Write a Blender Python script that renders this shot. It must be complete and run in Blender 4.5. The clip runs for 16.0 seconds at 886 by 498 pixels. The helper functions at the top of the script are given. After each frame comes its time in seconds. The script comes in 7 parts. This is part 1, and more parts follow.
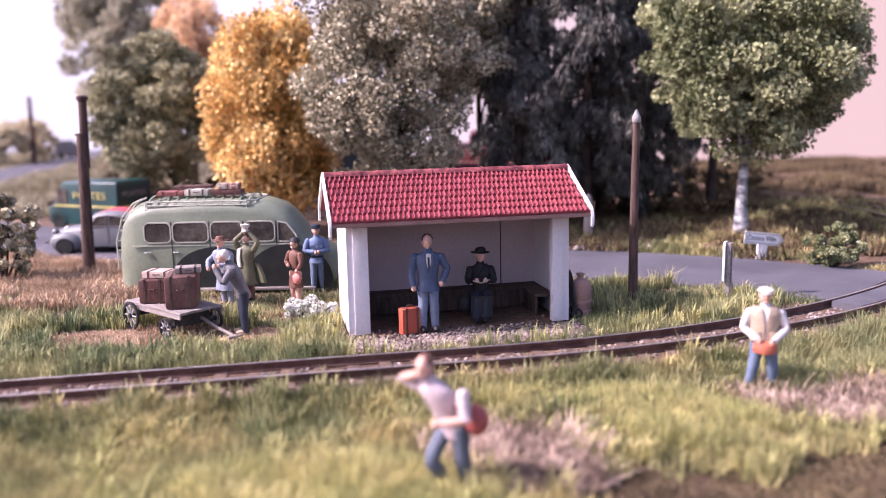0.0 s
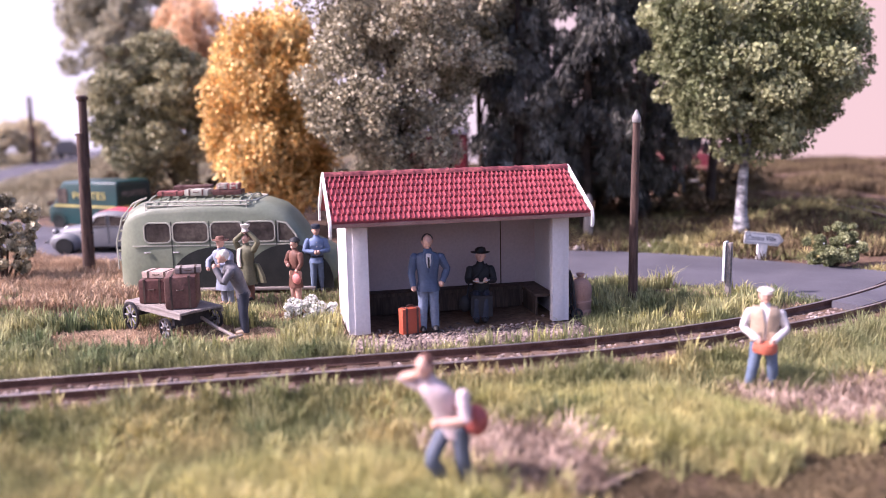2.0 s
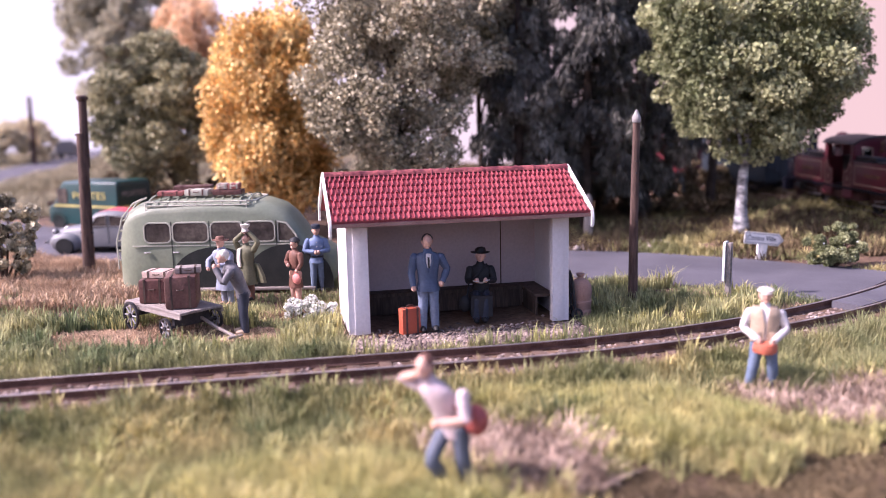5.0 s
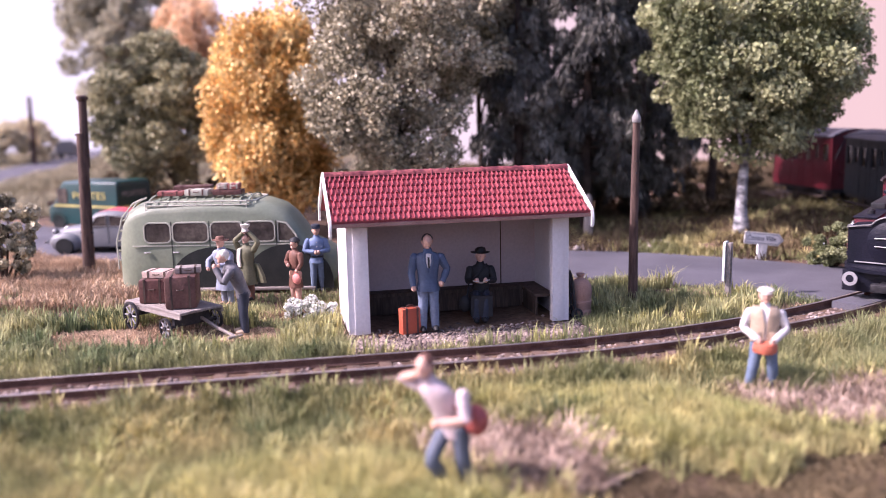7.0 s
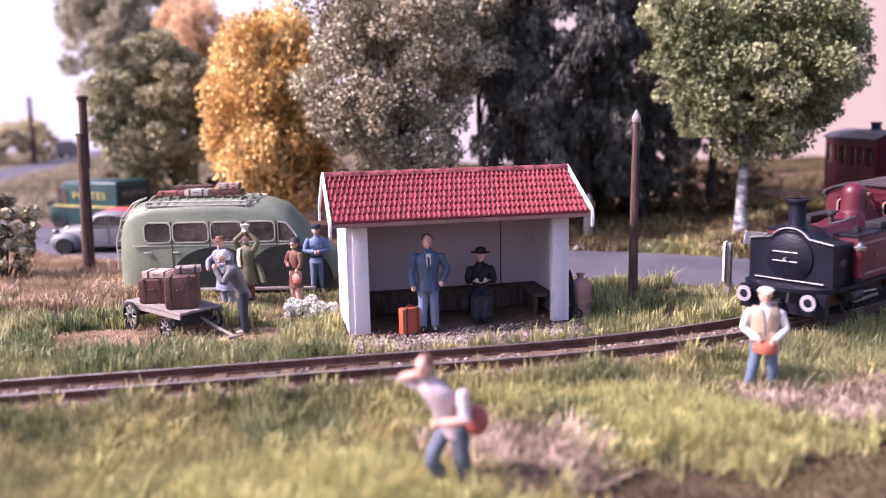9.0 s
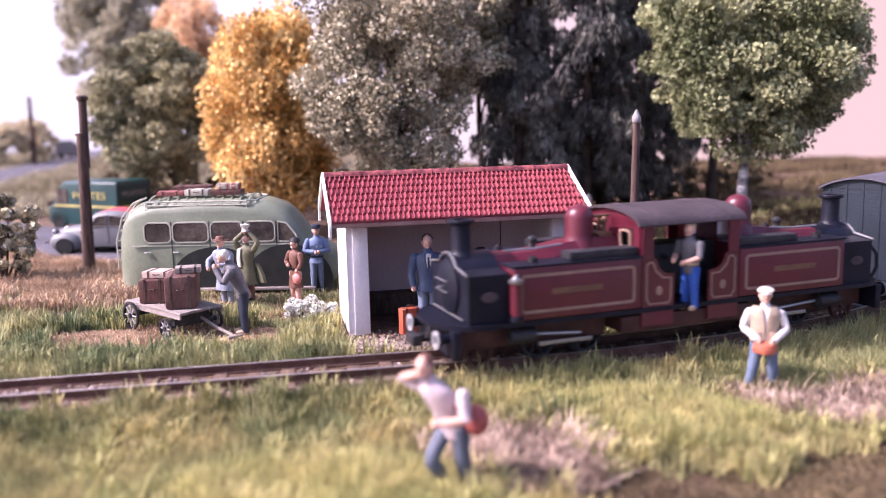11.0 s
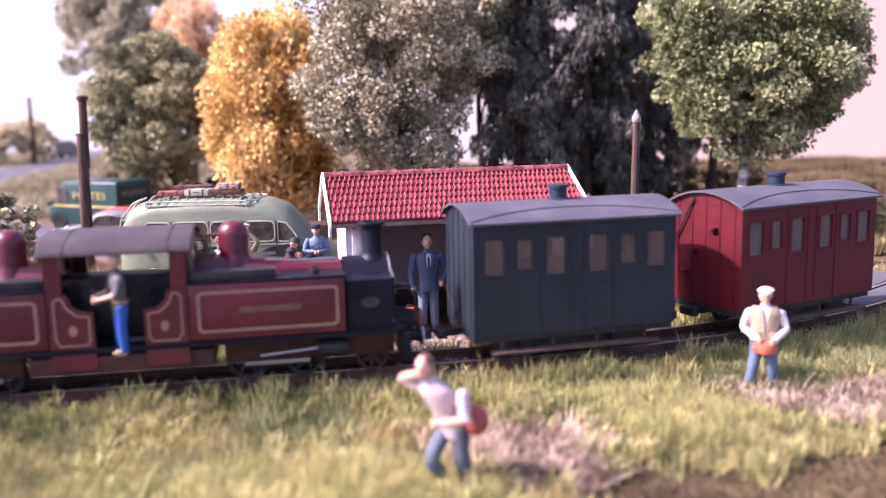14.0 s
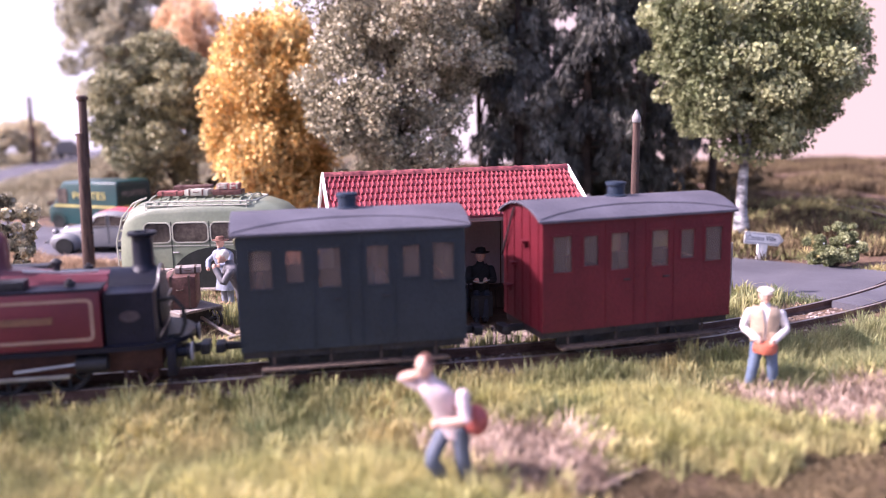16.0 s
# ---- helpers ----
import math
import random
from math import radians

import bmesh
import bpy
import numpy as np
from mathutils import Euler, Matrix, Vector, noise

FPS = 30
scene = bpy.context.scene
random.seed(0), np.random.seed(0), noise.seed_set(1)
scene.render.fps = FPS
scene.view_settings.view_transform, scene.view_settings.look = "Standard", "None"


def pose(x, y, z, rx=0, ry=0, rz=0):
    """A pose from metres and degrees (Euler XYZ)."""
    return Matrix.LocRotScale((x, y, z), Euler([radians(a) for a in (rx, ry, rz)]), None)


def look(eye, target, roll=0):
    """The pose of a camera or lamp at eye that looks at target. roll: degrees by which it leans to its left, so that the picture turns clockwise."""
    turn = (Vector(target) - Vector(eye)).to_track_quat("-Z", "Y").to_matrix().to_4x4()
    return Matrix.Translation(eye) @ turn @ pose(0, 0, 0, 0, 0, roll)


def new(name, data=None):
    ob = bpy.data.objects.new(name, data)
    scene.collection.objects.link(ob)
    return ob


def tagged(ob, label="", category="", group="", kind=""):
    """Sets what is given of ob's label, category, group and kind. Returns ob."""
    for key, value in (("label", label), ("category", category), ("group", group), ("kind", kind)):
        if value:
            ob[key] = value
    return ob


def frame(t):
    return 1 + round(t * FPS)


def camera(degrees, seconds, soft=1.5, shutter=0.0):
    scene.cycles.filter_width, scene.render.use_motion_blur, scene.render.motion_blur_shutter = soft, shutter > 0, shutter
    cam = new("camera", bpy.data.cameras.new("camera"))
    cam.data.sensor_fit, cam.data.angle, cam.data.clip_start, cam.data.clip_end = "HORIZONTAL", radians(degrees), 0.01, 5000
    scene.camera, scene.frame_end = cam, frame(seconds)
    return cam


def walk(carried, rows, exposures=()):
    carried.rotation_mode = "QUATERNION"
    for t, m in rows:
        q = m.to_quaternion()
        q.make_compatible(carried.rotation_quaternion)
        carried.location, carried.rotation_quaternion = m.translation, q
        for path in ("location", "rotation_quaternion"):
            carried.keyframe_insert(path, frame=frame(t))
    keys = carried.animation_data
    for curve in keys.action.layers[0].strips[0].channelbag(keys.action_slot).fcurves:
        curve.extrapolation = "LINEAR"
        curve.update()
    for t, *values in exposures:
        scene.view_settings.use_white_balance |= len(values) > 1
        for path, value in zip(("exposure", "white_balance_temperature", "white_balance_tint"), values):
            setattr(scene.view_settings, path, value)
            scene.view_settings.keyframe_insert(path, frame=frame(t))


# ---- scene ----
S = 1 / 87  # a scale model in H0: the numbers below are its prototype's metres


def P(x, y, z, rx=0, ry=0, rz=0):
    return pose(x * S, y * S, z * S, rx, ry, rz)


EYE_Z = 4.231
cam = camera(53.5, 16.0, soft=0.85, shutter=0.5)
CAM_POSE = pose(0, 0, EYE_Z * S, 90 - 9.064, 0, 0) @ pose(0, 0, 0, 0, 0, -1.22)
walk(cam, [(0.0, CAM_POSE), (16.0, CAM_POSE)], exposures=[(0.0, 0.89, 5900, 37), (9.2, 0.89, 5900, 37), (12.5, 1.11, 5900, 37), (16.0, 1.17, 5900, 37)])
cam.data.dof.use_dof = True
cam.data.dof.focus_distance = 19.0 * S
cam.data.dof.aperture_fstop = 16.2

# ---- light: a hot lamp sun high on one side, soft sky from the hall ----
SUN_FROM = Vector((-0.72, -0.12, 0.68)).normalized()
world = bpy.data.worlds.new("world")
scene.world = world
world.use_nodes = True
wn = world.node_tree.nodes
sky = wn.new("ShaderNodeTexSky")
sky.sky_type = "NISHITA"
sky.sun_disc = False
sky.sun_elevation = math.asin(SUN_FROM.z)
sky.sun_rotation = math.atan2(SUN_FROM.x, SUN_FROM.y)
sky.dust_density = 4.0
world.node_tree.links.new(sky.outputs[0], wn["Background"].inputs[0])
wn["Background"].inputs[1].default_value = 0.15
sun = new("sun", bpy.data.lights.new("sun", "SUN"))
sun.data.energy, sun.data.angle, sun.data.color = 4.6, radians(1.5), (1.0, 0.9, 0.8)
sun.matrix_world = look(SUN_FROM * 2, (0, 0, 0))


# ---- materials ----
def mat(name, color, color2=None, rough=0.7, metal=0.0, var=0.2, scale=3.0, bump=0.3, fine=40.0, rnd="", amount=0.3,
        spec=0.3, coat=0.0, through_light=0.0, stretch=(1, 1, 1), emit=0.0):
    m = bpy.data.materials.new(name)
    m.use_nodes = True
    n, l = m.node_tree.nodes, m.node_tree.links
    b = n["Principled BSDF"]
    tc, mp = n.new("ShaderNodeTexCoord"), n.new("ShaderNodeMapping")
    mp.inputs["Scale"].default_value = [v / S for v in stretch]
    l.new(tc.outputs["Object"], mp.inputs["Vector"])
    big, small = n.new("ShaderNodeTexNoise"), n.new("ShaderNodeTexNoise")
    for node, sc in ((big, scale), (small, fine)):
        node.inputs["Scale"].default_value, node.inputs["Detail"].default_value = sc, 4.0
        l.new(mp.outputs[0], node.inputs["Vector"])
    c2 = color2 or [min(1.0, c * (1 + var)) for c in color]
    c1 = color if color2 else [c * (1 - var) for c in color]
    ramp = n.new("ShaderNodeValToRGB")
    ramp.color_ramp.elements[0].position, ramp.color_ramp.elements[1].position = 0.36, 0.64
    ramp.color_ramp.elements[0].color, ramp.color_ramp.elements[1].color = (*c1, 1), (*c2, 1)
    l.new(big.outputs[0], ramp.inputs[0])
    grain = n.new("ShaderNodeMapRange")
    grain.inputs[1].default_value, grain.inputs[2].default_value = 0.3, 0.7
    grain.inputs[3].default_value, grain.inputs[4].default_value = 1 - var, 1 + var
    l.new(small.outputs[0], grain.inputs[0])
    last = grain.outputs[0]
    if rnd:
        src = n.new("ShaderNodeNewGeometry" if rnd == "island" else "ShaderNodeObjectInfo")
        out = src.outputs["Random Per Island"] if rnd == "island" else src.outputs["Random"]
        span = n.new("ShaderNodeMapRange")
        span.inputs[3].default_value, span.inputs[4].default_value = 1 - amount, 1 + amount
        l.new(out, span.inputs[0])
        mul = n.new("ShaderNodeMath")
        mul.operation = "MULTIPLY"
        l.new(last, mul.inputs[0])
        l.new(span.outputs[0], mul.inputs[1])
        last = mul.outputs[0]
    mix = n.new("ShaderNodeVectorMath")
    mix.operation = "SCALE"
    l.new(ramp.outputs[0], mix.inputs[0])
    l.new(last, mix.inputs["Scale"])
    l.new(mix.outputs[0], b.inputs["Base Color"])
    b.inputs["Roughness"].default_value, b.inputs["Metallic"].default_value = rough, metal
    b.inputs["Specular IOR Level"].default_value = spec
    b.inputs["Coat Weight"].default_value = coat
    if bump:
        bp = n.new("ShaderNodeBump")
        bp.inputs["Strength"].default_value, bp.inputs["Distance"].default_value = bump, 0.03 * S
        l.new(small.outputs[0], bp.inputs["Height"])
        l.new(bp.outputs[0], b.inputs["Normal"])
    if through_light:
        tr, ms = n.new("ShaderNodeBsdfTranslucent"), n.new("ShaderNodeMixShader")
        l.new(mix.outputs[0], tr.inputs[0])
        ms.inputs[0].default_value = through_light
        l.new(b.outputs[0], ms.inputs[1])
        l.new(tr.outputs[0], ms.inputs[2])
        l.new(ms.outputs[0], n["Material Output"].inputs[0])
    return m


def glass_mat(name, tint=(0.6, 0.65, 0.66), dust=0.0):
    m = bpy.data.materials.new(name)
    m.use_nodes = True
    n, l = m.node_tree.nodes, m.node_tree.links
    gl, tr, ms, fr = (n.new("ShaderNodeBsdfGlossy"), n.new("ShaderNodeBsdfTransparent"), n.new("ShaderNodeMixShader"), n.new("ShaderNodeFresnel"))
    gl.inputs["Roughness"].default_value = 0.08
    tr.inputs[0].default_value = (*tint, 1)
    fr.inputs[0].default_value = 1.5
    l.new(fr.outputs[0], ms.inputs[0])
    l.new(tr.outputs[0], ms.inputs[1])
    l.new(gl.outputs[0], ms.inputs[2])
    out = ms.outputs[0]
    if dust:
        df, m2 = n.new("ShaderNodeBsdfDiffuse"), n.new("ShaderNodeMixShader")
        df.inputs[0].default_value = (0.5, 0.42, 0.4, 1)
        m2.inputs[0].default_value = dust
        l.new(out, m2.inputs[1])
        l.new(df.outputs[0], m2.inputs[2])
        out = m2.outputs[0]
    l.new(out, n["Material Output"].inputs[0])
    return m


M_GROUND = mat("earth", (0.075, 0.045, 0.032), (0.165, 0.105, 0.066), rough=0.95, scale=0.55, fine=9, var=0.35, bump=0.9)
M_ROAD = mat("asphalt", (0.07, 0.068, 0.083), (0.105, 0.10, 0.118), rough=0.85, scale=0.5, fine=25, var=0.1, bump=0.25)
M_STONE = mat("ballast", (0.115, 0.085, 0.072), (0.30, 0.235, 0.205), rough=0.9, scale=1.5, fine=12, rnd="island", amount=0.5)
M_RAIL = mat("rusty_rail", (0.09, 0.045, 0.035), (0.15, 0.085, 0.065), rough=0.55, metal=0.4, scale=4, fine=30)
M_RAILTOP = mat("worn_rail", (0.42, 0.36, 0.34), rough=0.35, metal=0.8, var=0.2)
M_SLEEPER = mat("sleeper", (0.085, 0.055, 0.04), (0.15, 0.10, 0.075), rough=0.9, scale=3, fine=20, rnd="object", amount=0.25)
M_TILE = mat("red_tile", (0.27, 0.055, 0.066), (0.35, 0.088, 0.10), rough=0.5, scale=2.0, fine=20, var=0.14, bump=0.15, rnd="object", amount=0.1)
M_RIDGE = mat("ridge_tile", (0.10, 0.02, 0.028), (0.30, 0.08, 0.08), rough=0.6, scale=5.0, fine=20, var=0.2)
M_WHITE = mat("white_render", (0.66, 0.63, 0.65), rough=0.8, var=0.05, scale=1.2, fine=18, bump=0.25)
# shelter's back wall: darker and pinker than the white side walls
M_INNER = mat("pinkish_inner_wall", (0.50, 0.42, 0.43), (0.56, 0.47, 0.48), rough=0.85, scale=0.9, fine=16, var=0.06, bump=0.25)
M_TRIM = mat("white_trim", (0.78, 0.76, 0.74), rough=0.6, var=0.06, scale=3)
M_DARKWOOD = mat("dark_wood", (0.05, 0.035, 0.028), (0.10, 0.07, 0.055), rough=0.8, scale=3, fine=14, stretch=(4, 4, 0.5))
M_POLE = mat("pole_wood", (0.045, 0.027, 0.022), (0.115, 0.07, 0.056), rough=0.8, scale=3, fine=16, stretch=(5, 5, 0.5), var=0.25)
M_BEAM = mat("brown_beam", (0.22, 0.12, 0.10), (0.28, 0.17, 0.15), rough=0.8, scale=2)
M_GREYWOOD = mat("grey_wood", (0.20, 0.17, 0.155), (0.30, 0.26, 0.24), rough=0.85, scale=3, fine=14, stretch=(0.5, 5, 5))
M_IRON = mat("black_iron", (0.02, 0.02, 0.024), (0.04, 0.037, 0.04), rough=0.5, metal=0.2, scale=3, fine=20, var=0.3)
M_LOCOBLACK = mat("loco_black", (0.005, 0.006, 0.012), (0.010, 0.010, 0.019), rough=0.42, scale=2, fine=25, spec=0.2)
M_MAROON = mat("maroon_paint", (0.08, 0.009, 0.019), (0.11, 0.014, 0.025), rough=0.38, scale=1.5, fine=20, var=0.12, bump=0.1, spec=0.5)
M_PANEL = mat("maroon_panel", (0.075, 0.009, 0.014), (0.10, 0.013, 0.018), rough=0.45, scale=1.5, fine=20, var=0.12, bump=0.1, spec=0.5)
M_UNDER = mat("brown_frame", (0.042, 0.016, 0.014), (0.075, 0.03, 0.025), rough=0.6, scale=2, fine=16)
M_RING = mat("ring_grey", (0.30, 0.29, 0.30), rough=0.6, var=0.15)
M_LINE = mat("cream_lining", (0.26, 0.17, 0.13), rough=0.5, var=0.1)
M_BRASS = mat("brass", (0.15, 0.08, 0.05), rough=0.55, metal=0.2, var=0.15)
M_STEEL = mat("pale_steel", (0.34, 0.33, 0.33), rough=0.35, metal=0.8, var=0.15)
M_CABROOF = mat("cab_roof_grey", (0.04, 0.03, 0.034), (0.066, 0.05, 0.056), rough=0.6, scale=1.2, fine=16)
M_CARROOF = mat("carriage_roof_grey", (0.07, 0.066, 0.084), (0.10, 0.095, 0.118), rough=0.6, scale=1.2, fine=16, var=0.1)
M_BLUECAR = mat("green_blue_paint", (0.014, 0.020, 0.028), (0.019, 0.027, 0.037), rough=0.5, scale=1.2, fine=18, var=0.12)
M_REDCAR = mat("carmine_paint", (0.085, 0.008, 0.014), (0.11, 0.011, 0.018), rough=0.5, scale=1.2, fine=18, var=0.12)
M_SEAT = mat("orange_seat", (0.35, 0.12, 0.05), rough=0.8, var=0.2)
M_VENT = mat("blue_vent", (0.016, 0.026, 0.045), rough=0.45, var=0.15)
M_GLASS = glass_mat("window_glass")
M_DUSTYGLASS = glass_mat("dusty_glass", tint=(0.75, 0.72, 0.7), dust=0.10)
M_BUS = mat("sage_paint", (0.15, 0.175, 0.122), (0.21, 0.232, 0.165), rough=0.45, scale=0.9, fine=14, var=0.08, bump=0.1, spec=0.5)
M_CREAM = mat("cream_paint", (0.42, 0.41, 0.34), rough=0.45, var=0.07, scale=1)
M_BLACK = mat("black_paint", (0.012, 0.014, 0.013), (0.02, 0.022, 0.02), rough=0.6, var=0.2)
M_RUBBER = mat("rubber", (0.02, 0.02, 0.02), rough=0.85, var=0.2)
M_TEAL = mat("dark_green_paint", (0.004, 0.033, 0.036), (0.007, 0.05, 0.05), rough=0.35, scale=1, var=0.1, spec=0.5)
M_TEALDARK = mat("black_green_paint", (0.008, 0.03, 0.028), rough=0.4, var=0.1)
M_YELLOW = mat("yellow_paint", (0.46, 0.40, 0.14), rough=0.5, var=0.08)
M_CARGREY = mat("pale_grey_paint", (0.12, 0.122, 0.132), (0.155, 0.158, 0.168), rough=0.4, var=0.06, spec=0.5)
M_CARRED = mat("red_cloth_roof", (0.45, 0.07, 0.09), rough=0.7, var=0.12)
M_LEATHER = mat("brown_leather", (0.085, 0.04, 0.034), (0.135, 0.068, 0.056), rough=0.6, scale=3, fine=20)
M_LEATHER_RED = mat("red_brown_leather", (0.26, 0.08, 0.07), (0.36, 0.13, 0.115), rough=0.55, scale=3, fine=20)
M_LEATHER_DARK = mat("dark_leather", (0.085, 0.035, 0.03), (0.13, 0.06, 0.05), rough=0.6, scale=3, fine=20)
M_SUITCASE = mat("pale_suitcase", (0.42, 0.30, 0.25), (0.50, 0.38, 0.32), rough=0.65, scale=3)
M_ORANGE = mat("orange_leather", (0.40, 0.085, 0.045), (0.48, 0.115, 0.06), rough=0.55, scale=3)
M_TERRA = mat("terracotta", (0.30, 0.17, 0.13), (0.38, 0.23, 0.18), rough=0.8, scale=3)
M_BARK = mat("bark", (0.035, 0.024, 0.018), (0.085, 0.06, 0.045), rough=0.95, scale=2, fine=9, var=0.35, bump=1.0)
M_BIRCH = mat("birch_bark", (0.06, 0.06, 0.07), (0.50, 0.49, 0.50), rough=0.85, scale=2.2, fine=9, var=0.3, bump=0.8, stretch=(1, 1, 2.2))
M_LEAF_OLIVE = mat("olive_leaf", (0.20, 0.195, 0.115), (0.46, 0.43, 0.26), rough=0.6, scale=0.5, fine=4, rnd="island", amount=0.55, through_light=0.25, bump=0)
M_LEAF_GREY = mat("grey_green_leaf", (0.25, 0.225, 0.15), (0.60, 0.54, 0.38), rough=0.55, scale=0.5, fine=4, rnd="island", amount=0.6, through_light=0.25, bump=0)
M_LEAF_ORANGE = mat("autumn_leaf", (0.54, 0.33, 0.10), (0.90, 0.68, 0.30), rough=0.6, scale=0.6, fine=4, rnd="island", amount=0.45, through_light=0.3, bump=0)
M_LEAF_FIR = mat("conifer_needle", (0.048, 0.048, 0.044), (0.20, 0.192, 0.16), rough=0.85, scale=0.5, fine=4, rnd="island", amount=0.5, through_light=0.1, bump=0)
M_LEAF_BIRCH = mat("birch_leaf", (0.17, 0.19, 0.09), (0.46, 0.465, 0.255), rough=0.55, scale=0.5, fine=4, rnd="island", amount=0.5, through_light=0.3, bump=0)
M_GRASS = mat("static_grass", (0.21, 0.22, 0.095), (0.52, 0.44, 0.20), rough=0.85, scale=0.55, fine=2.5, var=0.25, rnd="island", amount=0.4, through_light=0.3, bump=0)
M_GREEN = mat("green_static_grass", (0.16, 0.195, 0.09), (0.42, 0.395, 0.19), rough=0.85, scale=0.6, fine=2.5, var=0.25, rnd="island", amount=0.4, through_light=0.3, bump=0)
# grass of the far fields, its colour washed out to suggest haze
M_PALE = mat("hazed_field_grass", (0.24, 0.21, 0.13), (0.40, 0.36, 0.25), rough=0.9, scale=0.2, fine=2, rnd="island", amount=0.3, through_light=0.25, bump=0)
# leaf of the far tall tree: distance haze is mixed into its colour
M_LEAF_HAZY = mat("hazy_olive_leaf", (0.33, 0.31, 0.23), (0.54, 0.51, 0.38), rough=0.8, scale=0.5, fine=4, rnd="island", amount=0.4, through_light=0.3, bump=0)
M_LIME = mat("pale_lime_grass", (0.36, 0.36, 0.14), (0.60, 0.54, 0.245), rough=0.85, scale=0.9, fine=3, rnd="island", amount=0.35, through_light=0.35, bump=0)
# far truck's body: a lighter grey with the haze painted in
M_HAZE_GREY = mat("haze_grey", (0.2, 0.2, 0.21), rough=0.8, var=0.1)
M_STRAW = mat("dry_grass", (0.33, 0.22, 0.14), (0.54, 0.40, 0.27), rough=0.85, scale=0.8, fine=3, rnd="island", amount=0.4, through_light=0.25, bump=0)
M_HEATH = mat("pink_heath", (0.31, 0.225, 0.168), (0.62, 0.48, 0.38), rough=0.9, scale=1.2, fine=4, rnd="island", amount=0.35, through_light=0.2, bump=0)
M_SCRUB = mat("brown_scrub", (0.085, 0.058, 0.036), (0.20, 0.15, 0.08), rough=0.9, scale=0.4, fine=3, rnd="island", amount=0.5, through_light=0.2, bump=0)
M_PETAL = mat("white_petal", (0.75, 0.75, 0.70), rough=0.7, var=0.06, rnd="island", amount=0.12, through_light=0.2)


# ---- mesh helpers ----
def finish(bm, name, mats):
    bmesh.ops.scale(bm, vec=(S, S, S), verts=bm.verts)
    me = bpy.data.meshes.new(name)
    bm.to_mesh(me)
    bm.free()
    me.set_sharp_from_angle(angle=radians(40))
    for m in mats if isinstance(mats, (list, tuple)) else [mats]:
        me.materials.append(m)
    return me


def part(name, bm, material, parent, label=""):
    ob = new(name, finish(bm, name, material))
    ob.parent = parent
    return tagged(ob, label=label)


def lone(name, bm, material, m, label="", category="", group="", kind=""):
    ob = new(name, finish(bm, name, material))
    ob.matrix_basis = m
    return tagged(ob, label=label, category=category, group=group, kind=kind)


def thing(name, m, label, category, group="", kind=""):
    ob = new(name)
    ob.empty_display_size = 0.002
    ob.matrix_basis = m
    return tagged(ob, label=label, category=category, group=group, kind=kind)


def nb():
    return bmesh.new()


def loft(bm, rings, cap=True, mi=0, smooth=True, closed=True):
    vs = [[bm.verts.new(p) for p in r] for r in rings]
    n = len(vs[0])
    for a, b in zip(vs, vs[1:]):
        for i in range(n if closed else n - 1):
            j = (i + 1) % n
            f = bm.faces.new((a[i], a[j], b[j], b[i]))
            f.material_index, f.smooth = mi, smooth
    if cap and closed:
        for r in (vs[0][::-1], vs[-1]):
            f = bm.faces.new(r)
            f.material_index = mi
    return vs


def box(bm, x0, x1, y0, y1, z0, z1, bev=0.0, mi=0):
    vs = loft(bm, [[(x0, y0, z), (x1, y0, z), (x1, y1, z), (x0, y1, z)] for z in (z0, z1)], mi=mi, smooth=False)
    if bev:
        verts = vs[0] + vs[1]
        edges = list({e for v in verts for e in v.link_edges})
        out = bmesh.ops.bevel(bm, geom=edges, offset=bev, segments=2, affect="EDGES", profile=0.6)
        for f in out["faces"]:
            f.material_index = mi
    return bm


def tube(bm, p, q, r0, r1=None, n=10, mi=0, flat=1.0):
    p, q = Vector(p), Vector(q)
    r1 = r0 if r1 is None else r1
    d = (q - p).normalized()
    u = d.orthogonal().normalized() if abs(d.z) < 0.9 else Vector((1, 0, 0)).cross(d).normalized()
    v = d.cross(u)
    rings = [[tuple(c + (u * math.cos(a) + v * flat * math.sin(a)) * r) for a in (2 * math.pi * k / n for k in range(n))] for c, r in ((p, r0), (q, r1))]
    loft(bm, rings, mi=mi)
    return bm


def pipe(bm, pts, r, n=8, mi=0):
    """One bent rod through pts, with one radius or a radius for each point."""
    ps = [Vector(p) for p in pts]
    rs = list(r) if isinstance(r, (list, tuple)) else [r] * len(ps)
    rings, u = [], None
    for i, p in enumerate(ps):
        d = (ps[min(i + 1, len(ps) - 1)] - ps[max(i - 1, 0)])
        d = d.normalized() if d.length > 1e-9 else Vector((0, 0, 1))
        u = d.orthogonal().normalized() if u is None else (u - d * u.dot(d)).normalized()
        v = d.cross(u)
        rings.append([tuple(p + (u * math.cos(a) + v * math.sin(a)) * rs[i]) for a in (2 * math.pi * k / n for k in range(n))])
    loft(bm, rings, mi=mi)
    return bm


def lathe(bm, c, prof, n=16, mi=0, axis="z"):
    def place(r, h, a):
        u, v = r * math.cos(a), r * math.sin(a)
        return {"z": (c[0] + u, c[1] + v, c[2] + h), "x": (c[0] + h, c[1] + u, c[2] + v), "y": (c[0] + v, c[1] + h, c[2] + u)}[axis]
    loft(bm, [[place(r, h, 2 * math.pi * k / n) for k in range(n)] for r, h in prof], cap=prof[0] != prof[-1], mi=mi)
    return bm


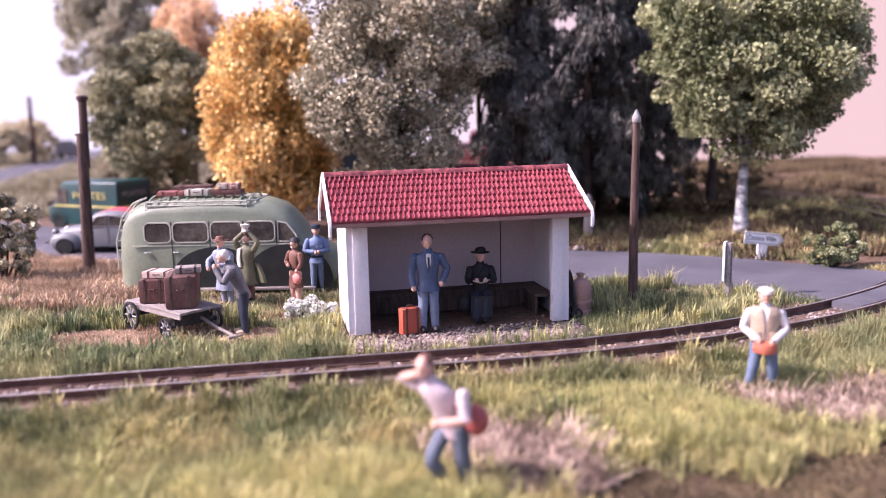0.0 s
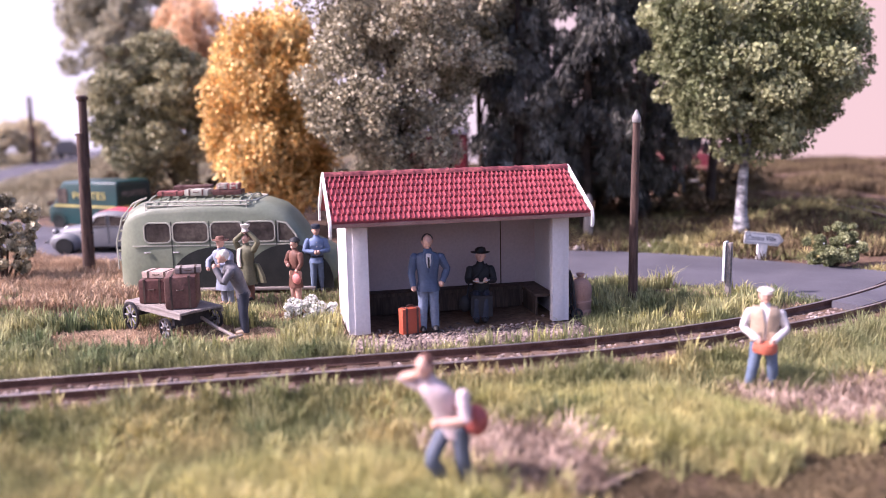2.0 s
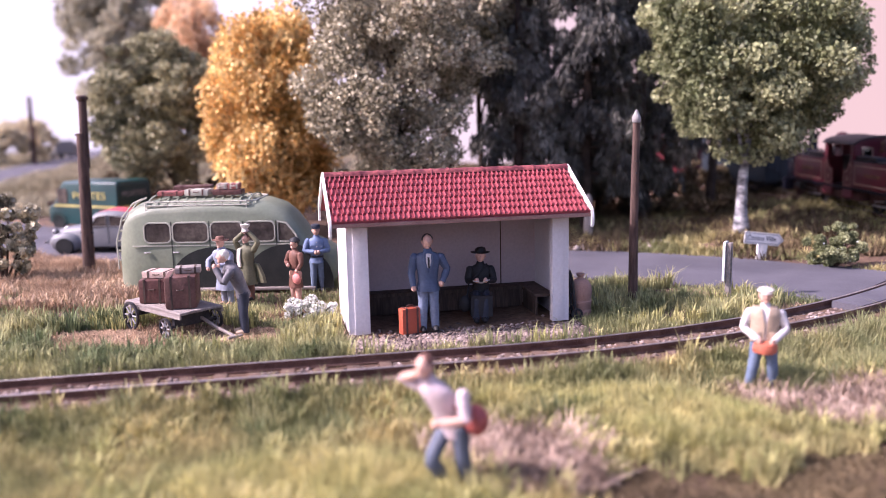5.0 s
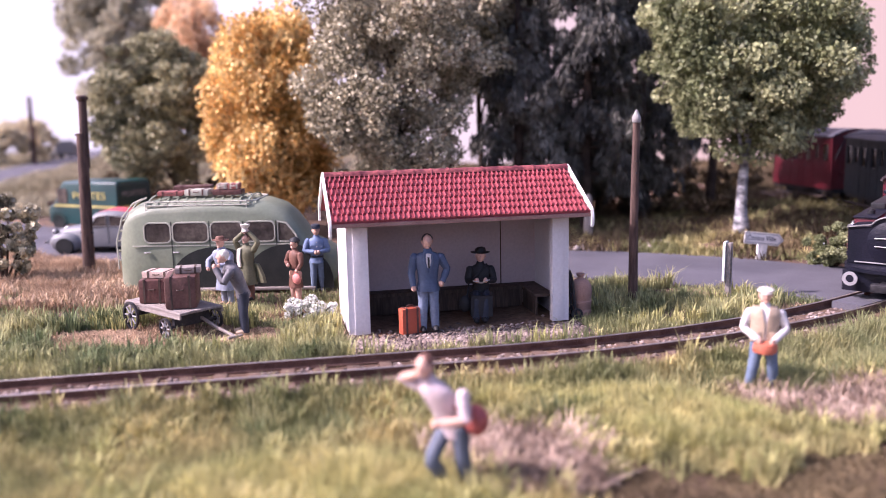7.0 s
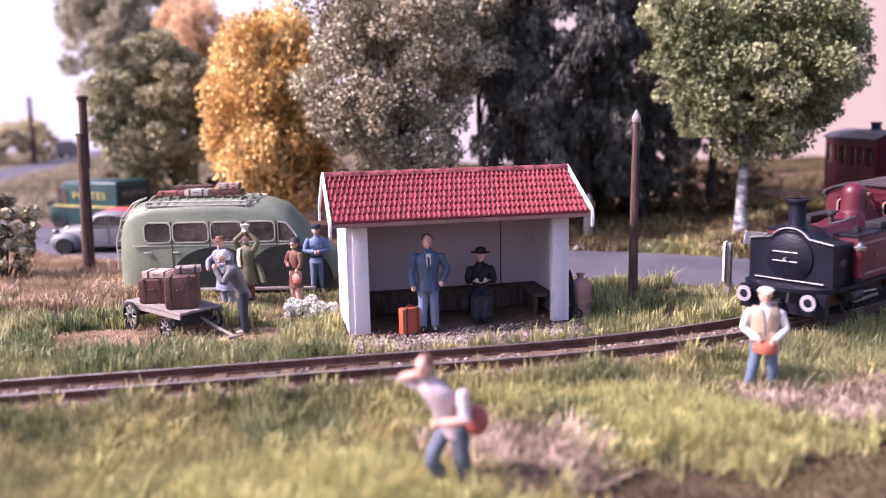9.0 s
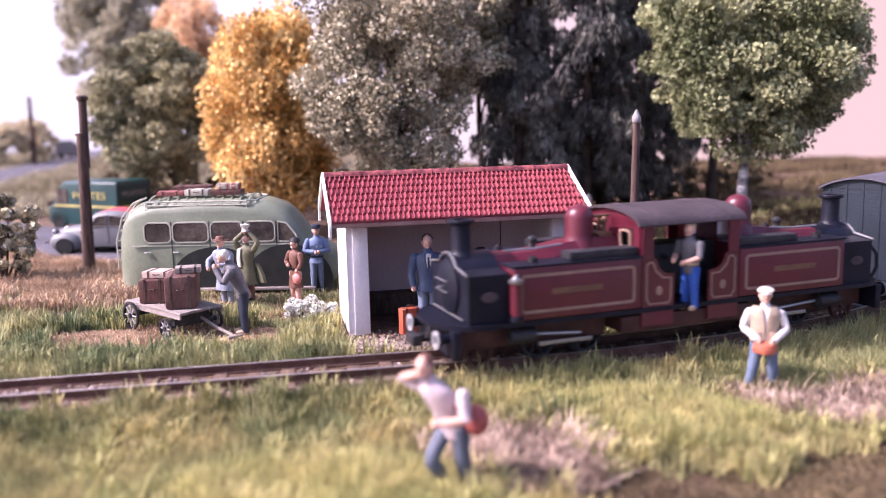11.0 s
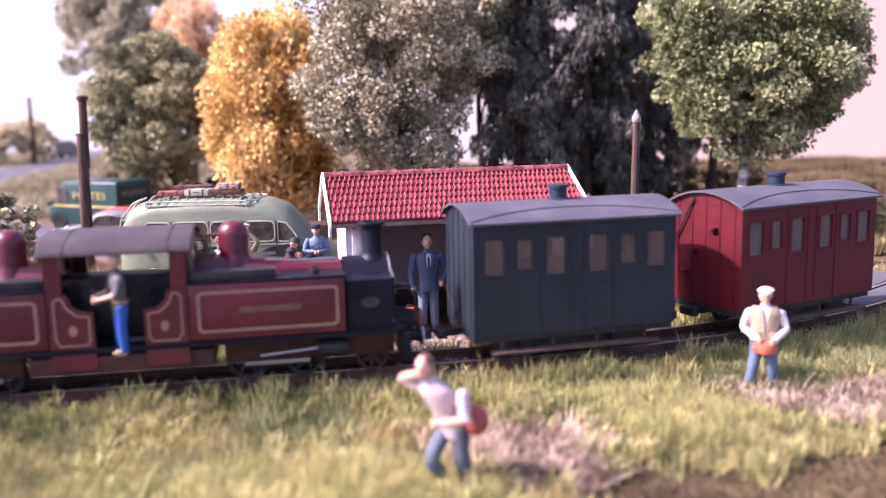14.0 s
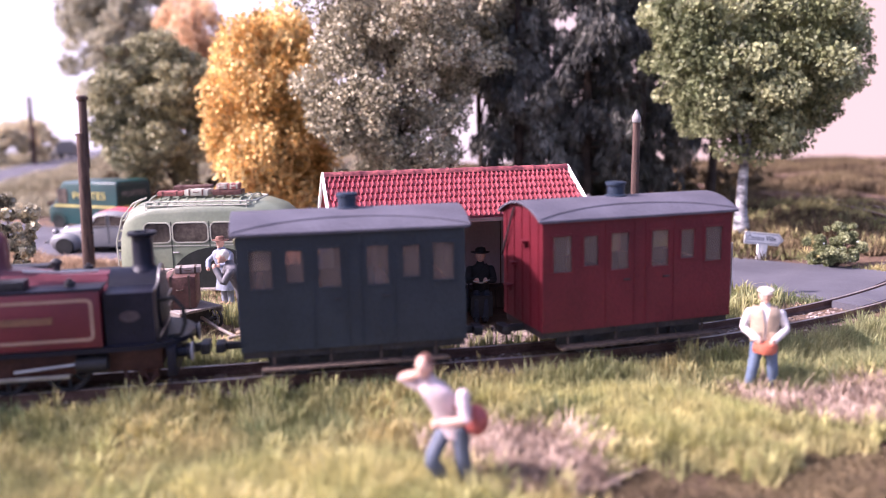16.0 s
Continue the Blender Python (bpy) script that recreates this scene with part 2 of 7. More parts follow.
def ball(bm, c, rx, ry, rz, n=10, m=6, mi=0):
    lathe_rings = []
    for k in range(1, m):
        t = math.pi * k / m - math.pi / 2
        lathe_rings.append([(c[0] + rx * math.cos(t) * math.cos(a), c[1] + ry * math.cos(t) * math.sin(a), c[2] + rz * math.sin(t)) for a in (2 * math.pi * j / n for j in range(n))])
    vs = loft(bm, lathe_rings, cap=False, mi=mi)
    for ring, top in ((vs[0][::-1], -rz), (vs[-1], rz)):
        tip = bm.verts.new((c[0], c[1], c[2] + top))
        for i in range(n):
            f = bm.faces.new((ring[i], ring[(i + 1) % n], tip))
            f.material_index, f.smooth = mi, True
    return bm


def mesh_from(name, verts, faces, material):
    me = bpy.data.meshes.new(name)
    nv, nf, k = len(verts), len(faces), faces.shape[1]
    me.vertices.add(nv)
    me.vertices.foreach_set("co", (np.asarray(verts, dtype=np.float32) * S).ravel())
    me.loops.add(nf * k)
    me.loops.foreach_set("vertex_index", faces.astype(np.int32).ravel())
    me.polygons.add(nf)
    me.polygons.foreach_set("loop_start", np.arange(0, nf * k, k, dtype=np.int32))
    me.update(calc_edges=True)
    me.validate()
    me.materials.append(material)
    return me


# ---- the lie of the land and the line of the track ----
def sm(x):
    x = min(1.0, max(0.0, x))
    return x * x * (3 - 2 * x)


def arc_point(deg):
    """The loop of track: a curve of 228 mm radius that climbs and tightens on its far side."""
    a = radians(deg)
    k = 1 - 0.14 * sm((deg + 52) / 50)
    return ((-2.8 + 19.8 * math.cos(a)) * k, (34.4 + 19.8 * math.sin(a)) * k, EYE_Z * (1 - k))


ANGLES = np.arange(150.0, -79.6, -0.5)
_line = [arc_point(a) for a in ANGLES]
_d = (math.sin(radians(-79.5)), -math.cos(radians(-79.5)))
_line += [(_line[len(ANGLES) - 1][0] + _d[0] * i * 0.5, _line[len(ANGLES) - 1][1] + _d[1] * i * 0.5, 0.0) for i in range(1, 70)]
LINE = np.array(_line)
RUN = np.concatenate([[0], np.cumsum(np.linalg.norm(np.diff(LINE, axis=0), axis=1))])
RUN -= RUN[len(ANGLES) - 1]


def on_track(s):
    return Vector([float(np.interp(s, RUN, LINE[:, i])) for i in range(3)])


def track_side(s, off, dz=0.0):
    """A point off metres to the outer side of the loop."""
    d = (on_track(s + 0.2) - on_track(s - 0.2))
    n = Vector((-d.y, d.x, 0)).normalized()
    return on_track(s) + n * off + Vector((0, 0, dz))


NEAR = LINE[(LINE[:, 1] < 30)]
NEAR = NEAR[np.argsort(NEAR[:, 0])]


def ground_z(x, y):
    """Height of the ground: level round the halt, a low bank down to the front, rising with the loop behind."""
    front = float(np.interp(x, NEAR[:, 0], NEAR[:, 1])) if x < 14.4 else 30.0
    z = -0.17
    if y < front:
        z -= 0.36 * sm((front - y - 0.75) / 1.2) * (1 if y < 22 else max(0, 1 - (y - 22) / 3))
    z += 0.58 * sm((y - 21.5) / 9) * max(sm((x - 6) / 7), sm((y - 36) / 5) * sm((x + 12) / 6))
    z += 0.7 * sm((y - 38) / 30) * sm((-4 - x) / 10)
    w = noise.noise((x * 0.7, y * 0.7, 0.3)) * 0.05 + noise.noise((x * 2.3, y * 2.3, 1.3)) * 0.025
    far = 1.0 if y > 30 or y < front - 1.2 else 0.35
    return z + w * far


# ---- ground, road, backdrop ----
def build_ground():
    xs = np.concatenate([np.arange(-70, -16, 2.0), np.arange(-16, 18, 0.3), np.arange(18, 62, 2.0)])
    ys = np.concatenate([[-14.0, -8.0, -3.0, 1.0], np.arange(4, 34, 0.3), np.arange(34, 60, 1.0), np.arange(60, 121, 4.0)])
    v = np.array([(x, y, ground_z(x, y)) for y in ys for x in xs])
    w = len(xs)
    f = np.array([(j * w + i, j * w + i + 1, (j + 1) * w + i + 1, (j + 1) * w + i) for j in range(len(ys) - 1) for i in range(w - 1)])
    me = mesh_from("ground", v, f, M_GROUND)
    me.polygons.foreach_set("use_smooth", [True] * len(f))
    tagged(new("ground", me), "brown earth and scatter of the model landscape", "ground", kind="structure")


ROAD_LINE = [(17, 13.6), (13.3, 17.1), (10.6, 19.7), (8.2, 21.9), (5.2, 23.9), (1.0, 24.9), (-4, 25.2), (-9, 27.3), (-14, 31.3), (-20, 35.5), (-26, 42), (-29, 51), (-29.5, 62), (-32, 78), (-37, 100)]


def smooth_line(pts, n=8):
    out = []
    p = [Vector((*q, 0)) for q in pts]
    p = [p[0] * 2 - p[1]] + p + [p[-1] * 2 - p[-2]]
    for a, b, c, d in zip(p, p[1:], p[2:], p[3:]):
        for k in range(n):
            t = k / n
            out.append(0.5 * (2 * b + (c - a) * t + (2 * a - 5 * b + 4 * c - d) * t * t + (3 * b - a - 3 * c + d) * t ** 3))
    return out + [p[-2]]


ROAD = smooth_line(ROAD_LINE, 20)


def road_z(p):
    side = [ground_z(p.x + dx, p.y + dy) for dx in (-1, 0, 1) for dy in (-1, 0, 1)]
    return max(side) + 0.035


def build_road():
    bm = nb()
    half = 2.15
    rows = []
    for i, p in enumerate(ROAD):
        d = (ROAD[min(i + 1, len(ROAD) - 1)] - ROAD[max(i - 1, 0)]).normalized()
        n = Vector((-d.y, d.x, 0))
        gap = min(abs((p.x + 2.8) ** 2 + (p.y - 34.4) ** 2 - 19.8 ** 2) / 39.6, 9) if p.y < 24 else 9
        z = road_z(p)
        if gap < 2.6:
            z = max(min(z, -0.07), -0.09)
        row = []
        for k in range(9):
            u = -1 + k / 4
            q = p + n * half * (u + 0.04 * noise.noise((p.x * 0.8, p.y * 0.8, u * 3)))
            row.append((q.x, q.y, z + 0.03 * (1 - u * u)))
        low = [(q[0], q[1], q[2] - 0.3) for q in row]
        rows.append(row + low[::-1])
    # the road is broken by the bed of the rails
    keep = [abs(math.hypot(p.x + 2.8, p.y - 34.4) - 19.8) > 0.55 or p.y > 30 for p in ROAD]
    start = 0
    while start < len(rows):
        if not keep[start]:
            start += 1
            continue
        end = start
        while end + 1 < len(rows) and keep[end + 1]:
            end += 1
        if end > start:
            loft(bm, rows[start:end + 1], smooth=False)
        start = end + 1
    lone("road", bm, M_ROAD, Matrix(), "worn grey asphalt road that crosses the narrow track", "road", kind="structure")


def build_backdrop():
    m = bpy.data.materials.new("backdrop_sky")
    m.use_nodes = True
    n, l = m.node_tree.nodes, m.node_tree.links
    tc, sep, ramp, em = n.new("ShaderNodeTexCoord"), n.new("ShaderNodeSeparateXYZ"), n.new("ShaderNodeValToRGB"), n.new("ShaderNodeEmission")
    l.new(tc.outputs["Generated"], sep.inputs[0])
    l.new(sep.outputs[0], ramp.inputs[0])
    e = ramp.color_ramp.elements
    e[0].position, e[0].color = 0.40, (1.0, 0.95, 0.98, 1)
    e[1].position, e[1].color = 0.64, (0.80, 0.59, 0.50, 1)
    l.new(ramp.outputs[0], em.inputs[0])
    em.inputs[1].default_value = 0.62
    l.new(em.outputs[0], n["Material Output"].inputs[0])
    bm = nb()
    xs = [-64 + i * 4 for i in range(32)]
    ring = [(x, 96 - 36 * sm((x + 12) / 14)) for x in xs]
    loft(bm, [[(x, y, z) for x, y in ring] + [(x, y + 0.8, z) for x, y in ring[::-1]] for z in (-2, 40)], smooth=False)
    lone("backdrop", bm, m, Matrix(), "plain pale pinkish white sky backdrop behind the layout", "backdrop", kind="structure")


# ---- track ----
def build_track():
    track = thing("railway_track", Matrix(), "narrow gauge rusty track on brown sleepers in pale ballast", "railway track", kind="structure")
    S0, S1 = -95.0, 24.0
    for side in (-1, 1):
        off = side * 0.42
        for nm, prof, m in (("rail", [(-0.05, -0.16), (0.05, -0.16), (0.05, -0.145), (0.016, -0.12), (0.016, -0.05), (0.036, -0.04), (0.036, -0.006), (-0.036, -0.006), (-0.036, -0.04), (-0.016, -0.05), (-0.016, -0.12), (-0.05, -0.145)], M_RAIL),
                            ("rail_head", [(-0.03, -0.006), (0.03, -0.006), (0.024, 0.0), (-0.024, 0.0)], M_RAILTOP)):
            bm = nb()
            rings, s = [], S0
            while s <= S1:
                rings.append([tuple(track_side(s, off + u, w)) for u, w in prof])
                s += 0.5 if s > -40 else 1.0
            loft(bm, rings, smooth=False)
            part(nm, bm, m, track, "brighter running surface of the rail" if nm == "rail_head" else "")
    bm = nb()
    box(bm, -0.11, 0.11, -0.72, 0.72, -0.25, -0.15, 0.012)
    me = finish(bm, "sleeper", M_SLEEPER)
    s = -20.0
    while s < 16:
        ob = new("sleeper", me)
        ob.parent = track
        d = on_track(s + 0.1) - on_track(s - 0.1)
        c = on_track(s)
        ob.matrix_basis = P(c.x, c.y, c.z + random.uniform(-0.008, 0.008), 0, 0, math.degrees(math.atan2(d.y, d.x)) + random.uniform(-1.5, 1.5))
        s += 0.56
    bm = nb()
    s = -60.0
    while s < -20.2:
        a, b = track_side(s, -0.72, -0.25), track_side(s, 0.72, -0.25)
        d = (on_track(s + 0.1) - on_track(s - 0.1)).normalized() * 0.11
        loft(bm, [[tuple(q + Vector((0, 0, h))) for q in (a - d, a + d, b + d, b - d)] for h in (0, 0.1)], smooth=False)
        s += 0.56
    tagged(part("far_sleepers", bm, M_SLEEPER, track), kind="stuff")
    # planks of the level crossing
    bm = nb()
    rings = []
    for k in range(9):
        s = -11.6 + k * 0.4
        rings.append([tuple(track_side(s, u, w)) for u, w in ((-0.33, -0.16), (0.33, -0.16), (0.33, -0.015), (-0.33, -0.015))])
    loft(bm, rings, smooth=False)
    part("crossing_deck", bm, M_ROAD, track, "grey infill slab between the rails at the crossing")


def stones(name, places, label, material=M_STONE):
    """Angular small stones at places (x, y, z, r)."""
    base = np.array([(1, 0, 0), (-1, 0, 0), (0, 1, 0), (0, -1, 0), (0, 0, 0.55), (0, 0, -0.8)], dtype=float)
    tri = np.array([(0, 2, 4), (2, 1, 4), (1, 3, 4), (3, 0, 4), (2, 0, 5), (1, 2, 5), (3, 1, 5), (0, 3, 5)])
    pl = np.array(places)
    n = len(pl)
    v = base[None] * np.random.uniform(0.6, 1.3, (n, 6, 3))
    a = np.random.uniform(0, 6.28, n)
    ca, sa = np.cos(a), np.sin(a)
    v = np.stack([v[..., 0] * ca[:, None] - v[..., 1] * sa[:, None], v[..., 0] * sa[:, None] + v[..., 1] * ca[:, None], v[..., 2]], -1)
    v = v * pl[:, None, 3:4] + pl[:, None, :3]
    f = (tri[None] + (np.arange(n) * 6)[:, None, None]).reshape(-1, 3)
    tagged(new(name, mesh_from(name, v.reshape(-1, 3), f, material)), label, "ballast", kind="stuff")


def build_ballast():
    pl = []
    for _ in range(11000):
        s, off = random.uniform(-30, 15), random.gauss(0, 0.62)
        if abs(off) > 1.7:
            continue
        p = track_side(s, off)
        if -12.4 < s < -8.2 and abs(off) > 0.3:
            continue
        if abs(abs(off) - 0.42) < 0.09:
            continue
        g = ground_z(p.x, p.y)
        z = max(g, p.z - 0.19) if abs(off) < 0.8 else g
        pl.append((p.x, p.y, z + 0.0, random.uniform(0.022, 0.05) if random.random() < 0.75 else random.uniform(0.05, 0.085)))
    for _ in range(3000):
        u, v = random.uniform(-0.6, 5.0), random.gauss(-0.8, 0.4)
        p = SHELTER @ Vector((u, v, 0))
        if v > 0.6:
            continue
        pl.append((p.x, p.y, ground_z(p.x, p.y) + 0.005, random.uniform(0.025, 0.07)))
    stones("ballast_stones", pl, "pale pinkish crushed stone ballast round the rails")


SHELTER = Matrix.LocRotScale((-1.88, 16.87, -0.15), Euler((0, 0, radians(11.6))), None)


def rescale(m):
    """A pose in prototype metres as a pose in the model."""
    q = m.copy()
    q.translation = q.translation * S
    return q


# ---- the halt's shelter ----
def build_shelter():
    W, DP, HW = 4.55, 2.05, 2.3
    sh = thing("station_shelter", rescale(SHELTER), "white open-fronted waiting shelter with a red tiled roof", "shelter")
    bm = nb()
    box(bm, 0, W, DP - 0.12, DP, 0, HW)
    part("back_wall", bm, M_INNER, sh, "pinkish beige back wall, darker than the side walls")
    for x0 in (0.0, W - 0.12):
        bm = nb()
        box(bm, x0, x0 + 0.12, 0.0, DP - 0.122, 0, HW)
        loft(bm, [[(x, 0.0, HW), (x, DP, HW), (x, DP / 2, 2.96)] for x in (x0, x0 + 0.12)], smooth=False)
        part("side_wall", bm, M_WHITE, sh)
    for x0, x1 in ((0.122, 0.42), (W - 0.36, W - 0.122)):
        bm = nb()
        box(bm, x0, x1, -0.03, 0.16, 0, HW - 0.16, 0.012)
        part("pillar", bm, M_WHITE, sh)
    bm = nb()
    box(bm, 0.0, W, -0.05, 0.12, HW - 0.155, HW + 0.03, 0.01)
    part("lintel", bm, M_BEAM, sh, "brown painted timber lintel")
    bm = nb()
    box(bm, 3.62, 3.645, DP - 0.128, DP - 0.12, 0.1, HW)
    part("wall_joint", bm, M_DARKWOOD, sh, "dark vertical joint on the back wall")
    # roof shell
    ridge_z, eave_z, yf, yb, ym = 3.10, 2.33, -0.42, DP + 0.42, DP / 2
    x0, x1 = -0.30, W + 0.30
    bm = nb()
    loft(bm, [[(x, yf, eave_z - 0.05), (x, ym, ridge_z - 0.05), (x, yb, eave_z - 0.05), (x, yb, eave_z - 0.11), (x, ym, ridge_z - 0.11), (x, yf, eave_z - 0.11)] for x in (x0, x1)], smooth=False)
    roof = part("roof", bm, M_TILE, sh, "red interlocking tile roof with raised rows")
    slope = Vector((0, ym - yf, ridge_z - eave_z))
    run = slope.length
    # one double tile: two sunk pans between raised ribs, with a thick lower lip
    nx, ny = 26, 7
    tw, tl = (x1 - x0) / nx, run / ny

    def tile_mesh(share):
        bm = nb()
        prof = [(0, 0.0), (0.03, 0.048), (0.10, 0.048), (0.14, 0.006), (0.47, 0.004), (0.50, 0.03), (0.53, 0.048), (0.60, 0.048), (0.64, 0.006), (0.97, 0.004), (1.0, 0.0)]
        prof = [(u, h) for u, h in prof if u <= share + 1e-6]
        w = prof[-1][0]
        rings = []
        for v, lift in ((-0.05, 0.034), (1.0, 0.0)):
            rings.append([(u * tw * 0.99, v * tl, h + lift) for u, h in prof] + [(w * tw * 0.99, v * tl, lift - 0.03), (0, v * tl, lift - 0.03)])
        loft(bm, rings, smooth=False)
        return finish(bm, "tile", M_TILE)

    whole, part_tile = tile_mesh(1.0), tile_mesh(0.5)
    ang = math.degrees(math.atan2(slope.z, slope.y))
    for j in range(ny):
        stagger = 0.25 if j % 2 else 0.0
        for i in range(nx):
            short = stagger and i == nx - 1
            ob = new("tile", part_tile if short else whole)
            ob.parent = roof
            p = Vector((x0 + (i + stagger) * tw, yf, eave_z - 0.03)) + slope * (j / ny)
            ob.matrix_basis = P(p.x, p.y, p.z + random.uniform(-0.003, 0.003), ang, 0, random.uniform(-0.4, 0.4))
    bm = nb()
    for j in range(ny):
        a, b = (j) / ny, (j + 1) / ny
        p, q = Vector((0, yb, eave_z - 0.03)) + Vector((0, ym - yb, ridge_z - eave_z)) * a, Vector((0, yb, eave_z - 0.03)) + Vector((0, ym - yb, ridge_z - eave_z)) * b
        loft(bm, [[(x, p.y, p.z + 0.04), (x, p.y, p.z - 0.01), (x, q.y, q.z - 0.01), (x, q.y, q.z + 0.0)] for x in (x0, x1)], smooth=False)
    part("rear_tile_rows", bm, M_TILE, roof)
    for i in range(14):
        w = (x1 - x0) / 14
        bm = nb()
        pts = [(math.cos(math.pi * k / 6) * 0.11, math.sin(math.pi * k / 6) * 0.09) for k in range(7)]
        rings = [[(x0 + i * w + t * w, ym + u * g, ridge_z - 0.03 + v * g) for u, v in pts] for t, g in ((0, 1.0), (0.9, 1.0), (0.9, 1.12), (1.02, 1.12))]
        loft(bm, rings, smooth=False)
        part("ridge_tile", bm, M_RIDGE, roof)
    # barge boards with shaped tails
    for x in (x0 - 0.055, x1 + 0.005):
        for y_end in (yf, yb):
            s = 1 if y_end == yf else -1
            bm = nb()
            prof = [(y_end - s * 0.09, eave_z - 0.27), (y_end - s * 0.04, eave_z - 0.34), (y_end + s * 0.03, eave_z - 0.32), (y_end + s * 0.05, eave_z - 0.12),
                    (y_end + s * 0.10, eave_z - 0.06), (ym, ridge_z - 0.07), (ym, ridge_z + 0.06), (y_end - s * 0.03, eave_z + 0.03), (y_end - s * 0.08, eave_z - 0.10)]
            loft(bm, [[(u, y, z) for y, z in prof] for u in (x, x + 0.05)], smooth=False)
            part("barge_board", bm, M_TRIM, sh, "white shaped barge board")
    bm = nb()
    box(bm, x0, x1, yf - 0.035, yf, eave_z - 0.13, eave_z - 0.06)
    part("eave_board", bm, M_BEAM, sh, "brown eave board")
    # bench against the walls
    bench = thing("bench", rescale(SHELTER), "dark wooden bench along the shelter's walls", "bench")
    bm = nb()
    box(bm, 0.43, W - 0.14, DP - 0.56, DP - 0.14, 0.40, 0.47, 0.01)
    part("seat", bm, M_DARKWOOD, bench)
    bm = nb()
    box(bm, W - 0.56, W - 0.14, 0.55, DP - 0.57, 0.40, 0.47, 0.01)
    part("seat", bm, M_DARKWOOD, bench)
    bm = nb()
    box(bm, 0.45, W - 0.53, DP - 0.52, DP - 0.48, 0.0, 0.398, 0.008)
    part("front_board", bm, M_DARKWOOD, bench)
    bm = nb()
    box(bm, W - 0.52, W - 0.48, 0.6, DP - 0.525, 0.0, 0.398, 0.008)
    part("front_board", bm, M_DARKWOOD, bench)


# ---- train ----
def wheel(parent, x, y, r, name="wheel", material=M_IRON):
    """A spoked wheel on its axle's centre, turning about y."""
    bm = nb()
    lathe(bm, (0, 0, 0), [(r * 0.84, -0.05), (r * 1.06, -0.05), (r * 1.06, -0.02), (r, -0.015), (r, 0.05), (r * 0.84, 0.05), (r * 0.84, -0.05)], n=20, axis="y")
    ring = bm
    lathe(ring, (0, 0, 0), [(r * 0.2, -0.06), (r * 0.2, 0.06)], n=10, axis="y")
    for k in range(8):
        a = k * math.pi / 4
        tube(ring, (r * 0.15 * math.cos(a), 0, r * 0.15 * math.sin(a)), (r * 0.88 * math.cos(a), 0, r * 0.88 * math.sin(a)), 0.028, n=6)
    ob = part(name, ring, material, parent)
    ob.matrix_basis = P(x, y, r)
    WHEELS.append((ob, x, y, r))
    return ob


WHEELS = []


def frame_loop(bm, pts, w, d, axis_y):
    """A flat lining strip round the closed outline pts (x, z) on the side y = axis_y."""
    n = len(pts)
    cx, cz = sum(p[0] for p in pts) / n, sum(p[1] for p in pts) / n
    rings = []
    for i in range(n):
        a, b, c = Vector(pts[i - 1]), Vector(pts[i]), Vector(pts[(i + 1) % n])
        t = ((b - a).normalized() + (c - b).normalized()).normalized()
        nrm = Vector((-t.y, t.x))
        if nrm.dot(b - Vector((cx, cz))) > 0:
            nrm = -nrm
        q = b + nrm * w
        s = 1 if axis_y > 0 else -1
        rings.append([(b.x, axis_y, b.y), (b.x, axis_y + s * d, b.y), (q.x, axis_y + s * d, q.y), (q.x, axis_y, q.y)])
    loft(bm, rings + [rings[0]], cap=False, smooth=False)


def rounded(x0, x1, z0, z1, r, n=4):
    out = []
    for cx, cz, a0 in ((x1 - r, z1 - r, 0), (x0 + r, z1 - r, 90), (x0 + r, z0 + r, 180), (x1 - r, z0 + r, 270)):
        for k in range(n + 1):
            a = radians(a0 + 90 * k / n)
            out.append((cx + r * math.cos(a), cz + r * math.sin(a)))
    return out


def plate(bm, pts, y0, y1):
    loft(bm, [[(x, y, z) for x, z in pts] for y in (y0, y1)], smooth=False)


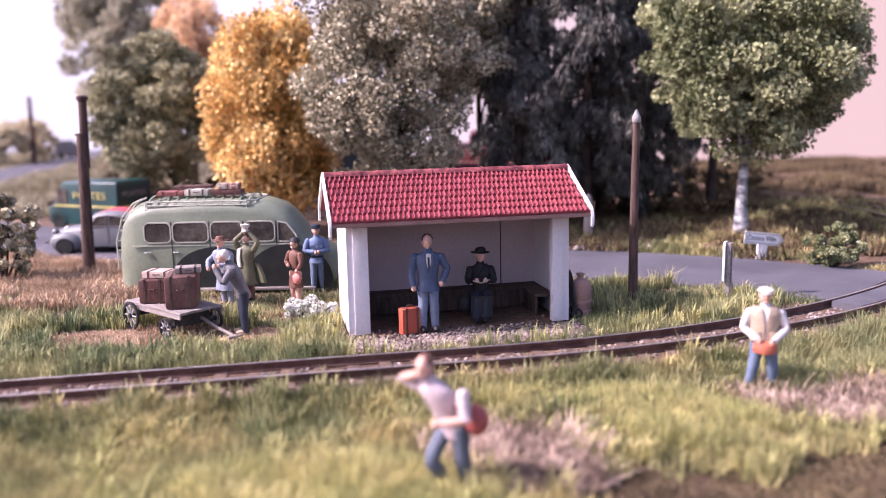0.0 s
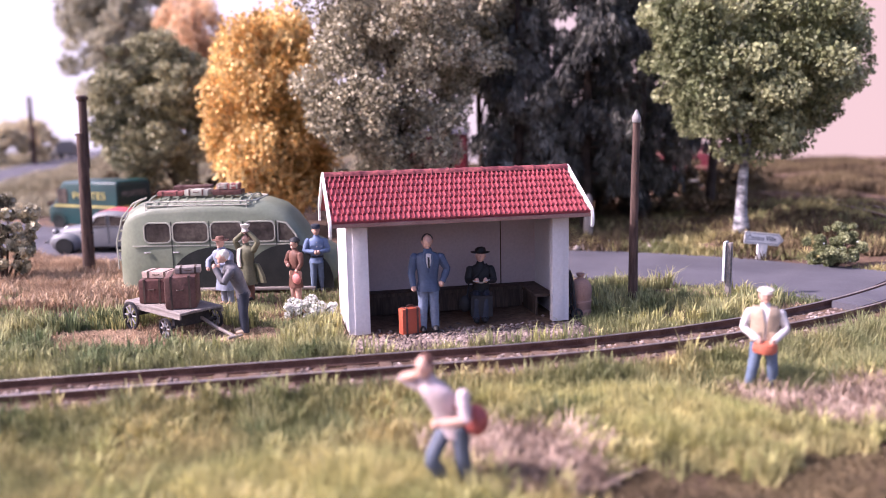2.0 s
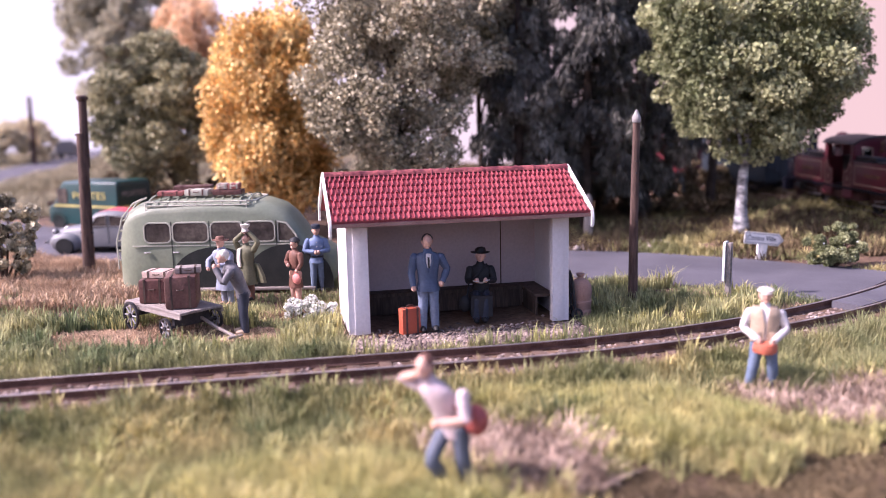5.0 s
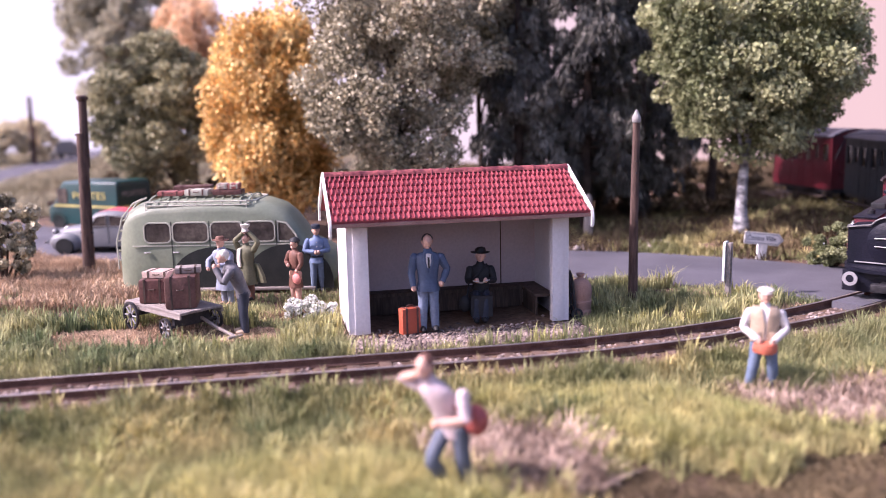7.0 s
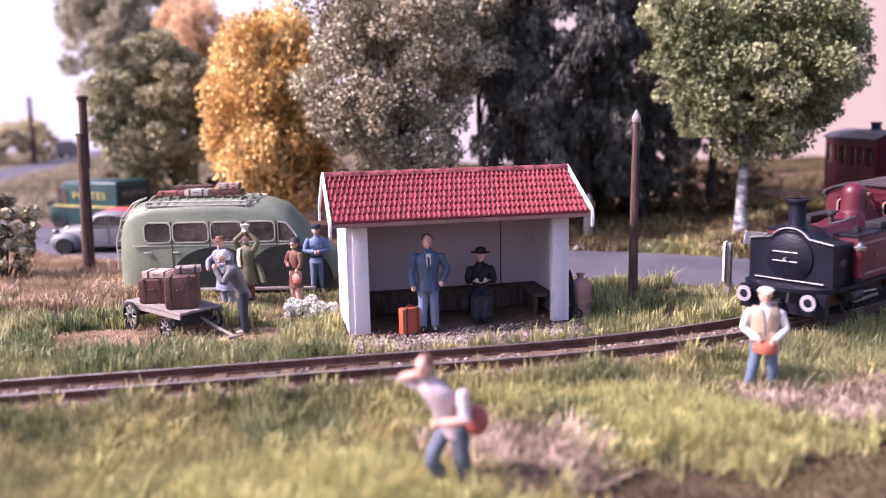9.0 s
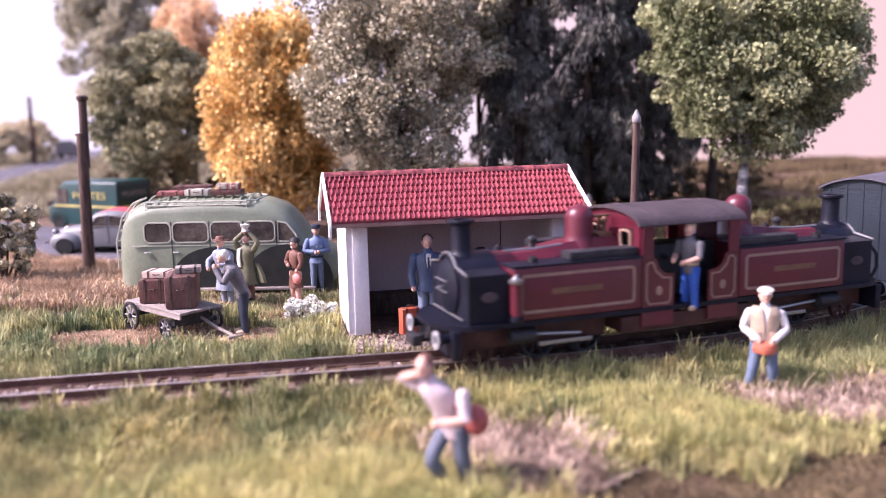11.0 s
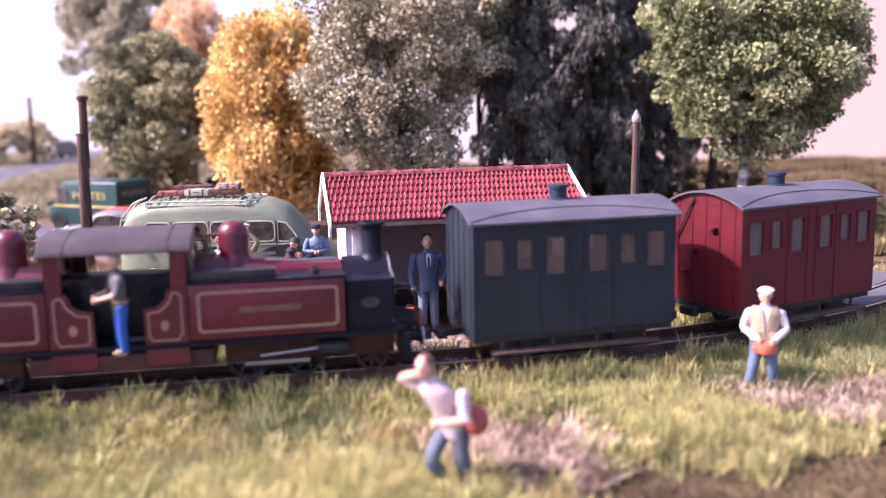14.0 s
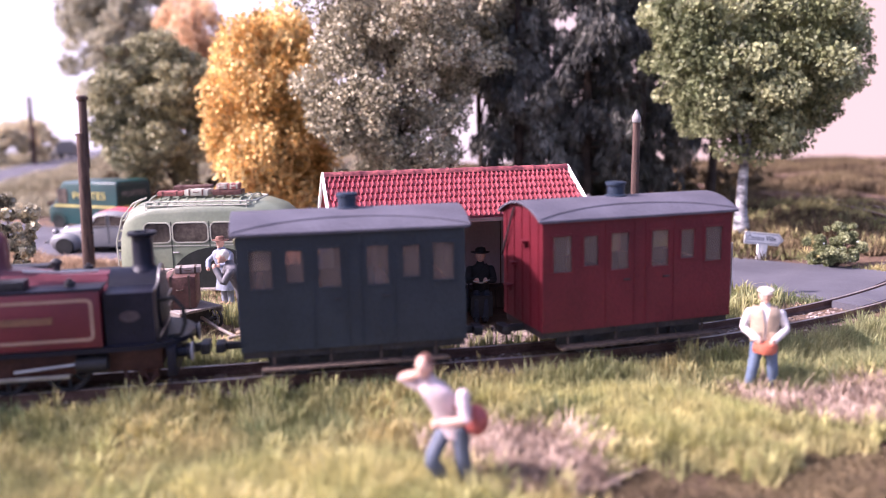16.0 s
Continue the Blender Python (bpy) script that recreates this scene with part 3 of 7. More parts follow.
def build_loco():
    loco = thing("steam_locomotive", Matrix(), "maroon and black double-ended narrow gauge steam locomotive", "locomotive")
    # running plate, rounded at both ends
    bm = nb()
    out = []
    for e in (1, -1):
        for k in range(9):
            a = radians(-90 + 180 * k / 8)
            out.append((e * (3.98 + 0.70 * math.cos(a)), e * 0.96 * math.sin(a)))
    loft(bm, [[(x, y, z) for x, y in out] for z in (0.70, 0.78)], smooth=False)
    part("running_plate", bm, M_LOCOBLACK, loco)
    bm = nb()
    box(bm, -1.35, 1.35, -0.88, 0.88, 0.36, 0.64, 0.02)
    part("cab_underframe", bm, M_UNDER, loco, "brown-red lower cab frame")
    for e in (1, -1):
        X = lambda x: e * x
        bm = nb()
        lathe(bm, (0, 0, 1.33), [(0.44, e * 1.0), (0.46, e * 1.05), (0.46, e * 3.42)], n=24, axis="x")
        part("boiler", bm, M_MAROON, loco)
        # smokebox with sloped wings
        bm = nb()
        prof = [(-0.86, 0.78), (0.86, 0.78), (0.86, 1.58)] + [(0.5 * math.cos(radians(a)), 1.32 + 0.52 * math.sin(radians(a))) for a in (35, 55, 75, 90, 105, 125, 145)] + [(-0.86, 1.58)]
        loft(bm, [[(e * x, y, z) for y, z in prof] for x in (3.44, 4.16)], smooth=False)
        sb = part("smokebox", bm, M_LOCOBLACK, loco)
        bm = nb()
        lathe(bm, (0, 0, 1.28), [(0.47, e * 4.16), (0.47, e * 4.20), (0.42, e * 4.22), (0.30, e * 4.27), (0.08, e * 4.30)], n=24, axis="x")
        part("smokebox_door", bm, M_LOCOBLACK, sb)
        bm = nb()
        for z in (1.22, 1.40):
            tube(bm, (e * 4.30, -0.28, z), (e * 4.30, 0.22, z), 0.016)
        tube(bm, (e * 4.26, 0, 1.28), (e * 4.38, 0, 1.28), 0.03)
        part("door_strap", bm, M_STEEL, sb, "pale steel door straps")
        bm = nb()
        pts = [(e * 4.19, 0.5 * math.cos(radians(a)) * 1.02, 1.33 + 0.53 * math.sin(radians(a))) for a in range(40, 141, 10)]
        pts = [(e * 4.19, 0.86, 1.60)] + pts + [(e * 4.19, -0.86, 1.60)]
        pipe(bm, pts, 0.02, 6)
        pipe(bm, [(e * 4.2, -0.7, 0.84), (e * 4.2, 0.7, 0.84)], 0.018, 6)
        part("handrail", bm, M_STEEL, sb, "bright curved handrail")
        # chimney
        bm = nb()
        lathe(bm, (e * 3.94, 0, 0), [(0.24, 1.78), (0.19, 1.84), (0.165, 1.90), (0.165, 2.32), (0.225, 2.34), (0.235, 2.37), (0.225, 2.40), (0.13, 2.40), (0.12, 2.2)], n=20)
        part("chimney", bm, M_LOCOBLACK, loco)
        # dome and its saddle
        bm = nb()
        lathe(bm, (e * 1.70, 0, 0), [(0.42, 1.60), (0.30, 1.82), (0.255, 1.95), (0.245, 2.0), (0.245, 2.30), (0.225, 2.40), (0.16, 2.48), (0.06, 2.52), (0.01, 2.525)], n=22)
        part("dome", bm, M_MAROON, loco, "glossy maroon steam dome")
        bm = nb()
        rings = [[(e * x, y * w, z) for y, z in ((-0.45, 1.55), (-0.2, top), (0.2, top), (0.45, 1.55))] for x, w, top in ((3.40, 0.9, 1.78), (2.7, 1.0, 1.80), (2.1, 1.0, 1.90), (1.5, 1.0, 1.95), (1.05, 1.0, 1.93))]
        loft(bm, rings, smooth=False)
        part("boiler_cladding", bm, M_MAROON, loco)
        bm = nb()
        box(bm, min(X(1.12), X(1.40)), max(X(1.12), X(1.40)), -0.16, 0.16, 1.9, 2.02, 0.02)
        for y in (-0.1, 0.1):
            lathe(bm, (e * 1.25, y, 0), [(0.05, 2.0), (0.04, 2.18), (0.06, 2.2), (0.06, 2.26), (0.02, 2.3)], n=8)
        tube(bm, (e * 1.1, 0.0, 2.3), (e * 1.5, 0, 2.3), 0.03)
        part("safety_valve", bm, M_BRASS, loco, "brass safety valves and fittings")
        bm = nb()
        tube(bm, (e * 2.62, 0, 1.78), (e * 2.62, 0, 1.94), 0.06)
        lathe(bm, (e * 2.62, 0, 0), [(0.03, 1.9), (0.09, 1.95), (0.09, 1.99), (0.03, 2.04)], n=10)
        part("filler_cap", bm, M_IRON, loco)
        bm = nb()
        pipe(bm, [(e * 3.3, 0.3, 1.86), (e * 2.7, 0.3, 1.86), (e * 2.2, 0.3, 1.9)], 0.02, 6)
        part("pipe", bm, M_STEEL, loco)
        for sd in (1, -1):
            lo, hi = (0.47, 0.95) if sd > 0 else (-0.95, -0.47)
            bm = nb()
            box(bm, min(X(1.02), X(3.40)), max(X(1.02), X(3.40)), lo, hi, 0.79, 1.66, 0.025)
            tank = part("side_tank", bm, M_MAROON, loco, "maroon side tank with cream lining")
            bm = nb()
            box(bm, min(X(1.0), X(3.43)), max(X(1.0), X(3.43)), lo - 0.012, hi + 0.012, 1.662, 1.70, 0.01)
            part("tank_top", bm, M_LOCOBLACK, tank)
            bm = nb()
            yo = 0.952 * sd
            frame_loop(bm, rounded(min(X(1.14), X(3.30)), max(X(1.14), X(3.30)), 0.90, 1.55, 0.09), 0.05, 0.006, yo)
            part("lining", bm, M_LINE, tank, "cream painted lining")
            bm = nb()
            plate(bm, [(e * 1.78, 1.19), (e * 2.72, 1.19), (e * 2.72, 1.29), (e * 1.78, 1.29)], yo, yo + 0.012 * sd)
            part("name_plate", bm, M_BRASS, tank, "dull brass name plate")
            bm = nb()
            box(bm, min(X(1.05), X(2.35)), max(X(1.05), X(2.35)), sd * 0.72 - 0.16, sd * 0.72 + 0.16, 1.702, 1.84, 0.015)
            part("coal_bunker", bm, M_IRON, loco, "black box on the tank top")
            bm = nb()
            tube(bm, (e * 2.95, sd * 0.7, 1.7), (e * 2.95, sd * 0.7, 1.78), 0.08, n=12)
            tube(bm, (e * 2.95, sd * 0.7, 1.78), (e * 2.95, sd * 0.7, 1.82), 0.04, n=8)
            part("tank_filler", bm, M_IRON, loco)
            if e > 0:
                bm = nb()
                lathe(bm, (e * 3.38, sd * 0.97, 0), [(0.10, 0.90), (0.10, 1.40), (0.10, 1.42), (0.06, 1.43)], n=14)
                pot = part("sand_pot", bm, M_MAROON, loco, "red cylindrical sand pot")
                bm = nb()
                lathe(bm, (e * 3.38, sd * 0.97, 0), [(0.06, 0.79), (0.12, 0.80), (0.12, 0.88), (0.09, 0.902)], n=14)
                part("pot_base", bm, M_LOCOBLACK, pot)
                bm = nb()
                lathe(bm, (e * 3.38, sd * 0.97, 0), [(0.11, 1.425), (0.12, 1.44), (0.12, 1.49), (0.06, 1.51), (0.035, 1.55), (0.035, 1.58)], n=14)
                part("pot_lid", bm, M_STEEL, pot, "pale metal lid")
            bm = nb()
            yo = 0.862 * sd
            plate(bm, [(e * 3.80 + 0.15 * math.cos(a), 1.22 + 0.085 * math.sin(a)) for a in (k * math.pi / 9 for k in range(18))], yo, yo + 0.012 * sd)
            part("maker_plate", bm, M_CABROOF, sb, "dull oval maker's plate")
        # buffer beam and buffers
        bm = nb()
        box(bm, min(X(4.30), X(4.44)), max(X(4.30), X(4.44)), -0.88, 0.88, 0.24, 0.698, 0.015)
        beam = part("buffer_beam", bm, M_LOCOBLACK, loco)
        for y in (-0.66, 0.66):
            bm = nb()
            lathe(bm, (0, y, 0.56), [(0.08, e * 4.44), (0.08, e * 4.60), (0.13, e * 4.61), (0.13, e * 4.65), (0.06, e * 4.67)], n=16, axis="x")
            bf = part("buffer", bm, M_LOCOBLACK, beam)
            bm = nb()
            lathe(bm, (0, y, 0.56), [(0.085, e * 4.652), (0.155, e * 4.652), (0.155, e * 4.676), (0.085, e * 4.676), (0.085, e * 4.652)], n=18, axis="x")
            part("buffer_ring", bm, M_RING, bf, "white painted buffer ring")
        bm = nb()
        box(bm, min(X(4.44), X(4.86)), max(X(4.44), X(4.86)), -0.06, 0.06, 0.38, 0.52, 0.02)
        box(bm, min(X(4.74), X(4.90)), max(X(4.74), X(4.90)), -0.2, 0.2, 0.36, 0.54, 0.03)
        pipe(bm, [(e * 4.45, 0.25, 0.66), (e * 4.62, 0.25, 0.72), (e * 4.66, 0.25, 0.5)], 0.03, 6)
        part("coupler", bm, M_IRON, beam)
        if e < 0:
            bm = nb()
            pipe(bm, [(e * 4.2, 0.55, 1.38), (e * 4.42, 0.58, 1.42), (e * 4.56, 0.6, 1.25), (e * 4.58, 0.6, 1.0), (e * 4.5, 0.58, 0.82), (e * 4.3, 0.55, 0.79)], 0.035, 8)
            part("brake_hose", bm, M_RUBBER, sb, "black looped brake hose")
        # power bogie
        bm = nb()
        for y in (-0.55, 0.55):
            box(bm, min(X(1.5), X(4.2)), max(X(1.5), X(4.2)), y - 0.03, y + 0.03, 0.30, 0.66, 0.01)
        box(bm, min(X(2.2), X(2.6)), max(X(2.2), X(2.6)), -0.5, 0.5, 0.35, 0.69)
        bogie = part("bogie_frame", bm, M_UNDER, loco)
        for x in (1.85, 2.75):
            for y in (-0.44, 0.44):
                wheel(bogie, e * x, y, 0.34, material=M_IRON)
        for y in (-0.46, 0.46):
            wheel(bogie, e * 3.85, y, 0.26, "pilot_wheel", M_UNDER)
        for sd in (1, -1):
            bm = nb()
            lathe(bm, (0, sd * 0.76, 0.5), [(0.08, e * 2.95), (0.14, e * 2.97), (0.14, e * 3.42), (0.08, e * 3.44)], n=14, axis="x")
            part("cylinder", bm, M_IRON, bogie)
            bm = nb()
            box(bm, min(X(1.8), X(2.82)), max(X(1.8), X(2.82)), sd * 0.64 - 0.02, sd * 0.64 + 0.02, 0.25, 0.32, 0.008)
            tube(bm, (e * 2.05, sd * 0.70, 0.42), (e * 2.98, sd * 0.74, 0.5), 0.03, n=6)
            part("connecting_rod", bm, M_STEEL, bogie, "worn steel coupling rod")
    # cab
    for sd in (1, -1):
        bm = nb()
        ya, yb = (0.90, 0.945) if sd > 0 else (-0.945, -0.90)
        for x0, x1, z0, z1 in ((-1.0, -0.36, 0.45, 0.788), (0.36, 1.0, 0.45, 0.788), (-1.0, -0.78, 1.62, 2.26), (0.78, 1.0, 1.62, 2.26), (-0.778, 0.778, 2.2, 2.26)):
            box(bm, x0, x1, ya, yb, z0, z1)
        side = part("cab_side", bm, M_MAROON, loco)
        for e in (1, -1):
            pts = [(0.36, 0.79), (1.0, 0.79), (1.0, 1.615), (0.72, 1.615), (0.66, 1.45), (0.55, 1.36), (0.36, 1.33)]
            bm = nb()
            plate(bm, [(e * x, z) for x, z in pts], ya, yb)
            pn = part("cab_panel", bm, M_PANEL, side, "curved cab side panel with cream lining")
            inner = [(0.41, 0.90), (0.46, 0.82), (0.86, 0.82), (0.93, 0.93), (0.93, 1.52), (0.86, 1.58), (0.78, 1.57), (0.72, 1.42), (0.58, 1.30), (0.41, 1.28)]
            bm = nb()
            frame_loop(bm, [(e * x, z) for x, z in inner], 0.035, 0.006, (yb if sd > 0 else ya) + 0.002 * sd)
            part("lining", bm, M_LINE, pn)
            bm = nb()
            yo = (yb if sd > 0 else ya) + 0.002 * sd
            plate(bm, [(e * 0.66 + 0.06 * math.cos(a), 1.06 + 0.085 * math.sin(a)) for a in (k * math.pi / 6 for k in range(12))], yo, yo + 0.01 * sd)
            part("badge", bm, M_LINE, pn, "small oval cream badge")
    for e in (1, -1):
        bm = nb()
        xa, xb = sorted((e * 0.99, e * 1.03))
        for y0, y1, z0, z1 in ((-0.898, 0.898, 0.79, 1.74), (-0.898, -0.68, 1.74, 2.24), (0.68, 0.898, 1.74, 2.24), (-0.3, 0.3, 1.74, 2.24), (-0.68, -0.3, 2.12, 2.24), (0.3, 0.68, 2.12, 2.24)):
            box(bm, xa, xb, y0, y1, z0, z1)
        prof = [(0.94 * math.cos(radians(a)), 2.20 + 0.23 * math.sin(radians(a))) for a in range(0, 181, 15)]
        loft(bm, [[(x, y, z) for y, z in prof] for x in (xa, xb)], smooth=False)
        wall = part("cab_end", bm, M_MAROON, loco)
        for y in (-0.49, 0.49):
            bm = nb()
            pts = [(y + u, z) for u, z in rounded(-0.18, 0.18, 1.76, 2.10, 0.08)]
            ring2 = [(y + u, z) for u, z in rounded(-0.14, 0.14, 1.80, 2.06, 0.06)]
            x = e * 1.045
            loft(bm, [[(x, *p) for p in pts], [(x + e * 0.03, *p) for p in pts], [(x + e * 0.03, *p) for p in ring2], [(x, *p) for p in ring2]], cap=False, smooth=False)
            part("spectacle_frame", bm, M_LINE, wall, "pale spectacle window frame")
            bm = nb()
            loft(bm, [[(e * u, *p) for p in pts] for u in (1.005, 1.015)], smooth=False)
            gl = part("pane", bm, M_GLASS, wall)
            gl.visible_shadow = False
    bm = nb()
    prof = [(1.0 * math.cos(radians(a)), 2.20 + 0.27 * math.sin(radians(a))) for a in range(0, 181, 10)] + [(0.94 * math.cos(radians(a)), 2.18 + 0.235 * math.sin(radians(a))) for a in range(180, -1, -10)]
    loft(bm, [[(x, y, z) for y, z in prof] for x in (-1.10, 1.10)], smooth=False)
    roof = part("cab_roof", bm, M_CABROOF, loco, "dusty grey curved cab roof")
    for x in (-0.75, 0.75):
        bm = nb()
        pr = [(1.012 * math.cos(radians(a)), 2.20 + 0.282 * math.sin(radians(a))) for a in range(0, 181, 10)] + [(0.985 * math.cos(radians(a)), 2.20 + 0.262 * math.sin(radians(a))) for a in range(180, -1, -10)]
        loft(bm, [[(x + u, y, z) for y, z in pr] for u in (-0.025, 0.025)], smooth=False)
        part("roof_strap", bm, M_CABROOF, roof)
    bm = nb()
    box(bm, -0.97, 0.97, -0.3, 0.3, 0.79, 1.75, 0.05)
    for x in (-0.4, 0.1, 0.45):
        tube(bm, (x, 0.3, 1.5), (x, 0.42, 1.55), 0.05)
    part("firebox", bm, M_IRON, loco)
    return loco


def wall_holes(bm, length, z0, z1, y0, y1, holes):
    """One connected side wall along x with rectangular openings (x0, x1, z0, z1)."""
    xs = sorted({0.0, length, *[h[0] for h in holes], *[h[1] for h in holes]})
    zs = sorted({z0, z1, *[h[2] for h in holes], *[h[3] for h in holes]})
    solid = {}
    for i in range(len(xs) - 1):
        for k in range(len(zs) - 1):
            cx, cz = (xs[i] + xs[i + 1]) / 2, (zs[k] + zs[k + 1]) / 2
            solid[i, k] = not any(h[0] < cx < h[1] and h[2] < cz < h[3] for h in holes)
    v = {}

    def vert(i, k, y):
        if (i, k, y) not in v:
            v[i, k, y] = bm.verts.new((xs[i], y, zs[k]))
        return v[i, k, y]
    for (i, k), full in solid.items():
        if not full:
            continue
        c = ((i, k), (i + 1, k), (i + 1, k + 1), (i, k + 1))
        bm.faces.new([vert(*q, y0) for q in c])
        bm.faces.new([vert(*q, y1) for q in c[::-1]])
        for a, b, other in ((c[0], c[1], (i, k - 1)), (c[1], c[2], (i + 1, k)), (c[2], c[3], (i, k + 1)), (c[3], c[0], (i - 1, k))):
            if not solid.get(other, False):
                bm.faces.new((vert(*b, y0), vert(*a, y0), vert(*a, y1), vert(*b, y1)))


def build_carriage(name, label, paint, steps=True):
    car = thing(name, Matrix(), label, "carriage", group="carriages of the train")
    L, hw, z0, z1 = 3.6, 0.87, 0.52, 2.40
    roof_z = lambda y: 2.40 + math.sqrt(1.89 ** 2 - y * y) - 1.64  # a flat arch of 1.89 m radius
    holes = []
    for c, w, a, b in ((0.36, 0.34, 1.52, 2.12), (0.88, 0.27, 1.60, 2.10), (1.42, 0.34, 1.50, 2.12), (2.18, 0.34, 1.50, 2.12), (2.72, 0.27, 1.60, 2.10), (3.24, 0.34, 1.52, 2.12)):
        holes.append((c - w / 2, c + w / 2, a, b))
    for sd in (1, -1):
        bm = nb()
        ya, yb = (hw - 0.05, hw) if sd > 0 else (-hw, -hw + 0.05)
        wall_holes(bm, L, z0, z1, ya, yb, holes)
        bmesh.ops.translate(bm, vec=(-L / 2, 0, 0), verts=bm.verts)
        side = part("side_wall", bm, paint, car)
        for a, b, c, d in holes:
            bm = nb()
            ym = sd * (hw - 0.03)
            box(bm, a - L / 2, b - L / 2, ym - 0.005, ym + 0.005, c, d)
            g = part("pane", bm, M_DUSTYGLASS, side)
            g.visible_shadow = False
            bm = nb()
            frame_loop(bm, rounded(a - L / 2 - 0.03, b - L / 2 + 0.03, c - 0.03, d + 0.03, 0.03, 2), 0.032, 0.012, sd * (hw + 0.001))
            part("window_frame", bm, paint, side)
        for x in (-0.65, -0.11, 0.11, 0.65):
            bm = nb()
            box(bm, x - 0.008, x + 0.008, sd * (hw + 0.006) - 0.006, sd * (hw + 0.006) + 0.006, 0.56, 2.3)
            part("door_strip", bm, paint, side)
        for x in (-0.55, 0.2):
            bm = nb()
            tube(bm, (x, sd * (hw + 0.03), 1.32), (x + 0.12, sd * (hw + 0.03), 1.32), 0.014, n=6)
            part("door_handle", bm, M_IRON, side)
        bm = nb()
        box(bm, -L / 2 + 0.3, L / 2 - 0.3, sd * 0.86 - 0.12, sd * 0.86 + 0.12, 0.22, 0.26, 0.006)
        for x in (-1.3, -0.4, 0.4, 1.3):
            box(bm, x - 0.02, x + 0.02, sd * 0.78 - 0.02, sd * 0.78 + 0.02, 0.262, 0.5)
        part("step_board", bm, M_DARKWOOD, car)
    for e in (1, -1):
        bm = nb()
        xa, xb = sorted((e * (L / 2 - 0.05), e * L / 2))
        arch = [(0.866 * k / 8, roof_z(0.866 * k / 8) - 0.045) for k in range(8, -9, -1)] + [(-0.866, z1 - 0.02), (0.866, z1 - 0.02)]
        box(bm, xa, xb, -hw + 0.052, hw - 0.052, z0, z1)
        loft(bm, [[(x, y, z) for y, z in arch] for x in (xa, xb)], smooth=False)
        end = part("end_wall", bm, paint, car)
        for k in range(5):
            y = -0.7 + 0.35 * k
            bm = nb()
            xo = e * (L / 2 + 0.007)
            box(bm, xo - 0.007, xo + 0.007, y - 0.017, y + 0.017, z0 + 0.03, z1 + 0.18 * (1 - abs(y)))
            part("end_batten", bm, paint, end)
        bm = nb()
        xo = e * (L / 2 + 0.02)
        for y, z in ((0.22, 1.96), (-0.27, 1.52), (-0.5, 1.08)) if steps else ():
            box(bm, min(xo, xo + e * 0.1), max(xo, xo + e * 0.1), y - 0.09, y + 0.09, z, z + 0.04)
            box(bm, min(xo, xo + e * 0.03), max(xo, xo + e * 0.03), y - 0.03, y + 0.03, z - 0.08, z)
        if steps:
            part("end_step", bm, paint, end)
        else:
            pipe(bm, [(xo, -0.82, 1.05), (xo + e * 0.03, -0.5, 0.98), (xo + e * 0.03, -0.1, 0.78), (xo, 0.0, 0.55)], 0.016, 6)
            part("hand_rail", bm, M_IRON, end)
        if steps:
            bm = nb()
            pipe(bm, [(e * (L / 2 + 0.04), -0.27, 2.5), (e * (L / 2 + 0.06), -0.8, 1.6)], 0.02, 6)
            part("brake_pipe", bm, M_IRON, end)
        bm = nb()
        box(bm, min(e * 1.8, e * 2.2), max(e * 1.8, e * 2.2), -0.05, 0.05, 0.38, 0.5, 0.015)
        box(bm, min(e * 2.08, e * 2.24), max(e * 2.08, e * 2.24), -0.18, 0.18, 0.36, 0.52, 0.03)
        part("coupler", bm, M_IRON, car)
    bm = nb()
    prof = [(0.94 * k / 10, roof_z(0.94 * k / 10)) for k in range(10, -11, -1)] + [(0.94 * k / 10, roof_z(0.94 * k / 10) - 0.04) for k in range(-10, 11)]
    loft(bm, [[(x, y, z) for y, z in prof] for x in (-1.88, 1.88)], smooth=False)
    roof = part("roof", bm, M_CARROOF, car, "matt grey arched roof")
    for sd in (1, -1):
        bm = nb()
        line = [(x, 0.90 - 0.34 * (1 - (x / 1.85) ** 2)) for x in [-1.85 + k * 0.37 / 2 for k in range(21)]]
        pipe(bm, [(x, sd * y, roof_z(y) + 0.004) for x, y in line], 0.016, 5)
        part("rain_strip", bm, M_CARROOF, roof)
    bm = nb()
    lathe(bm, (0, 0, 0), [(0.20, 2.62), (0.20, 2.66), (0.155, 2.68), (0.155, 2.83), (0.185, 2.84), (0.185, 2.89), (0.16, 2.90)], n=16)
    part("roof_vent", bm, M_VENT, roof, "dark blue capped roof ventilator")
    bm = nb()
    box(bm, -1.78, 1.78, -0.80, 0.80, 0.40, 0.518)
    for y in (-0.52, 0.52):
        box(bm, -1.4, 1.4, y - 0.03, y + 0.03, 0.18, 0.398)
    ch = part("underframe", bm, M_IRON, car)
    for x in (-0.85, 0.85):
        for y in (-0.44, 0.44):
            wheel(ch, x, y, 0.28)
        bm = nb()
        for y in (-0.58, 0.58):
            box(bm, x - 0.1, x + 0.1, y - 0.05, y + 0.05, 0.2, 0.36, 0.02)
        part("axle_box", bm, M_IRON, ch)
    bm = nb()
    for x in (-1.5, -0.55, 0.55, 1.5):
        box(bm, x - 0.2, x + 0.2, -0.8, 0.8, 0.53, 0.95, 0.02)
        box(bm, x - 0.05, x + 0.05, -0.8, 0.8, 0.95, 1.5, 0.02)
    part("seat_row", bm, M_SEAT, car, "orange brown seats seen through the windows")
    return car


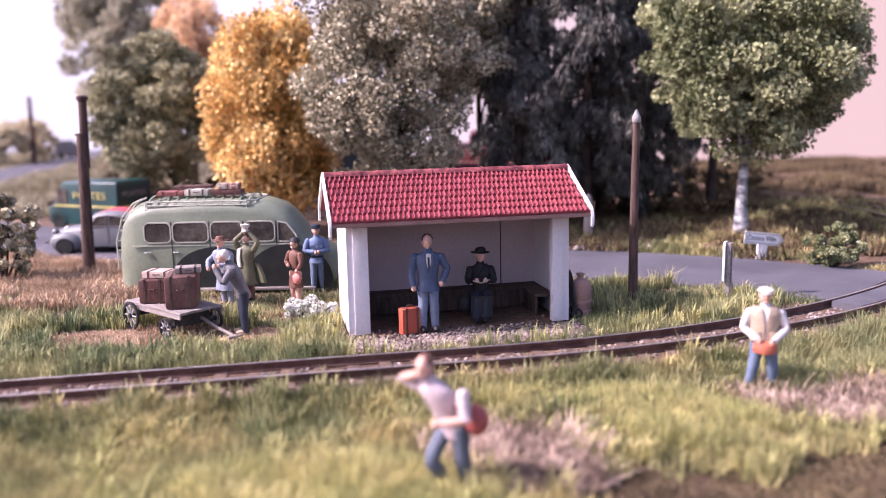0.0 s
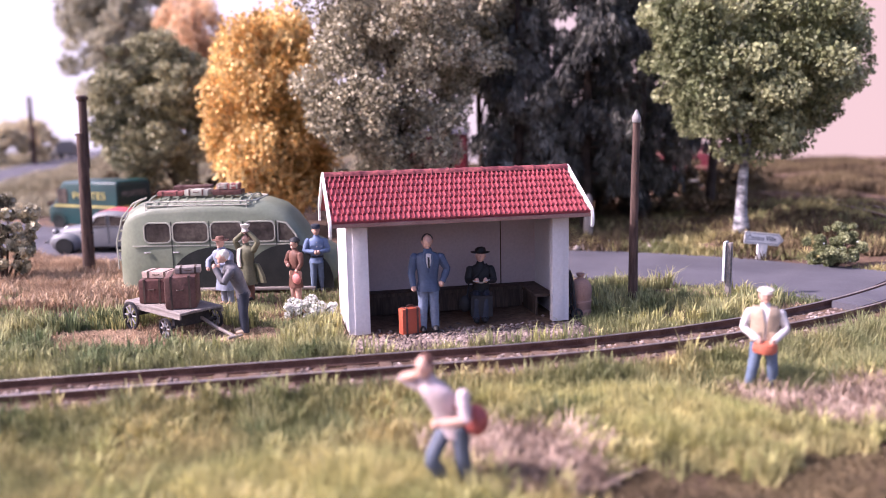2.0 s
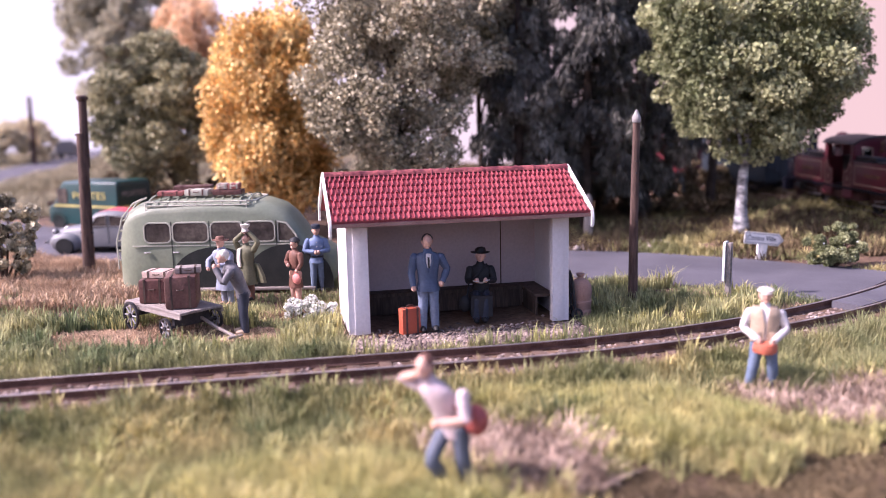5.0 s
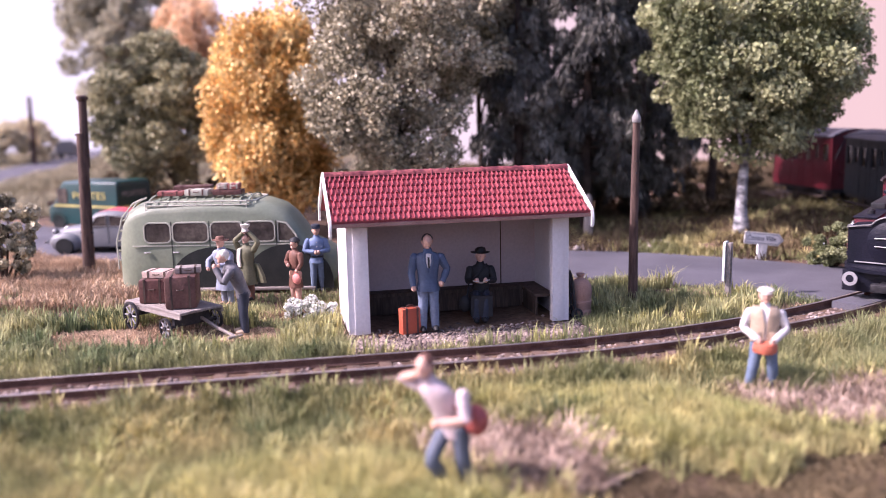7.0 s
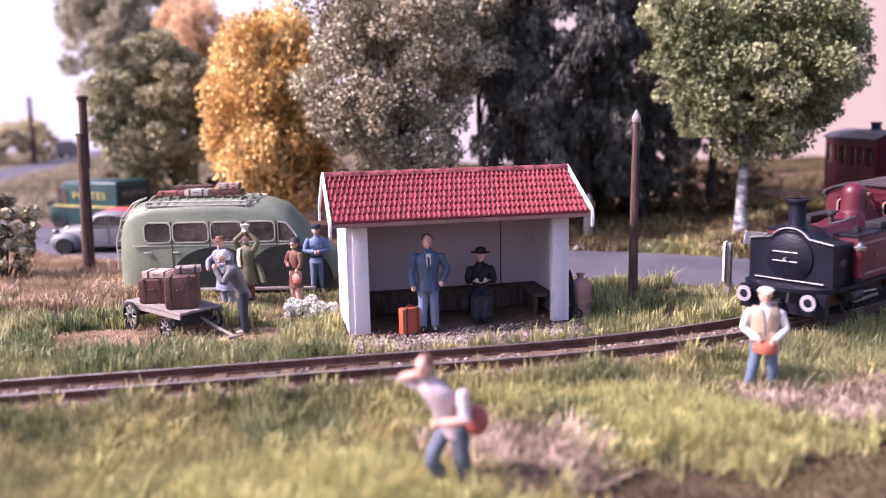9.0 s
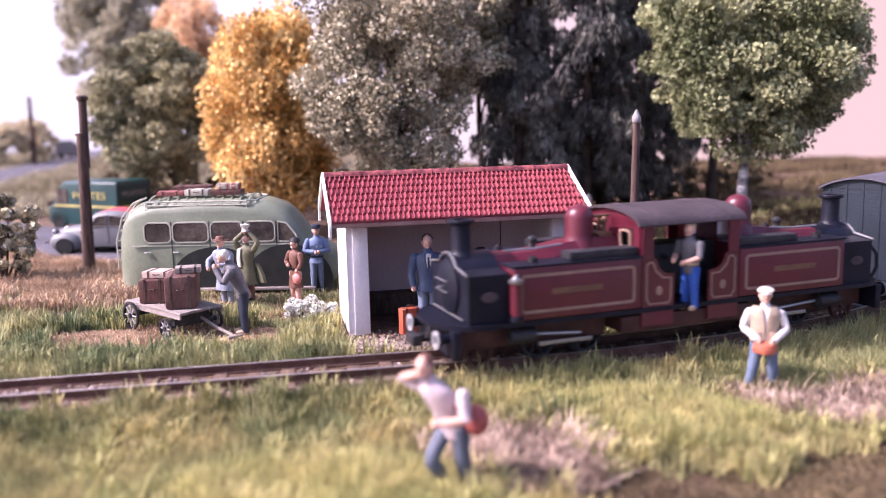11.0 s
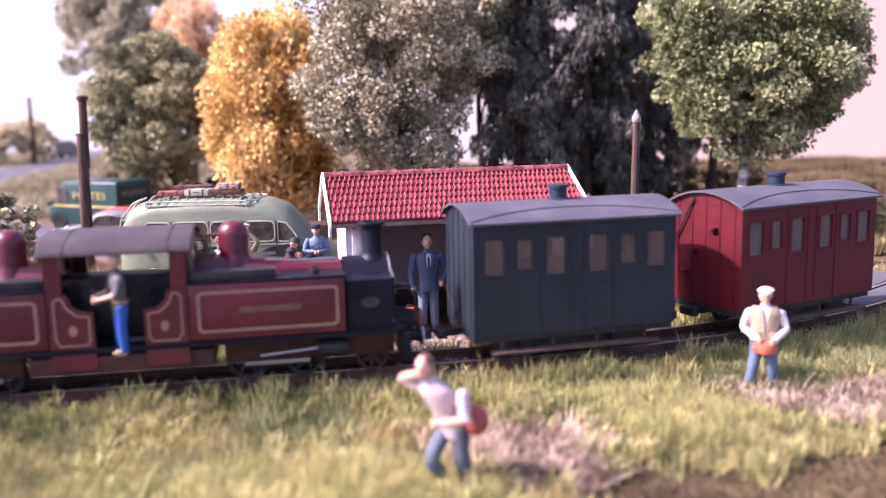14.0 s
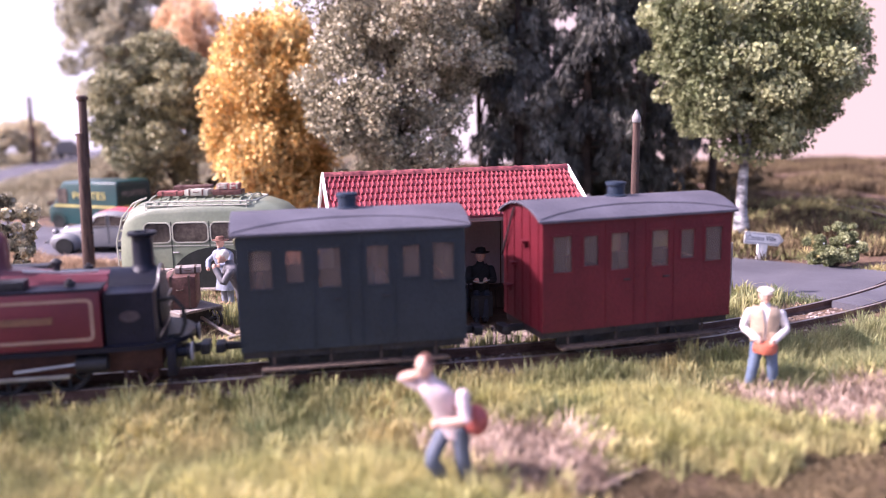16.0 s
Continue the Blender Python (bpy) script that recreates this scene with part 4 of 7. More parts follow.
# ---- plants ----
def leaf_cloud(centres, radii, n, size, long=1.0, droop=0.0, flat=0.5, tall=0.85):
    """Quads scattered through clumps: vertices and faces."""
    centres, radii = np.array(centres), np.array(radii)
    w = radii ** 2
    k = np.random.choice(len(centres), n, p=w / w.sum())
    d = np.random.normal(size=(n, 3))
    d /= np.linalg.norm(d, axis=1)[:, None]
    r = radii[k] * np.random.uniform(0.25, 1.0, n) ** 0.5
    c = centres[k] + d * r[:, None] * np.array([1, 1, tall])
    u = np.random.normal(size=(n, 3))
    if droop:
        u = u * (1 - droop) + np.array([0, 0, -1.6]) * droop + d * np.array([1, 1, 0]) * droop
    u /= np.linalg.norm(u, axis=1)[:, None]
    v = np.cross(u, np.random.normal(size=(n, 3)))
    v /= np.linalg.norm(v, axis=1)[:, None]
    s = size * np.random.uniform(0.6, 1.4, n)[:, None]
    u, v = u * s * long * 0.5, v * s * flat
    q = np.stack([c - u, c - u * 0.1 + v, c + u, c - u * 0.1 - v], 1).reshape(-1, 3)
    return q, np.arange(n * 4).reshape(n, 4)


def crown_clumps(x, y, z0, z1, rx, ry, n, egg=0.0, size=0.36):
    """Clump centres filling an uneven egg from z0 to z1."""
    cs, rs = [], []
    zc, rz = (z0 + z1) / 2, (z1 - z0) / 2
    while len(cs) < n:
        p = Vector((random.uniform(-1, 1), random.uniform(-1, 1), random.uniform(-1, 1)))
        lim = 1.0 + 0.22 * noise.noise((p.x * 2.2 + x, p.y * 2.2 + y, p.z * 2.2))
        w = 1 - egg * p.z
        if (p.x / w) ** 2 + (p.y / w) ** 2 + p.z ** 2 > lim * lim or p.length < 0.22:
            continue
        cs.append((x + p.x * rx, y + p.y * ry, zc + p.z * rz))
        rs.append(size * random.uniform(0.55, 1.3) * (rx + rz) / 4)
    return cs, rs


def tree(name, label, x, y, z0, z1, rx, ry, leaf, n=9000, leaf_size=0.14, clumps=46, bark=M_BARK, trunk_r=0.16, base=None, egg=0.0, long=1.0, droop=0.0, flat=0.5, group="", tall=0.85):
    bx = x if base is None else base
    g = ground_z(bx, y) - 0.05
    t = thing(name, Matrix(), label, "tree", group)
    cs, rs = crown_clumps(x, y, z0, z1, rx, ry, clumps, egg)
    bm = nb()
    top = z0 + (z1 - z0) * 0.62
    pts = []
    for k in range(7):
        f = k / 6
        pts.append((bx + (x - bx) * f * f + 0.08 * math.sin(f * 5 + x), y + 0.1 * math.sin(f * 4 + y), g + (top - g) * f))
    rad = [trunk_r * (1.5 if k == 0 else 1.0) * (1 - 0.75 * k / 6) for k in range(7)]
    pipe(bm, pts, rad, 9)
    part("trunk", bm, bark, t)
    for c in random.sample(cs, min(14, len(cs))):
        bm = nb()
        f = min(0.95, max(0.25, (c[2] - g) / (top - g) - 0.25))
        i = int(f * 6)
        a = Vector(pts[i]).lerp(Vector(pts[i + 1]), f * 6 - i)
        mid = a.lerp(Vector(c), 0.5) + Vector((0, 0, 0.15))
        pipe(bm, [tuple(a), tuple(mid), c], [trunk_r * 0.4, trunk_r * 0.25, trunk_r * 0.08], 6)
        part("limb", bm, bark, t)
    v, f = leaf_cloud(cs, rs, n, leaf_size, long, droop, flat, tall)
    ob = new("crown", mesh_from("crown", v, f, leaf))
    ob.parent = t
    return t


def conifer(name, label, x, y, z0, z1, r, n=9000):
    g = ground_z(x, y) - 0.05
    t = thing(name, Matrix(), label, "tree", "dark conifers")
    bm = nb()
    pipe(bm, [(x, y, g), (x + 0.05, y, (g + z1) / 2), (x, y, z1 - 0.3)], [0.22, 0.14, 0.03], 9)
    part("trunk", bm, M_BARK, t)
    cs, rs = [], []
    bm = nb()
    for k in range(64):
        f = random.random() ** 1.1
        z = z0 + (z1 - z0) * f
        R = r * (1.08 - 0.55 * f) * (0.8 + 0.35 * noise.noise((x + f * 9, y, k * 0.2))) * random.uniform(0.6, 1.1)
        a = random.uniform(0, 2 * math.pi)
        pts = []
        for u in (0.15, 0.4, 0.65, 0.85, 1.0):
            pts.append((x + R * u * math.cos(a), y + R * u * math.sin(a) * 0.8, z + 0.3 * u - 0.75 * u * u))
            if u > 0.3:
                for _ in range(2):
                    cs.append(tuple(Vector(pts[-1]) + Vector((random.gauss(0, 0.1), random.gauss(0, 0.1), -random.uniform(0.0, 0.45)))))
                    rs.append(random.uniform(0.13, 0.3))
        pipe(bm, [(x, y, z)] + pts, [0.05, 0.045, 0.035, 0.025, 0.018, 0.01], 5)
    tagged(part("branch_work", bm, M_BARK, t), kind="stuff")
    v, f = leaf_cloud(cs, rs, n, 0.15, 1.9, 0.7, 0.22, 1.7)
    ob = new("crown", mesh_from("crown", v, f, M_LEAF_FIR))
    ob.parent = t
    return t


def bush(name, label, x, y, rx, ry, h, leaf, n=2500, size=0.09, flowers=0, z_low=0.0):
    g = ground_z(x, y)
    t = thing(name, Matrix(), label, "bush")
    cs, rs = crown_clumps(x, y, g + z_low, g + h, rx, ry, 44, size=0.34)
    bm = nb()
    for c in cs[:7]:
        pipe(bm, [(x + random.uniform(-0.1, 0.1), y, g - 0.05), ((x + c[0]) / 2, (y + c[1]) / 2, (g + c[2]) / 2), c], [0.04, 0.03, 0.01], 5)
    part("stems", bm, M_BARK, t)
    v, f = leaf_cloud(cs, rs, n, size)
    ob = new("leaves", mesh_from("leaves", v, f, leaf))
    ob.parent = t
    if flowers:
        v, f = leaf_cloud(cs, [r * 1.1 for r in rs], flowers, 0.065)
        ob = new("blossom", mesh_from("blossom", v, f, M_PETAL))
        ob.parent = t
    return t


def track_off(x, y):
    """Distance to the outer side of the near track, vectorised."""
    curve = np.hypot(x + 2.8, y - 34.4) - 19.8
    nx, ny = math.cos(radians(-79.5)), math.sin(radians(-79.5))
    line = (x - LINE[len(ANGLES) - 1][0]) * nx + (y - LINE[len(ANGLES) - 1][1]) * ny
    return np.where(x > LINE[len(ANGLES) - 1][0], curve, line)


ROAD_A = np.array([(p.x, p.y) for p in ROAD])


def road_dist(x, y):
    out = np.full(len(x), 99.0)
    for a in ROAD_A:
        out = np.minimum(out, np.hypot(x - a[0], y - a[1]))
    return out


def patch(x, y, scale, seed):
    return np.array([noise.noise((a * scale, b * scale, seed)) for a, b in zip(x, y)])


def grass(name, label, area, n, h0, h1, material, wet=0.0, seed=1.0, scale=0.8, rule=None, lean=0.5, width=0.022, keep_out=0.62):
    """Fibres scattered over area (x0, x1, y0, y1), thinned by a patchy noise above wet."""
    x, y = np.random.uniform(area[0], area[1], n), np.random.uniform(area[2], area[3], n)
    off = track_off(x, y)
    ok = (np.abs(off) > keep_out) & (road_dist(x, y) > 2.0)
    inv = SHELTER.inverted()
    lx = (x - SHELTER.translation.x) * inv[0][0] + (y - SHELTER.translation.y) * inv[0][1]
    ly = (x - SHELTER.translation.x) * inv[1][0] + (y - SHELTER.translation.y) * inv[1][1]
    ok &= ~((lx > -0.1) & (lx < 4.7) & (ly > -1.5) & (ly < 2.1))
    if rule is not None:
        ok &= rule(x, y, off)
    x, y = x[ok], y[ok]
    p = patch(x, y, scale, seed)
    ok = p + np.random.uniform(-0.25, 0.25, len(x)) > wet
    x, y, p = x[ok], y[ok], p[ok]
    n = len(x)
    z = np.array([ground_z(a, b) for a, b in zip(x, y)]) - 0.01
    h = np.random.uniform(h0, h1, n) * (0.75 + 0.6 * np.clip(p - wet, 0, 0.7))
    a = np.random.uniform(0, 2 * np.pi, n)
    b = np.random.uniform(0, 2 * np.pi, n)
    dx, dy = np.cos(a) * width, np.sin(a) * width
    bend = np.abs(np.random.normal(0, lean, n)) * h
    root = np.stack([x, y, z], 1)
    tip = root + np.stack([np.cos(b) * bend, np.sin(b) * bend, h], 1)
    side = np.stack([dx, dy, np.zeros(n)], 1)
    v = np.stack([root - side, root + side, tip], 1).reshape(-1, 3)
    tagged(new(name, mesh_from(name, v, np.arange(n * 3).reshape(n, 3), material)), label, "grass", kind="stuff")


def tufts(name, label, area, n, blades, h0, h1, material, rule=None, spread=0.12, arch=0.6, width=0.014, keep_out=0.75, wet=-0.2, seed=1.0):
    """Clumps of long blades that fan out from one root and bend over, over area (x0, x1, y0, y1)."""
    x, y = np.random.uniform(area[0], area[1], n), np.random.uniform(area[2], area[3], n)
    off = track_off(x, y)
    ok = (np.abs(off) > keep_out) & (road_dist(x, y) > 2.15)
    inv = SHELTER.inverted()
    lx = (x - SHELTER.translation.x) * inv[0][0] + (y - SHELTER.translation.y) * inv[0][1]
    ly = (x - SHELTER.translation.x) * inv[1][0] + (y - SHELTER.translation.y) * inv[1][1]
    ok &= ~((lx > -0.15) & (lx < 5.3) & (ly > -1.5) & (ly < 2.3))
    if rule is not None:
        ok &= rule(x, y, off)
    x, y = x[ok], y[ok]
    ok = patch(x, y, 0.7, seed) + np.random.uniform(-0.2, 0.2, len(x)) > wet
    x, y = x[ok], y[ok]
    z = np.array([ground_z(p, q) for p, q in zip(x, y)]) - 0.015
    tall = np.random.uniform(0.6, 1.25, len(x))
    k = np.repeat(np.arange(len(x)), blades)
    m = len(k)
    a = np.random.uniform(0, 2 * np.pi, m)
    h = np.random.uniform(h0, h1, m) * tall[k]
    out = np.abs(np.random.normal(0.35, 0.3, m)) * arch * h
    r0 = np.random.uniform(0, spread, m)
    dx, dy = np.cos(a), np.sin(a)
    root = np.stack([x[k] + dx * r0, y[k] + dy * r0, z[k]], 1)
    mid = root + np.stack([dx * out * 0.4, dy * out * 0.4, h * 0.68], 1)
    tip = root + np.stack([dx * out * 1.5, dy * out * 1.5, h * np.random.uniform(0.7, 1.05, m)], 1)
    side = np.stack([-dy, dx, np.zeros(m)], 1) * width
    v = np.stack([root - side, root + side, mid + side * 0.8, mid - side * 0.8, tip, tip], 1)[:, :5].reshape(-1, 3)
    b = (np.arange(m) * 5)[:, None]
    f = np.concatenate([b + np.array([[0, 1, 2]]), b + np.array([[0, 2, 3]]), b + np.array([[3, 2, 4]])], 0)
    tagged(new(name, mesh_from(name, v, f, material)), label, "grass", kind="stuff")


def build_plants():
    tree("broadleaf_tree", "tall olive green tree with a dense crown", -11.6, 37, 1.2, 7.6, 2.8, 2.5, M_LEAF_OLIVE, 46000, 0.13, 170, base=-11.2, droop=0.25)
    tree("broadleaf_tree", "far tall olive green tree behind the others, leaves paled for haze", -20.2, 58, 3.9, 14.2, 3.6, 3.0, M_LEAF_HAZY, 30000, 0.2, 150, trunk_r=0.3)
    tree("autumn_tree", "orange autumn tree with a dense egg-shaped crown", -6.1, 32, 0.5, 7.7, 2.15, 2.0, M_LEAF_ORANGE, 60000, 0.115, 340, egg=0.05, droop=0.35, long=1.5, tall=1.5)
    tree("autumn_tree", "far orange autumn tree behind the bigger ones", -13.9, 50, 3.6, 10.6, 2.1, 1.9, M_LEAF_HAZED, 22000, 0.16, 150, tall=1.5)
    tree("broadleaf_tree", "grey-green tree with fine loose leaves", -1.35, 28, 1.5, 8.9, 2.75, 2.2, M_LEAF_GREY, 60000, 0.10, 210, egg=-0.15, droop=0.3)
    tree("broadleaf_tree", "grey-green tree standing behind another", 0.2, 31.5, 4.6, 10.5, 2.7, 2.0, M_LEAF_GREY, 26000, 0.14, 130)
    tree("broadleaf_tree", "slim grey-green tree between the darker ones", 1.5, 33.0, 4.6, 9.6, 1.5, 1.3, M_LEAF_GREY, 12000, 0.14, 70)
    tree("birch_tree", "birch with mottled white trunk and light green crown", 9.6, 27.3, 2.55, 8.3, 3.3, 2.5, M_LEAF_BIRCH, 84000, 0.10, 360, bark=M_BIRCH, trunk_r=0.2, base=9.42, egg=-0.28, droop=0.35, long=1.4)
    for x, y, z0, z1, r in ((2.75, 31.5, 2.2, 11.5, 1.9), (5.0, 30.5, 1.8, 12.0, 2.3), (7.2, 32.0, 1.5, 11.0, 2.1), (6.2, 34.5, 1.0, 10.5, 2.3), (3.6, 34.5, 3.0, 11.0, 2.0), (9.0, 35.0, 3.2, 9.0, 1.9)):
        conifer("conifer", "tall dark grey-green conifer with drooping branches", x, y, z0, z1, r, 28000)
    for x, y in ((-34.6, 70), (-33.9, 73.5), (-37.0, 70)):
        tree("broadleaf_tree", "small olive tree far off by the road, leaves paled for haze", x, y, 0.9, 4.1, 1.9, 1.8, M_LEAF_HAZED2, 6000, 0.25, 60)
    bush("flowering_bush", "dark leafy bush with a few white blossoms", -11.6, 23.0, 0.95, 0.8, 2.4, M_LEAF_GREY, 3600, 0.14, 330, z_low=0.35)
    bush("roadside_bush", "low light green bush with tiny pale flowers", 10.3, 22.9, 0.9, 0.65, 1.15, M_LEAF_BIRCH, 11000, 0.06, 60)
    bush("white_flowers", "cushion of white flowers beside the shelter", -2.95, 18.65, 0.62, 0.36, 0.40, M_LEAF_BIRCH, 700, 0.07, 4200)
    for x, y, rx, h, lf in ((-4.0, 36, 1.6, 2.4, M_LEAF_GREY), (-3.2, 30.5, 1.1, 2.7, M_LEAF_GREY), (-8.2, 33.5, 1.4, 2.0, M_LEAF_ORANGE), (-8.8, 36.5, 1.6, 1.9, M_SCRUB), (7.8, 33.5, 2.2, 1.4, M_SCRUB), (11.8, 37, 2.2, 1.5, M_SCRUB), (4.8, 36, 2.0, 2.2, M_LEAF_FIR), (-1.6, 33, 1.8, 1.3, M_SCRUB), (9.6, 31.2, 1.5, 0.9, M_SCRUB), (-15, 44, 2.2, 1.6, M_SCRUB)):
        bush("undergrowth_bush", "brownish undergrowth below the trees", x, y, rx, rx * 0.6, h, lf, 3000, 0.15)
    # bare dark trunks in the wood
    for x, y, h in ((10.55, 34.5, 4.2), (8.0, 34.8, 4.0), (4.2, 33.2, 4.5)):
        t = thing("bare_trunk", Matrix(), "dark bare trunk at the edge of the wood", "tree")
        g = ground_z(x, y)
        bm = nb()
        pipe(bm, [(x, y, g - 0.1), (x + 0.1, y, g + h * 0.5), (x, y, g + h)], [0.2, 0.16, 0.1], 9)
        part("trunk", bm, M_BARK, t)
        for k in range(5):
            bm = nb()
            a = random.uniform(0, 6.28)
            z = g + h * random.uniform(0.35, 0.8)
            pipe(bm, [(x + 0.05, y, z), (x + 0.9 * math.cos(a), y + 0.5 * math.sin(a), z + 0.3), (x + 1.6 * math.cos(a), y + 0.9 * math.sin(a), z + 0.35)], [0.06, 0.04, 0.012], 6)
            part("limb", bm, M_BARK, t)


def build_grass():
    wave = lambda a, b: 0.35 * np.sin(a * 1.9 + b) + 0.22 * np.sin(a * 4.7 + 2 * b) + 0.12 * np.sin(a * 11.0 + b * 3)
    blob = lambda x, y, cx, cy, rx, ry: ((x - cx) / rx) ** 2 + ((y - cy) / ry) ** 2 + wave(x + y, 1.0) + np.random.uniform(-0.25, 0.25, len(x))
    soil = lambda x, y: (y + wave(x, 0.4) + np.random.uniform(-0.2, 0.2, len(x)) < 10.75 + 0.13 * (x - 2)) & (x + wave(y, 2.0) > 1.9)
    bare = lambda x, y: (blob(x, y, 1.05, 11.4, 1.15, 1.1) < 1) | (blob(x, y, 6.4, 13.0, 1.9, 0.8) < 1) | soil(x, y)
    field = lambda x, y, off: (off > 1.0) & ~bare(x, y)
    back = lambda x, y, off: off < -0.5
    grass("front_grass", "yellow-green static grass in front of the track", (-9, 9, 8.5, 17.5), 300000, 0.12, 0.30, M_GRASS, -0.5, 1.7, 0.55, field, width=0.02)
    grass("front_tufts", "long tufts of green grass along the track", (-9, 10, 12, 18.5), 80000, 0.26, 0.5, M_GREEN, 0.06, 5.1, 1.6, lambda x, y, off: (off > 0.95) & (off < 2.4), width=0.018, lean=0.4)
    grass("bank_tufts", "long arching green grass on the bank by the crossing", (5.4, 11, 13.5, 19.5), 42000, 0.3, 0.55, M_GREEN, 0.0, 11.3, 1.3, lambda x, y, off: (off > 0.95) & (off < 2.7), width=0.018, lean=0.6)
    grass("heath", "dry pinkish heath in the foreground", (-1.2, 8, 9.6, 15.5), 90000, 0.10, 0.34, M_HEATH, -0.35, 2.4, 0.9, lambda x, y, off: (off > 1.6) & ((blob(x, y, 1.05, 11.4, 1.25, 1.2) < 1) | (blob(x, y, 6.4, 13.0, 2.0, 0.9) < 1)), lean=0.9)
    grass("lime_mounds", "pale lime green mounds of grass in the foreground", (-5, 6, 9.2, 13.6), 130000, 0.2, 0.44, M_LIME, -0.5, 2.9, 0.8, lambda x, y, off: (off > 1.5) & ((blob(x, y, -1.6, 10.2, 2.0, 0.85) < 1) | (blob(x, y, 3.5, 12.3, 1.35, 0.8) < 1) | (blob(x, y, 2.1, 13.4, 1.8, 0.5) < 1)), lean=0.5)
    grass("halt_grass", "green grass round the halt", (-12, 9, 14, 24), 130000, 0.08, 0.24, M_GREEN, -0.1, 3.3, 0.8, lambda x, y, off: back(x, y, off) & (((x + 5.7) / 2.7) ** 2 + ((y - 17.1) / 0.85) ** 2 > 1), width=0.018)
    grass("verge_tufts", "tufts of long grass beside the rails", (-11, 7, 13.6, 19), 75000, 0.2, 0.38, M_GREEN, 0.1, 7.7, 1.3, lambda x, y, off: (off < -0.7) & (off > -3.4) & (((x + 5.7) / 2.7) ** 2 + ((y - 17.1) / 0.85) ** 2 > 1), width=0.018)
    grass("halt_straw", "dry straw-coloured grass round the halt", (-14, 8, 14.5, 27), 60000, 0.06, 0.2, M_STRAW, 0.1, 6.2, 0.8, back, lean=0.9)
    grass("dry_bank", "dry brown grass on the bank by the road", (-16, -7.5, 20.5, 28), 60000, 0.12, 0.36, M_STRAW, -0.2, 8.2, 0.7, back, lean=0.8)
    grass("inner_grass", "olive grass inside the loop", (3, 16, 20, 33), 80000, 0.1, 0.3, M_GRASS, 0.12, 4.4, 0.5, back)
    grass("scrub", "brown and olive scrub inside the loop", (1, 26, 24, 57), 130000, 0.15, 0.5, M_SCRUB, -0.2, 9.4, 0.4, lambda x, y, off: (off < -1.0) | (y > 30), width=0.04, lean=0.7)
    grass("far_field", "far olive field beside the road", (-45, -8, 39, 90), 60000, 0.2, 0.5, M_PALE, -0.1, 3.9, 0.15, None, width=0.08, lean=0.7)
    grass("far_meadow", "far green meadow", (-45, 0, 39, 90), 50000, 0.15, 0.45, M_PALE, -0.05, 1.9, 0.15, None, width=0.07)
    flowers = lambda x, y: ((x + 2.95) / 0.8) ** 2 + ((y - 18.3) / 0.9) ** 2 < 1
    kerb = lambda x, y: (y > 19.0) & (x < -2.0)
    near_cart = lambda x, y: ((x + 5.7) / 2.7) ** 2 + ((y - 17.1) / 0.85) ** 2 < 1 + 0.3 * np.sin(x * 5)
    tufts("long_verge_grass", "long bent green grass between the rails and the halt", (-11, 7.5, 13.8, 21), 5200, 15, 0.22, 0.48, M_GREEN, lambda x, y, off: (off < -0.8) & ~near_cart(x, y) & ~flowers(x, y) & ~kerb(x, y), wet=-0.1, seed=12.4)
    tufts("long_pale_grass", "pale dry long grass among the green", (-11, 7.5, 13.8, 22), 2600, 12, 0.2, 0.42, M_LIME, lambda x, y, off: (off < -0.8) & ~near_cart(x, y) & ~flowers(x, y) & ~kerb(x, y), wet=0.05, seed=3.7)
    tufts("dry_tall_grass", "tall pinkish dry grass by the road", (-14, -7.2, 19.6, 25.5), 2600, 13, 0.15, 0.36, M_STRAW, lambda x, y, off: off < -2, wet=-0.25, seed=5.5, width=0.018)
    tufts("track_side_grass", "long yellow-green grass along the near side of the track", (-9, 11, 11.5, 19.5), 4200, 16, 0.2, 0.46, M_GRASS, lambda x, y, off: (off > 0.85) & (off < 3.2) & ~bare(x, y), wet=-0.05, seed=8.8)
    tufts("field_clumps", "soft clumps of lime green grass in the foreground", (-5, 8.5, 9.4, 14.8), 2600, 18, 0.2, 0.46, M_LIME, lambda x, y, off: (off > 1.4) & ~bare(x, y), wet=0.02, seed=2.2, spread=0.18)
    tufts("heath_clumps", "fluffy tan seed heads of dry heath", (-0.4, 8.6, 10.2, 14.6), 2600, 18, 0.18, 0.42, M_HEATH, lambda x, y, off: (off > 1.4) & ((blob(x, y, 1.05, 11.4, 1.2, 1.1) < 1) | (blob(x, y, 6.5, 13.1, 2.0, 0.8) < 1)), wet=-0.6, seed=6.1, spread=0.2, width=0.013)
    tufts("loop_clumps", "olive and straw clumps inside the loop", (3, 15, 24.5, 33), 1800, 12, 0.18, 0.42, M_GRASS, lambda x, y, off: off < -1, wet=-0.05, seed=9.9, width=0.02)
    grass("loose_straw", "loose brown straw on the bare ground by the cart", (-9, -2.6, 15.9, 18.4), 42000, 0.01, 0.05, M_STRAW, -0.8, 4.1, 0.9, lambda x, y, off: (off < -0.7) & near_cart(x, y), lean=3.5, width=0.016)
    grass("soil_crumbs", "coarse crumbs of dark soil at the front edge", (1.5, 9, 8.6, 11.4), 60000, 0.02, 0.07, M_SCRUB, -0.6, 7.3, 0.9, lambda x, y, off: soil(x, y), lean=1.5, width=0.03)


